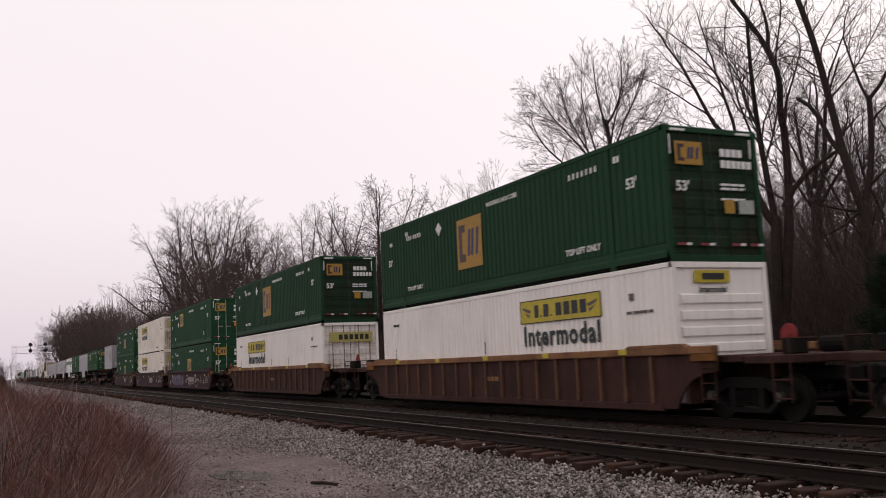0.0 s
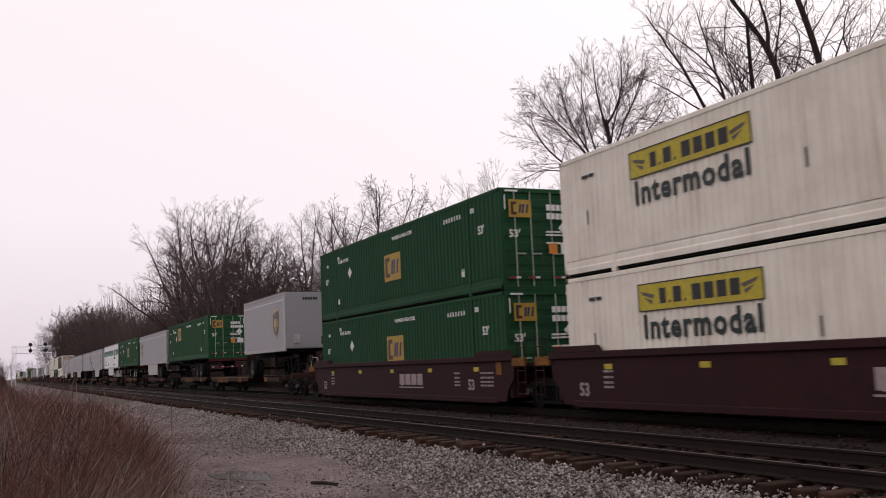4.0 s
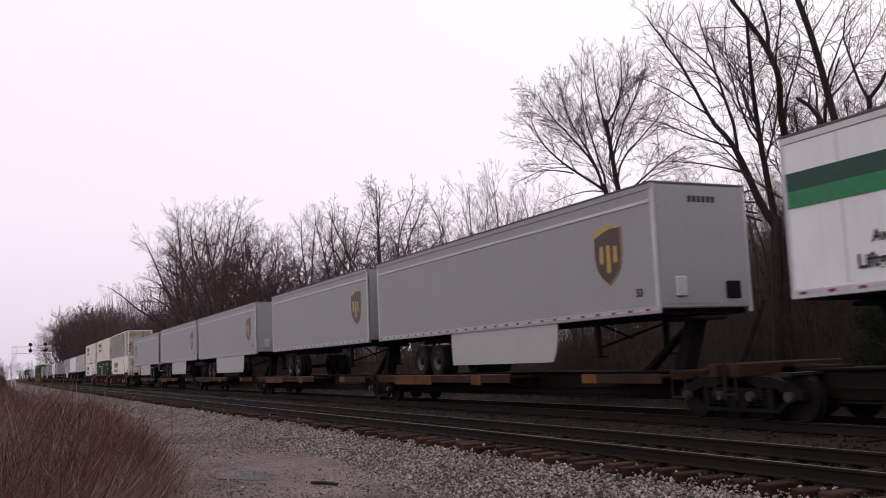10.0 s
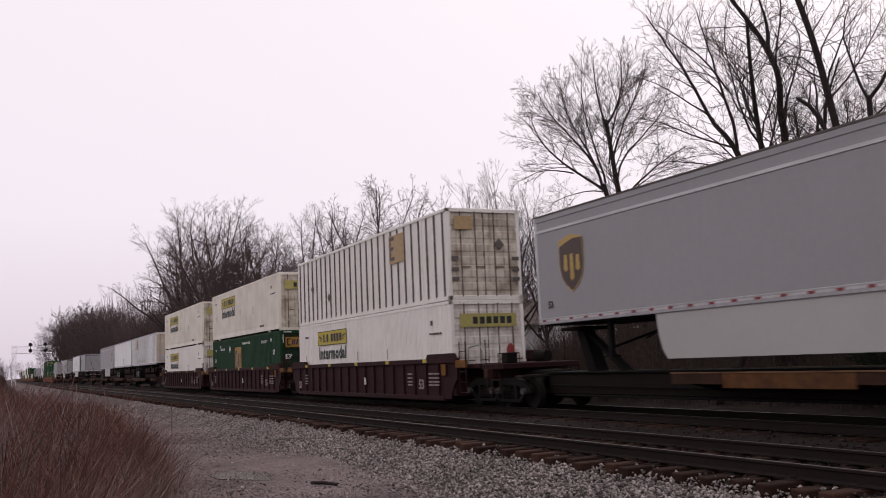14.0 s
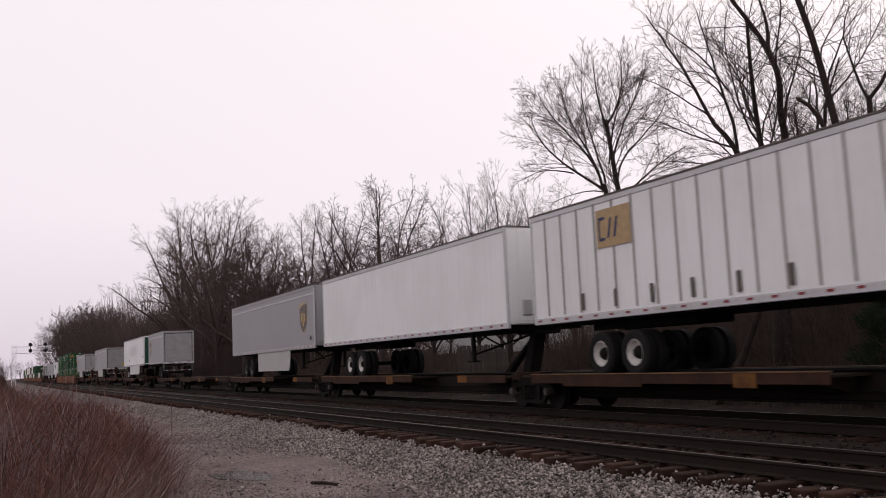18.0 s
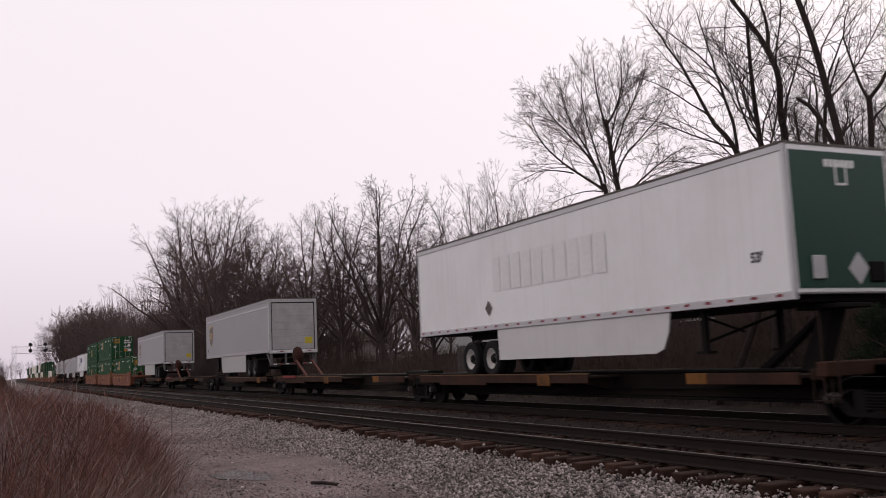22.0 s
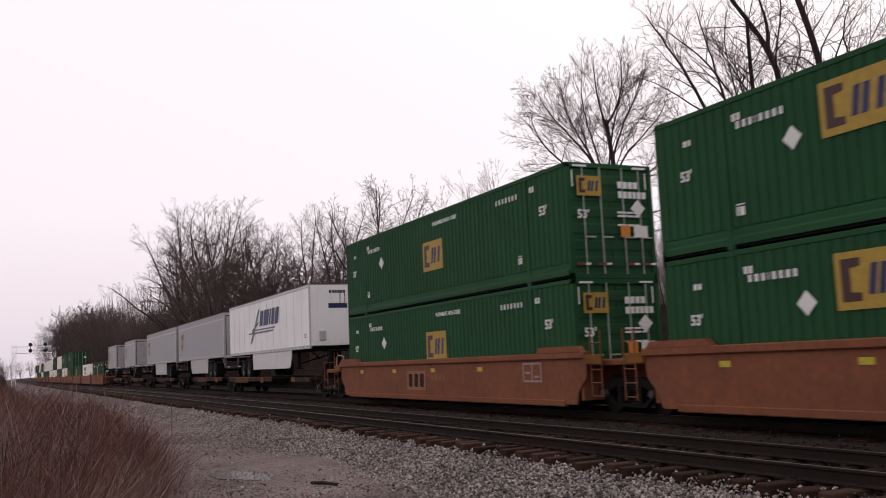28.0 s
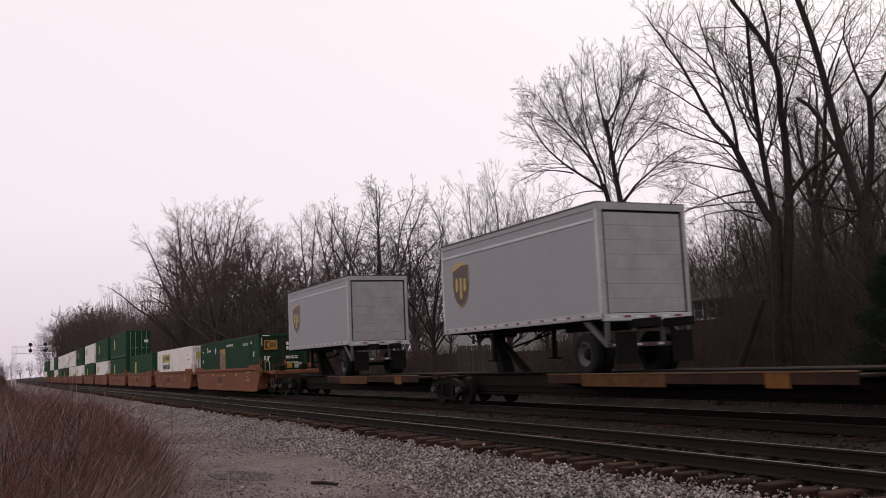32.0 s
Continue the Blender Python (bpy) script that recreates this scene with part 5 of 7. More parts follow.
        t = Solid().prism([(-1.6, -0.9), (-1.35, -0.9), (0.0, 0.95), (-0.2, 0.95)], 0, 0.004, "z").prism([(-1.3, -0.35), (-0.2, 0.2), (-0.2, 0.28), (-1.3, -0.15)], 0, 0.004, "z")
        t.box(-0.9, 2.3, -0.22, -0.15, 0, 0.004).box(-1.9, 2.1, -0.38, -0.30, 0, 0.004)
        part("emblem_swoosh", t, M_SLATE, ob, at=on_side(-L + 7.3, 3.60, -HALF - 0.010) @ Matrix.Diagonal((1.3, 0.95, 1, 1)))
        part("nose_line", Solid().box(0, 0.9, 0, 0.22, 0, 0.004), M_NAVY, ob, at=on_end(-0.4, mid + 0.35, 0.014))
        part("wind_frame", frame_plate(0.26, 0.70, 0.035), M_MARK_K, ob, at=on_end(0.15, Z1 - 1.0, 0.014))
        part("lettering", words("53'", 0.24, M_MARK_K), None, ob, at=on_side(-0.8, Z0 + 0.5))
    if style == "greenend":
        s = Solid()
        x = 0.0
        for k in range(10):
            s.box(x, x + 0.42, 0, 0.95, 0, 0.0012)
            x += 0.56
        part("ghost_lettering", s, M_GHOST, ob, "faint ghost of removed lettering", on_side(-L * 0.68, mid - 0.35, -HALF - 0.003))
        part("placard", Solid().prism([(0, -0.3), (0.26, 0), (0, 0.3), (-0.26, 0)], -0.003, 0.003, "z"), M_ALU, ob, "grey diamond placard", on_end(0.3, Z0 + 0.55, 0.016))
        part("wind_frame", frame_plate(0.3, 0.4, 0.04), M_MARK_W, ob, at=on_end(-0.1, Z1 - 0.75, 0.016))
    if style == "greenend":
        part("placard", Solid().prism([(0, -0.22), (0.2, 0), (0, 0.22), (-0.2, 0)], -0.003, 0.003, "z"), M_RIB, ob, "dark diamond placard", on_side(-L * 0.70, Z0 + 0.62))
        part("lettering", words("53'", 0.26, M_MARK_K), None, ob, at=on_side(-1.0, Z0 + 0.75))
    if style == "white":
        part("placard", Solid().prism([(0, -0.3), (0.28, 0), (0, 0.3), (-0.28, 0)], -0.003, 0.003, "z"), M_RIB, ob, "dark diamond placard", on_end(0.2, Z0 + 0.9, 0.016))
    if style == "ribbed":
        em = mark(ob, "emblem", 1.3, 0.88, M_TAN, on_side(-L + 3.0, 3.78, -HALF - 0.016), "faded tan emblem")
        part("emblem_figures", Solid().box(0.1, 0.16, 0.15, 0.7, 0, 0.004).box(0.16, 0.34, 0.15, 0.22, 0, 0.004).box(0.16, 0.34, 0.63, 0.7, 0, 0.004).prism([(0.42, 0.2), (0.5, 0.2), (0.62, 0.65), (0.54, 0.65)], 0, 0.004, "z").prism([(0.66, 0.2), (0.74, 0.2), (0.86, 0.65), (0.78, 0.65)], 0, 0.004, "z"), M_NAVY, em, at=(0, 0, 0.004))
        for k in range(5):
            part("nose_rib", Solid().box(0.0, 0.035, -0.86 + k * 0.43 - 0.02, -0.86 + k * 0.43 + 0.02, Z0 + 0.2, Z1 - 0.14), M_RUSTY_W, ob)
        mark(ob, "nose_emblem", 0.5, 0.34, M_RIB, on_end(-0.1, Z1 - 0.7, 0.040))
        for k in range(6):
            mark(ob, "scuff", 0.12, 0.4, M_RIB, on_side(-L * 0.86 + k * 1.3, Z0 + 0.25, -HALF - 0.016))
    return ob


M_FRAME = surface("grey rear frame", (0.36, 0.355, 0.36), (0.24, 0.23, 0.23), 0.5, streak=0.2, bump=0.05)
M_SKIRT_W = surface("white skirt panel", (0.62, 0.61, 0.60), (0.44, 0.42, 0.41), 0.55, stain=0.5, amount=0.35, streak=0.2, bump=0.05, grain_by=0.08)
M_SKIRT = surface("pale skirt panel", (0.43, 0.42, 0.405), (0.32, 0.305, 0.29), 0.55, stain=0.5, amount=0.3, bump=0.05, grain_by=0.08)
M_TAPE = surface("pale reflective tape", (0.50, 0.48, 0.48), (0.3, 0.28, 0.28), 0.5, bump=0)
M_RIBT = surface("grey trailer rib", (0.36, 0.34, 0.32), (0.24, 0.22, 0.20), 0.6, bump=0)
M_NOSE_G = surface("dark green nose sheet", (0.008, 0.050, 0.032), (0.006, 0.035, 0.024), 0.5, bump=0)
M_RUSTY_W = surface("rust-streaked white sheet", (0.62, 0.55, 0.46), (0.20, 0.11, 0.06), 0.7, streak=0.9, stain=1.0, amount=0.5)
M_BUMPER = surface("dull bumper steel", (0.080, 0.075, 0.075), (0.04, 0.037, 0.036), 0.6, bump=0)
M_GREYD = surface("dark grey door sheet", (0.115, 0.11, 0.115), (0.07, 0.066, 0.066), 0.6)
M_STRIPE_D = surface("olive green poster", (0.045, 0.16, 0.035), (0.03, 0.1, 0.03), 0.5, bump=0)
M_SLATE = surface("slate film", (0.10, 0.11, 0.13), (0.07, 0.07, 0.09), 0.5, bump=0)
M_GHOST = surface("ghosted paint", (0.75, 0.74, 0.735), (0.64, 0.63, 0.62), 0.5, bump=0)


def chassis(length, nose_first=False, rim=None, wheels=3.6):
    """A skeletal container chassis with tandem axles at its rear."""
    ob = thing("container_chassis", "black skeletal container chassis with tandem wheels", "chassis", "chassis on the train")
    L = length
    for sgn in (-1, 1):
        part("main_beam", Solid().box(-L, 0, *sorted((sgn * 0.40, sgn * 0.52)), 1.82, 2.10, 0.01), M_BLACK, ob)
    for x in (-L + 0.1, -L * 0.6, -L * 0.3, -0.25):
        part("bolster", Solid().box(x, x + 0.16, -HALF, HALF, 1.94, 2.12, 0.01), M_BLACK, ob)
    wx = -wheels
    tandem(ob, wx, 0.865 + 0.505, rim or M_RIM_D)
    lx = -L + 3.2 if not nose_first else -3.2
    for sgn in (-1, 1):
        part("landing_leg", Solid().box(lx - 0.06, lx + 0.06, *sorted((sgn * 0.85, sgn * 0.97)), 1.25, 1.95, 0.01), M_BLACK, ob)
    part("leg_brace", Solid().tube([(lx, -0.9, 1.4), (lx, 0.9, 1.9)], 0.03, 6), M_BLACK, ob)
    part("bumper", Solid().box(-0.05, 0.05, -1.15, 1.15, 1.53, 1.61, 0.01).box(-0.06, 0.0, -0.6, -0.48, 1.6, 1.9).box(-0.06, 0.0, 0.48, 0.6, 1.6, 1.9), M_RED_K, ob)
    for k in range(7):
        mark(ob, "reflector", 0.16, 0.05, M_RED if k % 2 else M_MARK_W, on_end(-1.08 + k * 0.32, 1.58, 0.056))
    part("rear_plate", Solid().box(-0.02, 0.03, -HALF, HALF, 1.98, 2.12, 0.01), M_RED_K, ob)
    return ob

# ---- the train from front to back; x of each load's leading end at the start of the clip ----
def stack(x, car, lower, upper, z=0.30):
    on_train(car, x)
    on_train(lower, x, z)
    if upper is not None:
        on_train(upper, x, z + 2.90)


G = dict(body=M_GREEN, style="green")
GD = dict(body=M_GREEN_D, style="green")
GF = dict(body=M_GREEN_F, style="green")
W = dict(body=M_WHITE, style="white")
C = dict(body=M_CREAM, style="cream")
LEN = 16.15
stack(8.2, well_car("rust", "truck", "truck"), container(LEN, **W), container(LEN, **GD))
stack(-15.26, well_car("rust", "truck", "truck"), container(LEN, **W, end="panel", logo_at=9.88), container(LEN, **GD))
stack(-38.57, well_car("rust", "truck", "truck"), container(LEN, **W), container(LEN, **GD))
stack(-61.97, well_car("maroon", "truck", "none", True), container(LEN, **G, mid=True), container(LEN, **G))
stack(-81.87, well_car("maroon", "shared", "none"), container(LEN, **C), container(LEN, **C))
stack(-101.14, well_car("maroon", "shared", "truck"), container(LEN, **G, mid=True), container(LEN, **G, mid=True))


def spine_set(x0, loads, red=(), ochre=True):
    for i, ld in enumerate(loads):
        on_train(spine_car(i == 0, i == len(loads) - 1, ochre and i != 2, ld is not None and i in red, ld is None, ld is not None and ld[2]), x0 - i * PITCH_X)
        if ld is None:
            continue
        x, what, _ = ld
        for ob, z in what:
            on_train(ob, x, z)


def van(x, *a, **k):
    return (x, [(trailer(*a, **k), 0.0)], not a[1])


def boxed(x, rim=None, wheels=3.6, mid=False):
    return (x, [(chassis(LEN, rim=rim, wheels=wheels), 0.0), (container(LEN, body=M_GREEN_F, style="green", mid=mid), 2.14)], True)


spine_set(-124.1, [van(-123.17, 8.3, True, emblem=6.75, wheels=1.44, axles=1, roof_z=5.06), boxed(-141.7), van(-159.26, LEN, False, emblem=1.6, wheels=12.25, skirt=(5.39, 11.1)),
                   boxed(-176.85, M_RIM, 2.68, True), van(-194.37, LEN, False, style="stripe", skirt=(4.9, 10.7), rim=M_RIM, wheels=12.2)])
spine_set(-214.16, [van(-214.16, LEN, True, wheels=4.2, skirt=(6.0, 12.1)), van(-231.34, 13.72, True, emblem=12.4, wheels=3.5), van(-248.52, LEN, True, wheels=4.07, skirt=(5.7, 13.2)),
                    van(-265.6, LEN, True, wheels=3.75, skirt=(5.55, 11.85)), van(-283.56, LEN, False, emblem=1.65, wheels=12.5, skirt=(4.7, 11.3))])
stack(-304.91, well_car("maroon_rib", "truck", "none"), container(LEN, **W), container(LEN, M_WHITE, "ribbed"))
stack(-324.39, well_car("maroon_rib", "shared", "none"), container(LEN, **GD), container(LEN, **C))
stack(-344.02, well_car("maroon_rib", "shared", "truck"), container(LEN, **W), container(LEN, **C))
spine_set(-365.3, [van(-365.34, 15.9, True, style="ribbed", rim=M_RIM, wheels=3.4), van(-382.63, LEN, True, style="white", rim=M_RIM, wheels=3.7),
                   van(-400.0, LEN, True, wheels=3.67, skirt=(5.9, 12.1)), None, van(-442.63, 8.5, False, emblem=1.3, wheels=7.3, axles=1)], ochre=False)
spine_set(-454.3, [van(-454.3, LEN, True, style="greenend", skirt=(5.24, 12.7), rim=M_RIM, wheels=4.1), None, van(-489.7, LEN, False, emblem=1.6, wheels=12.13, skirt=(4.54, 10.9), sticker=True), None,
                   van(-524.34, LEN, False, emblem=1.65, wheels=12.45, skirt=(4.7, 11.0), sticker=True)], red=(2, 4), ochre=False)
stack(-545.93, well_car("orange", "truck", "none"), container(LEN, **GF), None)
stack(-565.33, well_car("orange", "shared", "none"), container(LEN, **GF), container(LEN, **GF))
stack(-584.94, well_car("orange", "shared", "truck"), container(LEN, **GF, mid=True), container(LEN, **GF, mid=True))
spine_set(-606.28, [van(-606.28, LEN, True, style="swift", skirt=(5.5, 13.1), rim=M_RIM_D, roof_z=5.05, wheels=3.77), van(-624.2, LEN, False, emblem=1.6, wheels=12.5, skirt=(5.0, 11.1)),
                    van(-641.64, LEN, False, emblem=1.55, wheels=12.4, skirt=(5.3, 11.3)), van(-666.68, 8.5, False, emblem=1.3, wheels=7.6, axles=1),
                    van(-684.03, 8.5, False, emblem=1.3, wheels=7.6, axles=1)])
tail = [("orange", GD, None), ("orange", W, None), ("orange", G, None), ("orange", G, G), ("orange", W, G), ("orange", G, W), ("orange", W, GD), ("orange", W, W),
        ("orange", GD, W), ("orange", G, W), ("orange", W, G), ("orange", GD, W), ("orange", G, G), ("orange", W, G)]
for i, (st, lo, up) in enumerate(tail):
    stack(-698.35 - i * 19.5, well_car(st, "truck" if i == 0 else "shared", "none"), container(LEN, **lo, simple=i > 1),
          None if up is None else container(LEN, **up, simple=i > 1))

# ---- bare winter trees ----
def tubes(name, segs, material, sides):
    """Tapered tubes from rows p0, p1, r0, r1 as one mesh."""
    s = np.array(segs, float)
    n = len(s)
    p0, p1, r0, r1 = s[:, 0:3], s[:, 3:6], s[:, 6], s[:, 7]
    d = p1 - p0
    d /= np.linalg.norm(d, axis=1, keepdims=True) + 1e-9
    ref = np.where(np.abs(d[:, 2:3]) > 0.9, np.array([[1.0, 0, 0]]), np.array([[0, 0, 1.0]]))
    a = np.cross(d, ref)
    a /= np.linalg.norm(a, axis=1, keepdims=True) + 1e-9
    b = np.cross(d, a)
    ang = 2 * np.pi * np.arange(sides) / sides
    ring = a[:, None] * np.cos(ang)[None, :, None] + b[:, None] * np.sin(ang)[None, :, None]
    v = np.concatenate([p0[:, None] + ring * r0[:, None, None], p1[:, None] + ring * r1[:, None, None]], 1)
    i = np.arange(sides)
    j = (i + 1) % sides
    quad = np.stack([i, j, sides + j, sides + i], -1)
    f = (quad[None] + (2 * sides) * np.arange(n)[:, None, None]).reshape(-1, 4)
    me = bpy.data.meshes.new(name)
    me.vertices.add(n * 2 * sides)
    me.vertices.foreach_set("co", v.reshape(-1))
    me.loops.add(len(f) * 4)
    me.loops.foreach_set("vertex_index", f.reshape(-1).astype(np.int32))
    me.polygons.add(len(f))
    me.polygons.foreach_set("loop_start", np.arange(0, len(f) * 4, 4, dtype=np.int32))
    me.polygons.foreach_set("loop_total", np.full(len(f), 4, dtype=np.int32))
    me.polygons.foreach_set("use_smooth", np.ones(len(f), dtype=bool))
    me.update()
    me.materials.append(material)
    return me


def unit(v):
    return v / (np.linalg.norm(v) + 1e-9)


def arc(u, z, length, a0, a1, a2, right, drift, rng, n, kink=0.05):
    """A limb that bends in the plane of right and up: its lean from upright at the start, middle and end, in degrees."""
    p = right * u + np.array([0, 0, z])
    away = np.array([-right[1], right[0], 0.0])
    pts = [p]
    for i in range(n):
        s = (i + 0.5) / n
        lean = a0 * (1 - s) * (1 - 2 * s) + a1 * 4 * s * (1 - s) + a2 * s * (2 * s - 1)
        lean = math.radians(lean) + rng.normal(0, kink)
        p = p + (right * math.sin(lean) + np.array([0, 0, math.cos(lean)]) + away * drift * s) * (length / n)
        pts.append(p)
    return pts


def twigs(rng, out, pts, r0, r1, level, gap, deep, up, fan, first=0.2, reach=(0.26, 0.60)):
    """One branch as tapering pieces, then its side branches, each bent a little upwards, down to the finest twigs."""
    n = len(pts) - 1
    length = sum(float(np.linalg.norm(pts[i + 1] - pts[i])) for i in range(n))
    for i in range(n):
        out[min(level, 2)].append((*pts[i], *pts[i + 1], r0 + (r1 - r0) * i / n, r0 + (r1 - r0) * (i + 1) / n))
    if level >= deep:
        return
    k = max(2, int(length * (1 - first) / gap[level]))
    for c in range(k):
        t = 1.0 - 0.07 * c if c < 3 else first + (1 - first) * (c - rng.random() * 0.8) / k
        i = min(n - 1, int(t * n))
        q = pts[i] + (pts[i + 1] - pts[i]) * (t * n - i)
        base = unit(pts[i + 1] - pts[i])
        side = unit(np.cross(base, rng.normal(0, 1, 3)))
        a = rng.uniform(*fan) * (0.65 if c < 3 else 1.0)
        d = unit(base * math.cos(a) + side * math.sin(a))
        ln = max(0.18, length * rng.uniform(*reach) * (1.12 - 0.76 * t))
        m = 4 if level == 0 else 3 if level == 1 else 2
        way = [q]
        for j in range(m):
            d = unit(d + rng.normal(0, 0.13, 3) + np.array([0, 0, up]))
            way.append(way[-1] + d * ln / m)
        r = min((r0 + (r1 - r0) * t) * 0.62, 0.0105 * ln + 0.004)
        twigs(rng, out, way, r, r * 0.35, level + 1, gap, deep, up, fan, 0.12, reach)


def wood(out, thin, bark, twig, sides):
    fine = [(*s[:6], max(s[6], thin), max(s[7], thin * 0.6)) for s in out[1] + out[2]]
    return tubes("trunk", out[0], bark, sides), tubes("crown", fine, twig, 3)


def limbed_tree(x, y, seed, limbs, label, gap=(0.30, 0.22, 0.17), thin=0.006, fan=(0.40, 0.95), up=0.06, deep=3, drift=0.35, short=1.0, slim=1.0):
    """A tree whose main limbs are known: (offset to the side, height over the rails, length, three leans, radius, radius at the tip if it is stout)."""
    rng = np.random.default_rng(seed)
    right = unit(np.array([y, -x, 0.0]))
    gz = ground_z(x, y) - 0.05
    out = [[], [], []]
    for i, (u, z, ln, a0, a1, a2, r0, r1) in enumerate(limbs):
        stout = r1 > 0
        ln, r0, r1 = ln * (short if r1 < 0.05 else 1.0), r0 * slim, r1 * slim
        pts = arc(u, z - gz, ln, a0, a1, a2, right, 0.0 if stout else rng.uniform(-drift, drift), rng, max(5, int(ln * 2.2)), 0.015 if stout else 0.07)
        if stout:          # limbs grow out of the wood below them, and end rounded
            pts = [pts[0] - unit(pts[1] - pts[0]) * min(0.5, r0 * 2)] + pts
            d = unit(pts[-1] - pts[-2])
            out[0] += [(*(pts[-1] - d * 0.02), *(pts[-1] + d * r1 * 0.7), r1, r1 * 0.72), (*(pts[-1] + d * r1 * 0.7), *(pts[-1] + d * r1 * 1.2), r1 * 0.72, r1 * 0.1)]
        twigs(rng, out, pts, r0, r1 or max(thin, r0 * 0.26), 0, gap, 0 if r1 > 0.15 else deep, up, fan, 0.45 if r1 > 0.06 else 0.2, (0.28, 0.66))
    tm, cm = wood(out, thin, M_BARK, M_TWIG, 8)
    ob = thing("tree", label, "tree", "bare trees beyond the tracks", at=(x, y, gz))
    part("trunk", tm, None, ob)
    part("crown", cm, None, ob, "bare twigs")
    return ob


def winter_tree(seed, height, r, split, stems, leans, gap, thin, bark, twig, up=0.08, fan=(0.38, 0.9), deep=3, sides=5, crown=0.55, bow=(1.25, 0.8, 0.45), reach=(0.26, 0.60)):
    """A bare tree from the woods: a trunk that parts into leaning stems under a rounded crown."""
    rng = np.random.default_rng(seed)
    out = [[], [], []]
    trunk = arc(0, -0.1, split + 0.1, rng.uniform(-4, 4), 0, rng.uniform(-6, 6), np.array([1.0, 0, 0]), 0.0, rng, 4, 0.02)
    twigs(rng, out, trunk, r, r * 0.8, 0, gap, 0, up, fan)
    for i in range(stems):
        az = math.radians(i * 137.5 + rng.uniform(-25, 25))
        lean = leans[0] + (leans[1] - leans[0]) * (i + 0.5) / stems
        z = split * rng.uniform(0.55, 1.0) if i > 1 else split
        ln = (height - z) * (1 - crown * (lean / 90)) * rng.uniform(0.9, 1.05)
        k = min(len(trunk) - 2, int(z / split * 4 * 0.999))
        pts = arc(0, z, ln, lean * bow[0], lean * bow[1], lean * bow[2], np.array([math.cos(az), math.sin(az), 0]), rng.uniform(-0.2, 0.2), rng, 9, 0.10)
        pts = [q + trunk[k] * np.array([1, 1, 0]) for q in pts]
        twigs(rng, out, pts, r * rng.uniform(0.45, 0.65), r * 0.10, 0, gap, deep, up, fan, 0.22, reach)
    return wood(out, thin, bark, twig, sides)


# the round-crowned tree on two stems, and the large forked trees nearer the tracks
limbed_tree(-38.77, 29.04, 11, [
    (0.72, 0.55, 5.0, -3, -5, -14, 0.25, 0.17), (0.30, 5.3, 4.9, -20, -16, -11, 0.17, 0.12), (0.40, 5.2, 8.3, -11, -7, -4, 0.20, 0.09), (-1.15, 9.87, 6.7, -52, -44, -1, 0.08, 0.015),
    (-2.53, 10.78, 3.4, -69, -94, -118, 0.04, 0), (-1.13, 10.0, 7.1, -8, -39, -17, 0.075, 0.014), (-1.13, 10.0, 6.9, -9, -26, 4, 0.07, 0.013), (-0.95, 10.16, 7.4, -13, -12, 7, 0.055, 0)] + [
    (-0.75, 13.2, 4.1, -16, -7, 1, 0.07, 0.012), (-0.70, 13.2, 4.7, 38, 12, -13, 0.07, 0.012), (-0.54, 10.98, 6.2, 13, 26, 16, 0.065, 0), (-0.36, 10.11, 6.3, 3, 44, 10, 0.055, 0),
    (-0.12, 9.11, 5.1, 37, 49, 64, 0.065, 0), (-0.08, 8.01, 4.6, 68, 67, 18, 0.055, 0), (-0.71, 11.12, 6.3, 2, 15, 20, 0.05, 0), (-1.10, 9.7, 3.3, -84, -100, -112, 0.035, 0),
    (0.0, 7.4, 3.3, 88, 84, 79, 0.035, 0), (-0.13, 8.14, 5.5, -7, 61, 72, 0.045, 0)], "large bare tree with a round crown of twigs", gap=(0.22, 0.155, 0.13), thin=0.0078, fan=(0.40, 0.95), up=0.02, short=0.87)
limbed_tree(-21.7, 21.85, 12, [
    (-0.20, -0.1, 5.4, 2, 3, 4, 0.27, 0.19), (0.06, -0.1, 2.3, 3, 3, 4, 0.25, 0.21), (0.10, 2.08, 6.9, 6, 5, -6, 0.205, 0.12), (0.02, 5.19, 3.7, -32, -18, -42, 0.17, 0.08),
    (-1.49, 8.5, 4.6, -20, -22, -30, 0.07, 0), (-1.0, 9.6, 3.6, -32, -38, -50, 0.042, 0), (-1.5, 8.7, 3.4, -45, -52, -70, 0.036, 0), (-0.5, 6.8, 3.5, -66, -78, -96, 0.038, 0), (-0.4, 5.9, 3.2, -82, -95, -112, 0.034, 0), (-0.9, 7.7, 3.6, -58, -62, -76, 0.042, 0), (0.05, 5.51, 6.5, -5, -3, 2, 0.13, 0.05), (0.51, 8.97, 4.0, 15, -23, -28, 0.12, 0.07), (0.29, 10.79, 1.9, 4, -7, -18, 0.085, 0)] + [
    (0.48, 5.86, 2.1, 25, 50, 58, 0.13, 0.07), (-0.6, 6.29, 2.1, -92, -103, -118, 0.05, 0.012), (-0.43, 5.55, 2.0, -74, -92, -109, 0.035, 0), (-0.87, 7.68, 5.0, -2, -13, -5, 0.065, 0),
    (-0.52, 6.36, 3.8, -18, -45, -64, 0.04, 0), (0.57, 7.83, 3.8, -12, 20, -24, 0.05, 0), (-0.18, 7.76, 4.5, -23, -11, 11, 0.045, 0), (0.53, 8.72, 4.2, -15, 10, -12, 0.05, 0), (-0.3, 5.3, 3.0, -60, -50, -75, 0.035, 0)],
    "large forked bare tree with a dark trunk and broken limbs", gap=(0.22, 0.16, 0.13), thin=0.0048, fan=(0.45, 1.1), up=0.03, slim=0.84)
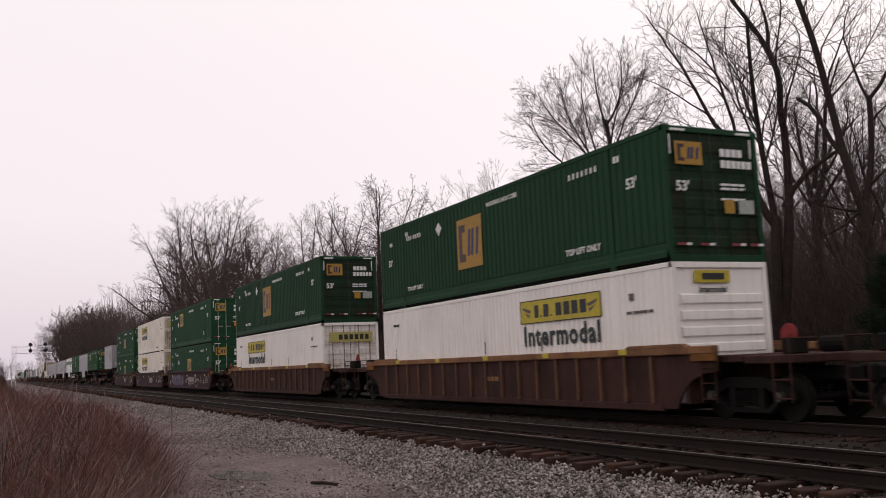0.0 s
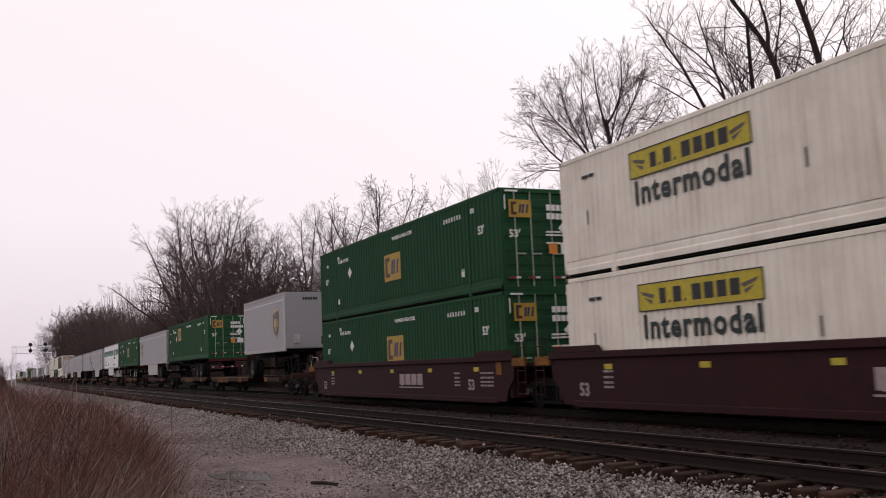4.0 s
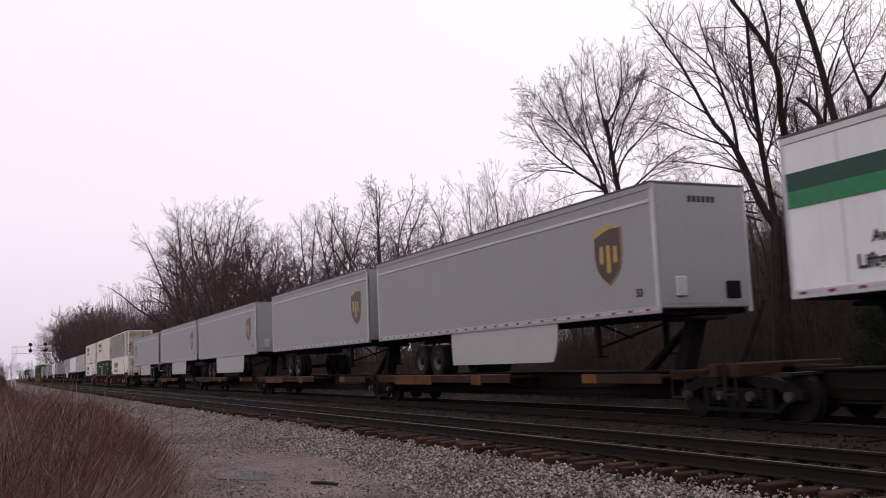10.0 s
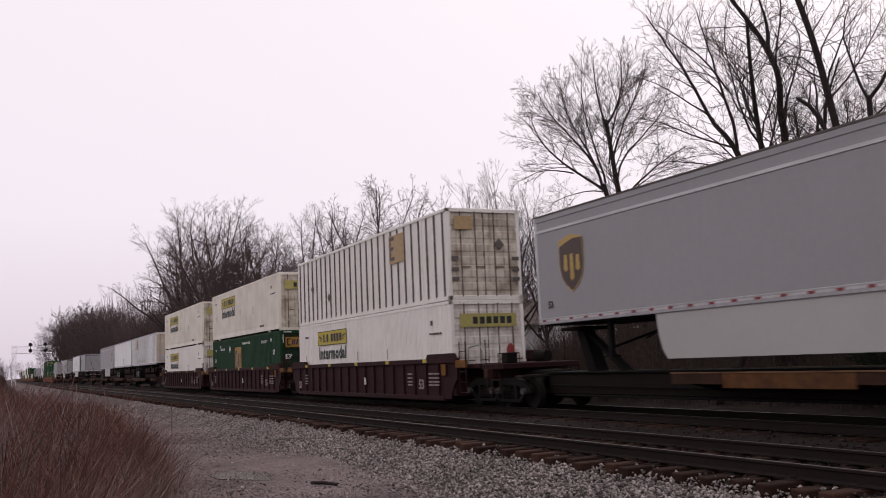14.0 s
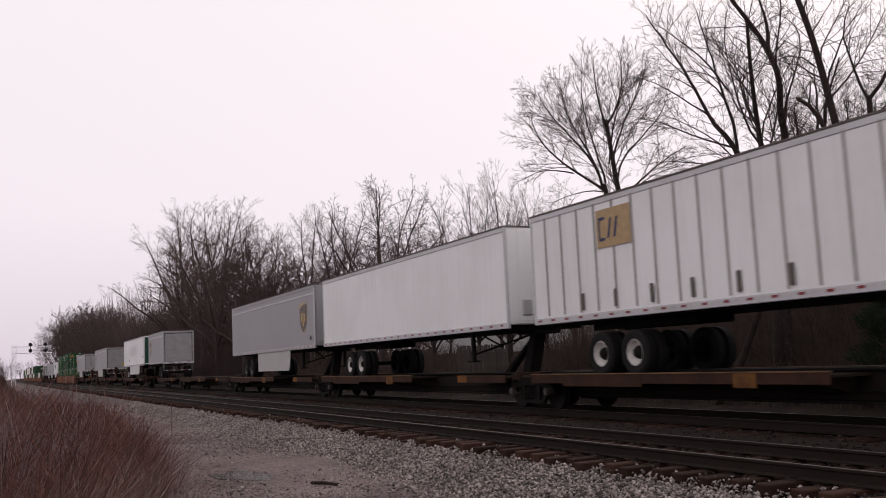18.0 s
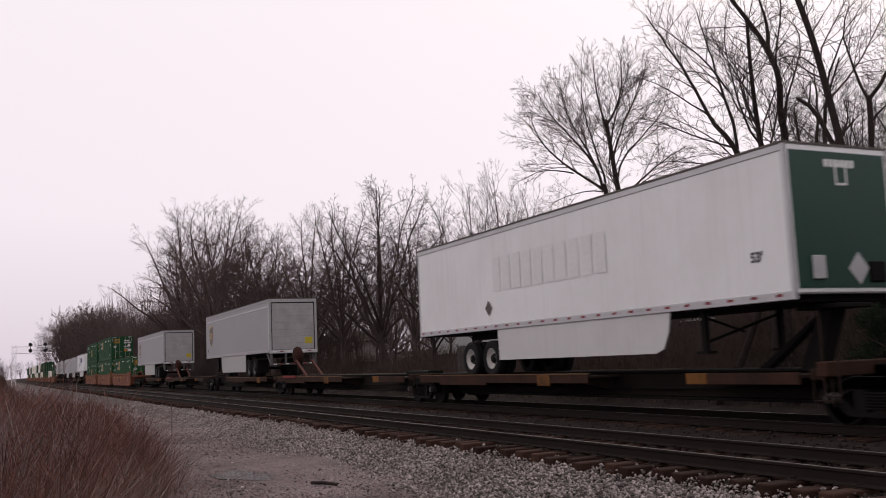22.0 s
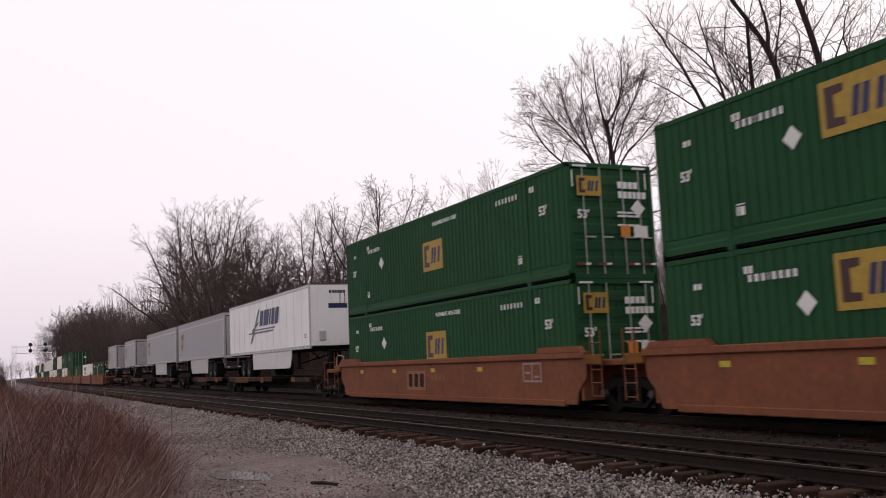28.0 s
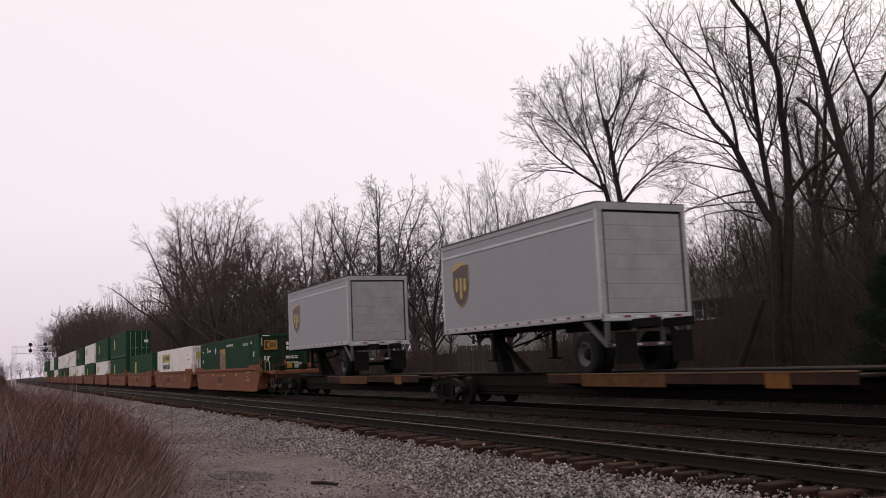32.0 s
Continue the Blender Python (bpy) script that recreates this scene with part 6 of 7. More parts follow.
limbed_tree(-18.39, 21.84, 19, [
    (0.10, -0.1, 5.3, 1, 0, 0, 0.23, 0.16), (0.05, 5.11, 6.6, -15, -8, -17, 0.145, 0.09), (0.14, 5.17, 3.1, 14, 7, -1, 0.11, 0.085), (0.51, 8.2, 2.5, 38, 25, 10, 0.07, 0),
    (0.48, 8.2, 2.9, -17, -9, 27, 0.05, 0), (-0.39, 6.81, 2.0, -38, -21, -58, 0.09, 0.06), (-1.1, 8.27, 0.7, 14, 8, 2, 0.03, 0.02), (0.29, 5.72, 1.6, 50, 52, 54, 0.05, 0)] + [
    (0.0, 5.04, 1.7, -78, -72, -66, 0.045, 0), (0.0, 5.04, 1.3, -133, -122, -112, 0.05, 0), (-0.84, 9.41, 2.0, -35, -95, -140, 0.025, 0), (-0.56, 8.74, 2.2, 11, 26, 41, 0.04, 0),
    (0.44, 7.49, 1.6, 43, 55, 67, 0.045, 0)], "tall slender bare tree with a leaning fork", gap=(0.21, 0.155, 0.13), thin=0.0046, fan=(0.5, 1.2), up=0.02, slim=0.86)
limbed_tree(-26.36, 28.34, 23, [
    (-0.05, 0.4, 6.6, 4, 4, 3, 0.27, 0.2), (0.3, 6.81, 3.8, -9, -5, 0, 0.1, 0), (0.37, 6.81, 5.7, 24, 7, 28, 0.11, 0), (0.26, 6.62, 2.5, -40, -23, -5, 0.07, 0),
    (0.39, 6.51, 3.2, 29, 33, 38, 0.08, 0), (0.35, 7.4, 4.7, 12, 3, -5, 0.09, 0), (0.63, 7.76, 3.5, 40, 22, 5, 0.06, 0), (0.15, 8.01, 3.1, -24, -17, -9, 0.05, 0), (0.92, 8.51, 2.5, 27, 45, 63, 0.05, 0)],
    "dark bare tree with a dense twiggy crown", gap=(0.21, 0.15, 0.125), thin=0.0058, fan=(0.5, 1.2), up=0.02, drift=0.6)
# lighter trees in the thicket behind them
THIN = [winter_tree(30 + k, 13, 0.14, 3.6, 6, (4, 46), (0.34, 0.23, 0.19), 0.0070, M_BARK, M_TWIG, up=0.02, fan=(0.45, 1.1)) for k in range(4)]
SHOOT = [winter_tree(50 + k, 11, 0.125, 2.4, 7, (4, 52), (0.34, 0.22, 0.19), 0.0070, M_BARK, M_TWIG, up=0.04, fan=(0.4, 0.95), crown=0.58, bow=(0.95, 0.85, 0.75)) for k in range(3)]


def plant(meshes, x, y, s, a, label, group):
    ob = thing("tree", label, "tree", group)
    ob.matrix_basis = pose(x, y, ground_z(x, y) - 0.05, 0, 0, a) @ Matrix.Scale(s, 4)
    part("trunk", meshes[0], None, ob)
    part("crown", meshes[1], None, ob)


rng_f = random.Random(4)
for i, (x, y, s) in enumerate([(-29, 33, 0.95), (-25.5, 31, 0.85), (-20, 30, 1.0), (-15.5, 26, 0.95), (-33, 38, 0.9), (-24, 36, 1.0), (-17, 33, 1.0), (-36, 35, 0.74), (-46, 37, 0.62), (-38, 44, 0.84), (-41, 37, 0.70), (-33, 33.5, 0.70), (-31, 36, 0.78), (-35.5, 39, 0.8), (-21, 27, 0.8)]):
    plant(THIN[i % 4], x, y, s, rng_f.uniform(0, 360), "slender bare tree in the thicket beyond the tracks", "thicket trees")
for i, (x, y, s) in enumerate([(-50.6, 26.3, 1.08), (-47.2, 26.5, 1.06), (-49.7, 30.6, 1.06), (-52.3, 34.4, 0.92), (-60, 27.6, 1.05), (-55, 31, 1.04)]):
    plant(SHOOT[i % 3], x, y, s, rng_f.uniform(0, 360), "many-stemmed bare tree with upright shoots", "upright bare trees")

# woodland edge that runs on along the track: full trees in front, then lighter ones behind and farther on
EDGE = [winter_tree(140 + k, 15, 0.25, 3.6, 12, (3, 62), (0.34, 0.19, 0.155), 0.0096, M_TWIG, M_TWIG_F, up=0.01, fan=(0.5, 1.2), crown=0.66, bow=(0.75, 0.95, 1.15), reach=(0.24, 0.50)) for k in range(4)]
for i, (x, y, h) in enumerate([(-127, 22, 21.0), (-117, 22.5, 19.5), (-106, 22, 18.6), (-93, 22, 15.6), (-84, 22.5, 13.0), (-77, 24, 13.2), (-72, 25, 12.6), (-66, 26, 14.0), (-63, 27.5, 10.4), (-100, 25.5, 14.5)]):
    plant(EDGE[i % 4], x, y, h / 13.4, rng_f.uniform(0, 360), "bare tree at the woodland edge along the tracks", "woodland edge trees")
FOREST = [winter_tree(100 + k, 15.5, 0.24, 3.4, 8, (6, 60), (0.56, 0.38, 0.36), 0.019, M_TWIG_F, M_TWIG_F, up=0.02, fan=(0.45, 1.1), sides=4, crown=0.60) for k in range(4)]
for k in range(84):
    x = -84 - 400 * (k / 84) ** 1.25 + rng_f.uniform(-3, 3)
    y = 24.0 + rng_f.choice([0, 3.0, 6.0]) + rng_f.uniform(-1.2, 1.2) + max(0.0, 5 - (-84 - x) * 0.1)
    tall = float(np.interp(-x, [84, 105, 135, 170, 220, 300, 380, 480], [9.0, 10.5, 12.5, 13.5, 15.0, 22.0, 27.0, 28.0]))
    plant(FOREST[rng_f.randrange(4)], x, y, tall / 15.5 * rng_f.uniform(0.84, 1.06), rng_f.uniform(0, 360), "bare tree in the woodland along the tracks", "woodland trees")
for k in range(34):        # fuller woods behind the edge
    x = -64 - 3.8 * k + rng_f.uniform(-2, 2)
    plant(FOREST[rng_f.randrange(4)], x, rng_f.uniform(29, 40) - 0.06 * (k), float(np.interp(k, [0, 10, 33], [0.62, 0.72, 1.0])) * rng_f.uniform(0.8, 1.0), rng_f.uniform(0, 360), "bare tree in the woodland along the tracks", "woodland trees")
for k in range(40):        # woods behind the houses
    x = -150 + 4.0 * k + rng_f.uniform(-2, 2)
    plant(FOREST[rng_f.randrange(4)], x, rng_f.uniform(60, 82), rng_f.uniform(0.66, 0.86), rng_f.uniform(0, 360), "bare tree in the woods behind the houses", "woodland trees")
for x, y, sc in ((-80.4, 52.2, 0.56), (-78.9, 55.3, 0.56), (-76.6, 60.0, 0.58), (-74.6, 64.2, 0.54), (-72.9, 67.9, 0.55), (-70, 58, 0.62), (-64, 62, 0.66), (-61, 57, 0.6), (-66, 66, 0.7), (-57, 60, 0.62), (-73, 56, 0.6), (-60, 68, 0.72), (-54, 64, 0.64), (-50, 60, 0.6), (-68, 72, 0.74), (-46, 62, 0.62), (-77, 62, 0.66), (-47.9, 39.5, 0.36), (-52.0, 41.0, 0.4)):
    plant(FOREST[rng_f.randrange(4)], x, y, sc, rng_f.uniform(0, 360), "bare tree in the woods behind the houses", "woodland trees")
for k in range(9):         # trees on the near side, far down the line
    plant(FOREST[rng_f.randrange(4)], -330 - k * 24, rng_f.uniform(-7, 0.5), 0.55, rng_f.uniform(0, 360), "bare tree far down the line", "woodland trees")


def thicket(name, count, x0, x1, y0, y1, h0, h1, r, label, seed, pw=1.0, bark=None, sway=0.28):
    """Tangled bare brush: bent stems with side twigs, all in one mesh."""
    g = np.random.default_rng(seed)
    x = x0 + (x1 - x0) * g.random(count) ** pw
    y = g.uniform(y0, y1, count)
    z = np.interp(y, [17.5, 24.0, 38.0, 48.0, 120.0], [-0.62, 0.35, 1.3, 2.1, 5.0]) - 0.05
    h = g.uniform(h0, h1, count) * (0.75 + 0.35 * np.sin(x * 0.35 + y * 0.6))
    p0 = np.stack([x, y, z], -1)
    lean = g.normal(0, sway, (count, 3)) * h[:, None]
    lean[:, 2] = 0
    p1 = p0 + lean * 0.35 + np.stack([0 * h, 0 * h, 0.55 * h], -1)
    p2 = p0 + lean + np.stack([0 * h, 0 * h, h], -1)
    rows = [np.column_stack([p0, p1, np.full(count, r), np.full(count, r * 0.7)]), np.column_stack([p1, p2, np.full(count, r * 0.7), np.full(count, r * 0.25)])]
    for t in (0.35, 0.6, 0.8):
        q = p0 + (p2 - p0) * t
        tip = q + g.normal(0, sway * 0.8, (count, 3)) * h[:, None] + np.stack([0 * h, 0 * h, min(0.22, sway) * h], -1)
        rows.append(np.column_stack([q, tip, np.full(count, r * 0.5), np.full(count, r * 0.2)]))
    me = tubes(name, np.concatenate(rows), bark or M_BRUSH, 3)
    return tagged(new(name, me), label, "brush", kind="stuff")


thicket("brush", 4600, 8, -32, 19.4, 24.5, 1.2, 2.7, 0.015, "tangled brown brush along the far track", 21)
thicket("brush", 3400, -32, -95, 19.4, 24.5, 0.7, 1.7, 0.017, "low tangled brush along the far track", 20)
thicket("brush", 4200, 8, -36, 22, 34, 2.0, 4.4, 0.020, "dark bare thicket under the trees", 22)
thicket("brush", 2400, -34, -95, 22, 38, 0.8, 1.9, 0.02, "low dark brush under the trees", 28)
thicket("brush", 2900, 4, -40, 24, 42, 3.0, 8.0, 0.011, "tall slender saplings in the thicket", 29, 1.0, M_TWIG)
thicket("brush", 2400, 6, -62, 54, 62, 6.0, 12.0, 0.028, "tall brown saplings behind the houses", 19, 1.0, M_TWIG, 0.16)
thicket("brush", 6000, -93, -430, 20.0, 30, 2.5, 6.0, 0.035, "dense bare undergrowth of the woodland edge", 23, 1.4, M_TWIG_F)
thicket("brush", 2300, -84, -150, 22.5, 32, 3.5, 8.5, 0.026, "dense dark undergrowth of the woodland edge", 30)
thicket("brush", 2800, 10, -170, 56, 84, 4.5, 10.0, 0.045, "grey bare undergrowth behind the houses", 24, 1.0, M_TWIG_F)
for k in range(16):        # where the line bends out of sight
    plant(FOREST[rng_f.randrange(4)], rng_f.uniform(-960, -820), -40 + k * 7 + rng_f.uniform(-2, 2), 1.1, rng_f.uniform(0, 360), "bare tree far down the line", "woodland trees")
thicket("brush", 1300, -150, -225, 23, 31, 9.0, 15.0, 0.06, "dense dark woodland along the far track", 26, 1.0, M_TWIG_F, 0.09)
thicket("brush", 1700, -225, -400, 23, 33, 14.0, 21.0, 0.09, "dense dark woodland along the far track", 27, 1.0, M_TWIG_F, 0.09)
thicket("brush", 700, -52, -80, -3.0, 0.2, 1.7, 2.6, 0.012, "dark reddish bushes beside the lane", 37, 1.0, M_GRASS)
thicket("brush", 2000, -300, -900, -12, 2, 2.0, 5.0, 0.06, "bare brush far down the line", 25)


def blades(name, count, place, h0, h1, width, material, label, seed, lean=0.25):
    """Dry grass: bent tapering blades in one mesh."""
    g = np.random.default_rng(seed)
    p = place(g, count)
    p, away = p if isinstance(p, tuple) else (p, 0.0)
    h = g.uniform(h0, h1, count) * (0.78 + 0.30 * np.sin(2.3 * p[:, 0] + 1.1 * p[:, 1]) * np.sin(1.3 * p[:, 0] - 2.1 * p[:, 1]))
    d = (g.normal(0, lean, (count, 2)) + 0.7 * away) * h[:, None]
    a = g.uniform(0, np.pi, count)
    w = np.stack([np.cos(a), np.sin(a), 0 * a], -1) * (width * g.uniform(0.6, 1.5, count))[:, None]
    m = p + np.column_stack([d * 0.35, h * 0.6])
    t = p + np.column_stack([d, h * g.uniform(0.85, 1.0, count)])
    v = np.stack([p - w, p + w, m - w * 0.8, m + w * 0.8, t], 1)
    n = count
    f4 = np.array([0, 1, 3, 2])[None] + 5 * np.arange(n)[:, None]
    f3 = np.array([2, 3, 4])[None] + 5 * np.arange(n)[:, None]
    idx = np.concatenate([f4.reshape(-1), f3.reshape(-1)])
    me = bpy.data.meshes.new(name)
    me.vertices.add(5 * n)
    me.vertices.foreach_set("co", v.reshape(-1))
    me.loops.add(len(idx))
    me.loops.foreach_set("vertex_index", idx.astype(np.int32))
    me.polygons.add(2 * n)
    me.polygons.foreach_set("loop_start", np.concatenate([np.arange(n) * 4, 4 * n + np.arange(n) * 3]).astype(np.int32))
    me.polygons.foreach_set("loop_total", np.concatenate([np.full(n, 4), np.full(n, 3)]).astype(np.int32))
    me.update()
    me.materials.append(material)
    return tagged(new(name, me), label, "dry grass", kind="stuff")


def tuft_place(x0, x1, edge, back, clump):
    def place(g, n):
        k = n // clump + 1
        cx = x0 + (x1 - x0) * g.random(k) ** 1.5
        top = edge(cx)
        cy = top - (top + back) * g.random(k) ** 1.2
        i = g.integers(0, k, n)
        x, y = cx[i] + g.normal(0, 0.22, n), cy[i] + g.normal(0, 0.22, n)
        z = -0.64 + np.clip((2.6 - y) * 0.10, 0, 0.40)
        return np.stack([x, y, z], -1), np.stack([x - cx[i], y - cy[i]], -1)
    return place


def brush_edge(x):
    return np.interp(-x, [6, 12, 15, 20, 28, 45], [0.4, 1.4, 2.1, 2.7, 3.2, 3.6])


def weeds(count, seed):
    """Branched reddish weed stalks that tower over the grass."""
    g = np.random.default_rng(seed)
    x = -7 - 30 * g.random(count) ** 1.4
    top = brush_edge(x) - 0.25
    y = top - (top + 5.0) * g.random(count) ** 1.1
    z = -0.64 + np.clip((2.6 - y) * 0.10, 0, 0.40)
    h = g.uniform(0.8, 1.5, count) * np.interp(y, [-4, 1.0, 3.0], [1.15, 1.0, 0.72])
    p0 = np.stack([x, y, z], -1)
    lean = g.normal(0, 0.28, (count, 3)) * h[:, None]
    lean[:, 2] = 0
    up = np.stack([0 * h, 0 * h, h], -1)
    rows = [np.column_stack([p0, p0 + lean * 0.4 + up * 0.55, np.full(count, 0.006), np.full(count, 0.004)]),
            np.column_stack([p0 + lean * 0.4 + up * 0.55, p0 + lean + up, np.full(count, 0.004), np.full(count, 0.0015)])]
    for t in np.linspace(0.4, 0.97, 9):
        q = p0 + lean * t * t + up * t
        tip = q + g.normal(0, 0.12, (count, 3)) * h[:, None] + up * 0.13
        rows.append(np.column_stack([q, tip, np.full(count, 0.0032), np.full(count, 0.001)]))
    return tagged(new("weeds", tubes("weeds", np.concatenate(rows), M_GRASS, 3)), "tangled reddish dry weeds beside the lane", "weeds", kind="stuff")


def short_place(g, n):
    x = -6 - 40 * g.random(n) ** 1.3
    return np.stack([x, brush_edge(x) + g.normal(0.15, 0.35, n), np.full(n, -0.63)], -1)


def stalks(count, seed):
    """Pale bare stalks with a few side twigs, nearest to the camera."""
    g = np.random.default_rng(seed)
    x = -7.5 - 10 * g.random(count) ** 1.3
    top = brush_edge(x) - 0.5
    y = top - (top + 2.5) * g.random(count)
    z = -0.64 + np.clip((2.6 - y) * 0.10, 0, 0.40)
    h = g.uniform(0.7, 1.5, count)
    p0 = np.stack([x, y, z], -1)
    lean = g.normal(0, 0.30, (count, 3)) * h[:, None]
    lean[:, 2] = 0
    up = np.stack([0 * h, 0 * h, h], -1)
    rows = [np.column_stack([p0, p0 + lean * 0.4 + up * 0.55, np.full(count, 0.007), np.full(count, 0.005)]),
            np.column_stack([p0 + lean * 0.4 + up * 0.55, p0 + lean + up, np.full(count, 0.005), np.full(count, 0.002)])]
    for t in (0.5, 0.7, 0.85):
        q = p0 + lean * t * t + up * t
        rows.append(np.column_stack([q, q + g.normal(0, 0.12, (count, 3)) * h[:, None] + up * 0.2, np.full(count, 0.004), np.full(count, 0.0015)]))
    return tagged(new("dry_stalks", tubes("dry_stalks", np.concatenate(rows), M_STALK, 3)), "pale grey bare stalks standing in the dry grass", "dry stalks", kind="stuff")


stalks(1100, 36)
weeds(4600, 35)
blades("dry_grass", 44000, tuft_place(-6.5, -46, brush_edge, 5.0, 210), 0.45, 1.25, 0.0045, M_GRASS, "reddish dry grass and weeds beside the lane", 31, 0.55)
blades("dry_grass", 15000, tuft_place(-7, -22, brush_edge, 2.5, 60), 0.5, 1.25, 0.0055, M_GRASS_P, "pale straw stalks among the dry grass", 32, 0.40)
blades("dry_grass", 5000, short_place, 0.05, 0.28, 0.004, M_GRASS_P, "short dry grass along the edge of the lane", 33, 0.5)

# ---- houses, pole, lamp, signal bridge and small things ----
M_SIDING = surface("white clapboard", (0.55, 0.54, 0.54), (0.42, 0.40, 0.39), 0.7)
M_SIDING_D = surface("dark brown siding", (0.034, 0.025, 0.021), (0.02, 0.016, 0.014), 0.8)
M_SHINGLE = surface("grey roof shingles", (0.050, 0.037, 0.032), (0.03, 0.023, 0.020), 0.9)
M_SHED = surface("weathered pale boards", (0.27, 0.23, 0.215), (0.16, 0.13, 0.12), 0.8, streak=0.4)
M_SHINGLE_T = surface("tan roof shingles", (0.17, 0.135, 0.125), (0.12, 0.095, 0.09), 0.9)
M_GLASS = principled("dark window glass", (0.02, 0.022, 0.025), 0.08)[0]
M_POLE = surface("weathered pole wood", (0.10, 0.08, 0.07), (0.06, 0.05, 0.045), 0.9, stain=2.0)


def house(name, label, x0, x1, y0, y1, base, eaves, ridge, wall, roof, windows=(), along="x", chimney=None):
    """A gabled house with thick walls, eaves, windows with frames and sills."""
    ob = thing(name, label, "house", at=((x0 + x1) / 2, (y0 + y1) / 2, base))
    w, d, h = (x1 - x0) / 2, (y1 - y0) / 2, eaves - base
    part("wall", Solid().box(-w, w, -d, d, -0.6, h), wall, ob)
    r = ridge - base
    o = 0.45
    if along == "x":
        rf = Solid().prism([(-d - o, h - 0.12), (0, r), (d + o, h - 0.12), (d + o, h + 0.06), (0, r + 0.2), (-d - o, h + 0.06)], -w - o, w + o, "x")
        part("gable", Solid().prism([(-d, h), (d, h), (0, r - 0.02)], -w, -w + 0.2, "x"), wall, ob)
        part("gable", Solid().prism([(-d, h), (d, h), (0, r - 0.02)], w - 0.2, w, "x"), wall, ob)
    else:
        rf = Solid().prism([(-w - o, h - 0.12), (0, r), (w + o, h - 0.12), (w + o, h + 0.06), (0, r + 0.2), (-w - o, h + 0.06)], -d - o, d + o, "y")
        part("gable", Solid().prism([(-w, h), (w, h), (0, r - 0.02)], -d, -d + 0.2, "y"), wall, ob)
    part("roof", rf, roof, ob)
    if chimney:
        cx = chimney
        part("chimney", Solid().box(cx - 0.35, cx + 0.35, -0.35, 0.35, r - 0.5, r + 0.9, 0.03), M_SHINGLE, ob)
    for wx, wz, ww, wh in windows:
        fr = part("window", Solid().box(wx, wx + ww, -d - 0.06, -d - 0.01, wz, wz + 0.08).box(wx, wx + ww, -d - 0.06, -d - 0.01, wz + wh - 0.08, wz + wh).box(wx, wx + 0.08, -d - 0.06, -d - 0.01, wz + 0.08, wz + wh - 0.08)
                  .box(wx + ww - 0.08, wx + ww, -d - 0.06, -d - 0.01, wz + 0.08, wz + wh - 0.08).box(wx + 0.08, wx + ww - 0.08, -d - 0.05, -d - 0.015, wz + wh / 2 - 0.03, wz + wh / 2 + 0.03), M_MARK_W, ob, "white window frame")
        part("pane", Solid().box(wx + 0.08, wx + ww - 0.08, -d - 0.03, -d - 0.02, wz + 0.08, wz + wh - 0.08), M_GLASS, fr)
        part("sill", Solid().box(wx - 0.06, wx + ww + 0.06, -d - 0.14, -d - 0.01, wz - 0.08, wz), M_MARK_W, fr)
    return ob


house("house", "dark house with white-framed windows among bare trees", -61.0, -47.5, 44.0, 53.0, 1.9, 4.7, 5.7, M_SIDING_D, M_SHINGLE,
      [(1.2 + k * 1.35, 1.55, 0.95, 1.25) for k in range(3)] + [(-4.6, 1.4, 0.95, 1.25)], chimney=3.0)
house("house", "pale house with a tan shingled roof", -81.6, -73.5, 46.0, 54.0, 2.0, 4.4, 7.4, M_SIDING, M_SHINGLE_T, [(-2.4, 1.0, 0.9, 1.1), (1.2, 1.0, 0.9, 1.1)])
house("house", "white gabled house behind bare trees", -104.0, -88.0, 48.0, 57.0, 2.0, 4.6, 7.6, M_SIDING, M_SHINGLE, [(2.0, 1.0, 0.9, 1.1)], along="y")
house("garage", "small pale garage with a low gabled roof", -126.5, -111.0, 40.0, 43.2, 1.5, 4.2, 5.6, M_SHED, M_SHINGLE, [(-3.5, 0.9, 0.9, 1.0), (2.0, 0.9, 0.9, 1.0)], along="y")

pole = thing("utility_pole", "weathered wooden utility pole among trees", "utility pole", at=(-42.0, 30.0, ground_z(-42, 30)))
part("shaft", Solid().cyl((0, 0, -0.3), (0, 0, 8.4), 0.15, 10, 0.11), M_POLE, pole)
part("bracket", Solid().box(-0.5, 0.02, -0.05, 0.05, 5.6, 5.72), M_POLE, pole)

fence = thing("board_fence", "weathered grey board fence at the foot of the trees", "fence", at=(-43.7, 21.5, ground_z(-43.7, 21.5) + 0.05))
M_FENCE = surface("weathered grey boards", (0.075, 0.063, 0.058), (0.04, 0.034, 0.031), 0.9, streak=0.5, spread=0.2)
board = Solid().box(-0.055, 0.055, -0.011, 0.011, -0.1, 2.05, 0.004).mesh("board", M_FENCE)
way = Vector((1.75, 1.85, 0))
turn_f = math.degrees(math.atan2(way.y, way.x))
rng_b = random.Random(9)
for k in range(21):
    p = way * (k / 20)
    part("board", board, None, fence, at=pose(p.x, p.y, rng_b.uniform(-0.03, 0.03), rng_b.uniform(-0.8, 0.8), rng_b.uniform(-0.8, 0.8), turn_f))
for z in (0.45, 1.7):
    part("fence_rail", Solid().box(0, way.length, 0.014, 0.05, z, z + 0.09), M_FENCE, fence, at=pose(0, 0, 0, 0, 0, turn_f))
for k in (0.0, 0.5, 1.0):
    p = way * k
    part("fence_post", Solid().box(-0.05, 0.05, 0.052, 0.15, -0.4, 2.0, 0.01), M_FENCE, fence, at=pose(p.x, p.y, 0, 0, 0, turn_f))

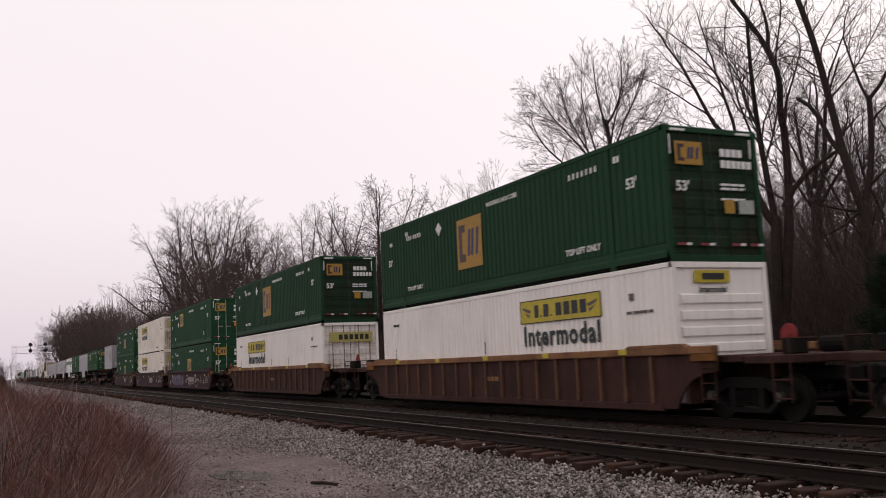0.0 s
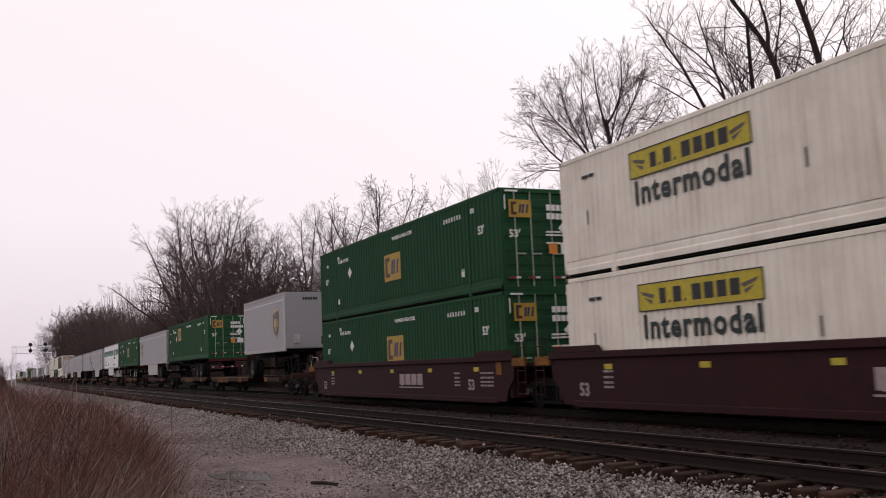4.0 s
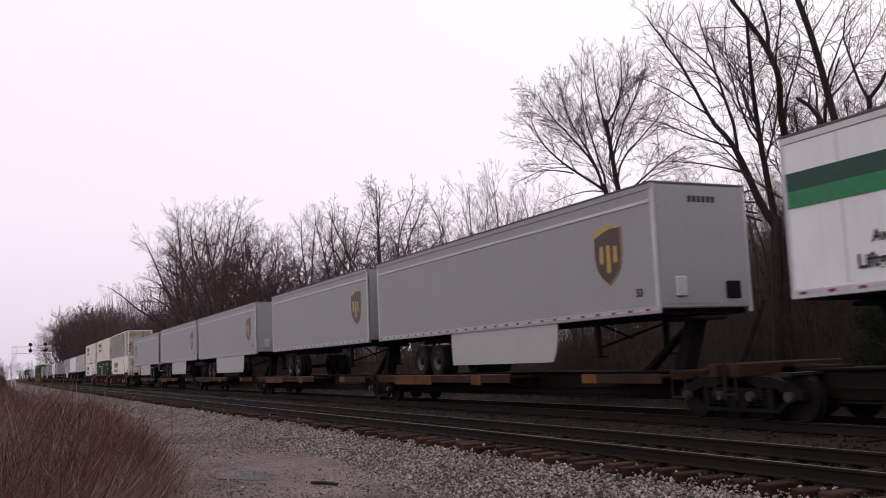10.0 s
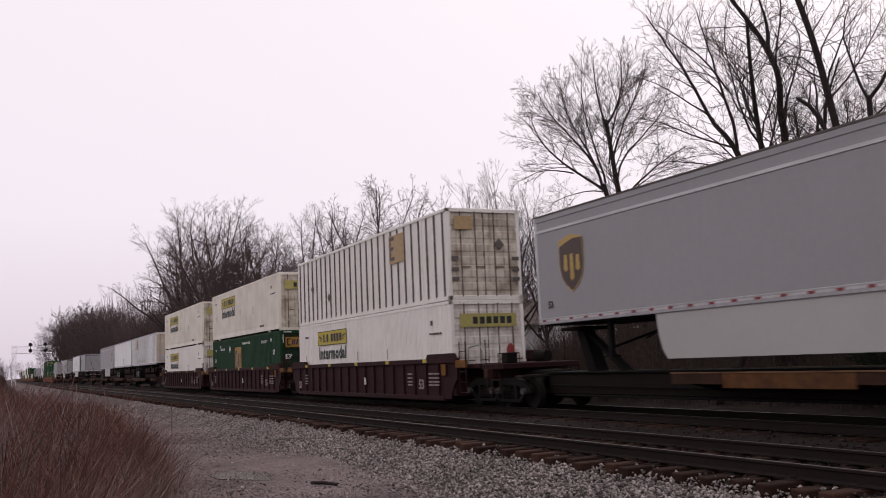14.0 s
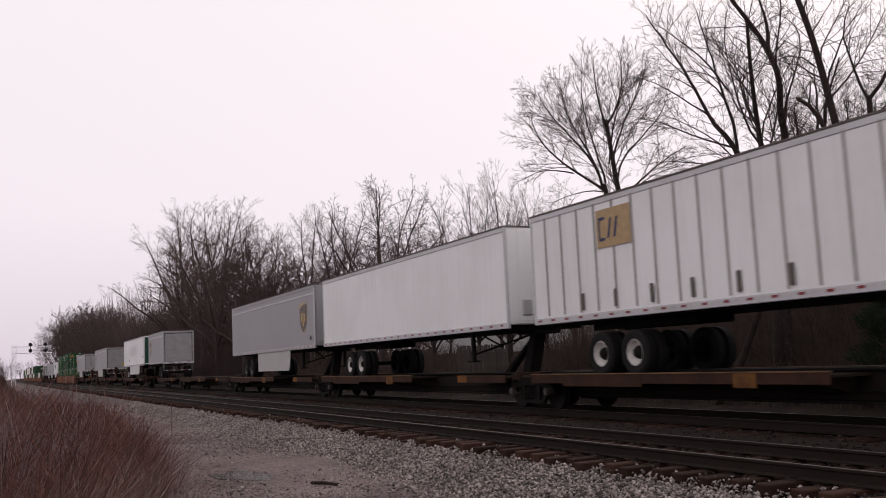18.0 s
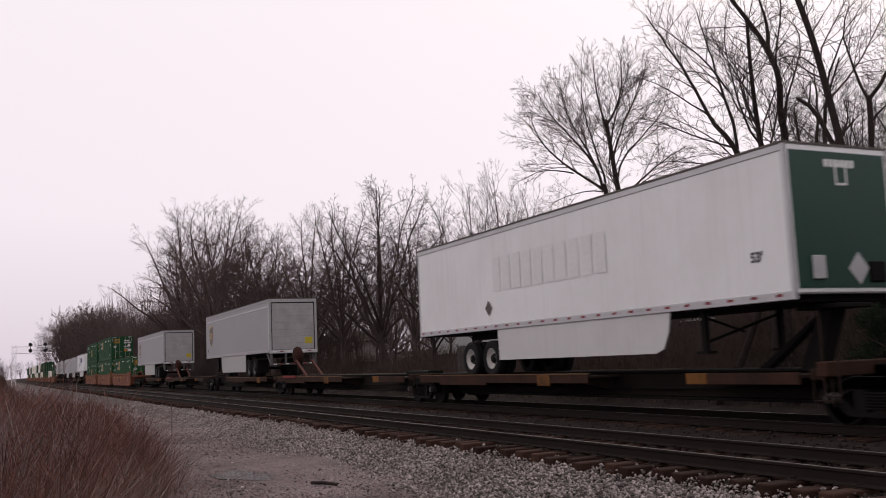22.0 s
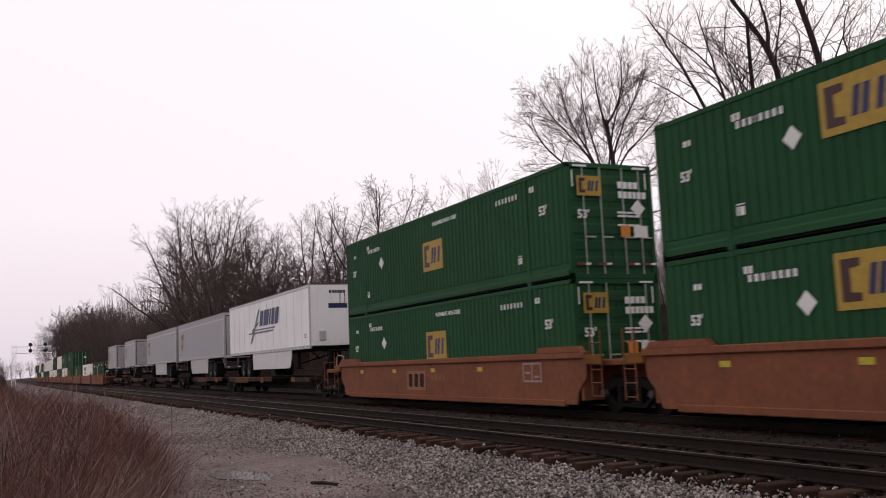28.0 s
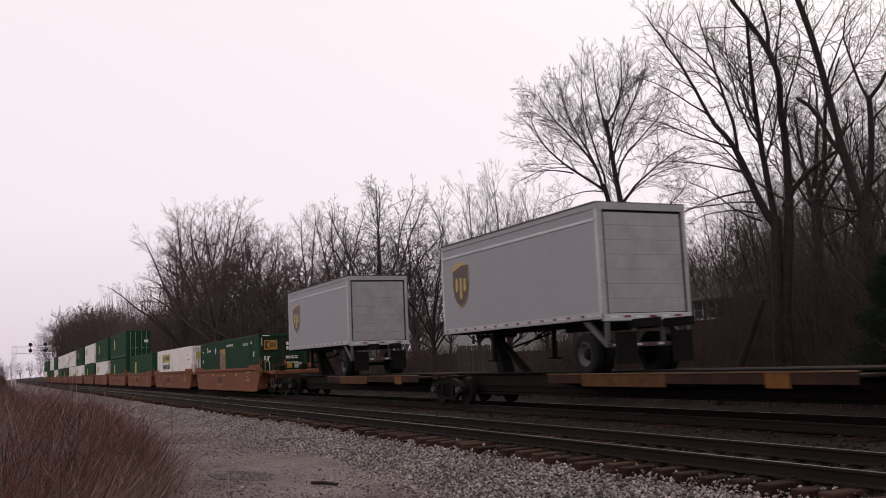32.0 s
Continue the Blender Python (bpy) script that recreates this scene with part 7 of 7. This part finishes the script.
lamp = thing("street_lamp", "slim grey street lamp with a curved arm", "street lamp", at=(-113.2, 34.0, ground_z(-113, 34)))
part("shaft", Solid().cyl((0, 0, -0.3), (0, 0, 7.8), 0.09, 8, 0.06), M_STEEL_P, lamp)
part("arm", Solid().tube([(0, 0, 7.7), (0.8, 0, 8.05), (2.0, 0, 8.1)], 0.04, 6), M_STEEL_P, lamp)
part("head", Solid().box(1.9, 2.7, -0.15, 0.15, 8.0, 8.16, 0.04), M_STEEL_P, lamp)

sig = thing("signal_bridge", "grey steel cantilever signal bridge over both tracks", "signal", at=(-325, 0, 0))
for dy in (3.3, 4.5):
    for dx in (-0.6, 0.6):
        part("mast_leg", Solid().box(dx - 0.06, dx + 0.06, dy - 0.06, dy + 0.06, -0.7, 11.8), M_STEEL_P, sig)
for k in range(9):
    z = 0.2 + k * 1.3
    part("mast_lacing", Solid().tube([(-0.6, 3.3, z), (-0.6, 4.5, z + 1.3)], 0.05, 5).tube([(0.6, 4.5, z), (0.6, 3.3, z + 1.3)], 0.05, 5), M_STEEL_P, sig)
for z in (9.3, 11.4):
    for dx in (-0.6, 0.6):
        part("beam_chord", Solid().box(dx - 0.05, dx + 0.05, 3.3, 14.8, z - 0.06, z + 0.06), M_STEEL_P, sig)
for k in range(8):
    y = 4.6 + k * 1.28
    part("beam_lacing", Solid().tube([(-0.6, y, 9.3), (-0.6, y + 0.64, 11.4), (-0.6, y + 1.28, 9.3)], 0.035, 5), M_STEEL_P, sig)
part("walkway", Solid().box(-0.6, 0.6, 4.5, 14.8, 9.36, 9.42), M_STEEL_P, sig)
for y in (8.6, 12.95):
    for z in (10.1, 12.0):
        hd = part("signal_head", Solid().cyl((0.9, y, z), (1.05, y, z), 0.58, 20), M_SIGNAL, sig, "round black signal head")
        part("hood", Solid().cyl((1.05, y, z), (1.5, y, z), 0.2, 10), M_SIGNAL, hd)
    part("head_post", Solid().box(0.7, 0.85, y - 0.08, y + 0.08, 9.3, 12.6), M_SIGNAL, sig)

stake = thing("marker_stake", "thin dark stake standing beside the lane", "stake", at=(-30.9, 4.95, ground_z(-30.9, 4.95)))
part("shaft", Solid().box(-0.011, 0.011, -0.011, 0.011, -0.1, 1.0, 0.004), M_POLE, stake)

PUDDLE = [(math.cos(a) * (0.95 + 0.22 * math.sin(3 * a + 1) + 0.10 * math.sin(7 * a)), math.sin(a) * (0.46 + 0.08 * math.sin(2 * a) + 0.05 * math.sin(5 * a + 2))) for a in [2 * math.pi * k / 36 for k in range(36)]]
M_WATER = principled("muddy water", (0.055, 0.046, 0.044), 0.16, 0.0, 0.5)[0]
puddle = tagged(new("puddle", Solid().prism(PUDDLE, -0.03, 0.0, "z").mesh("puddle", M_WATER)), "shallow muddy puddle lying on the lane", "puddle")
puddle.matrix_basis = pose(-17.9, 4.12, ground_z(-17.9, 4.12) + 0.012, 0, 0, 8)
stick = thing("stick", "short dark stick lying on the lane", "stick", at=(-15.4, 4.94, ground_z(-15.4, 4.94)))
part("wood", Solid().tube([(-0.28, -0.12, 0.03), (0.0, 0.0, 0.045), (0.3, 0.16, 0.03)], 0.028, 7), M_BARK, stick)

log = thing("broken_log", "thick broken log leaning in the brush", "log", at=(-21.9, 19.9, ground_z(-21.9, 19.9)))
part("wood", Solid().cyl((-0.55, -0.4, -0.3), (0.10, 0.3, 1.2), 0.13, 9, 0.12).cyl((0.10, 0.3, 1.2), (0.75, 0.75, 3.05), 0.12, 9, 0.085), M_BARK, log)

# dark evergreen shrub at the foot of the trees
cedar = thing("evergreen_shrub", "dense dark evergreen shrub beside the trees", "shrub", at=(-16.4, 20.6, ground_z(-16.4, 20.6)))
g = np.random.default_rng(77)
rows = []
for k in range(5200):
    z = 3.6 * g.random() ** 0.8
    rad = (1.5 - z * 0.30) * (0.55 + 0.45 * g.random()) * (1 + 0.2 * math.sin(z * 7))
    a = g.random() * 6.283
    p = np.array([rad * math.cos(a), rad * math.sin(a), z + 0.1])
    q = p + np.array([math.cos(a) * 0.12, math.sin(a) * 0.12, 0.06]) + g.normal(0, 0.06, 3)
    rows.append((*p, *q, 0.022, 0.004))
part("foliage", tubes("foliage", rows, surface("dark evergreen", (0.018, 0.028, 0.016), (0.01, 0.016, 0.01), 0.9, bump=0), 3), None, cedar)
part("trunk", Solid().cyl((0, 0, -0.1), (0, 0, 3.0), 0.09, 7, 0.03), M_BARK, cedar)



def motions():
    times = [0, 4, 8, 12, 16, 20, 24, 28, 32]
    for ob, x, z in ROLLING:
        walk(ob, [(t, pose(x + rolled(t), TRAIN_Y, z)) for t in times])


motions()
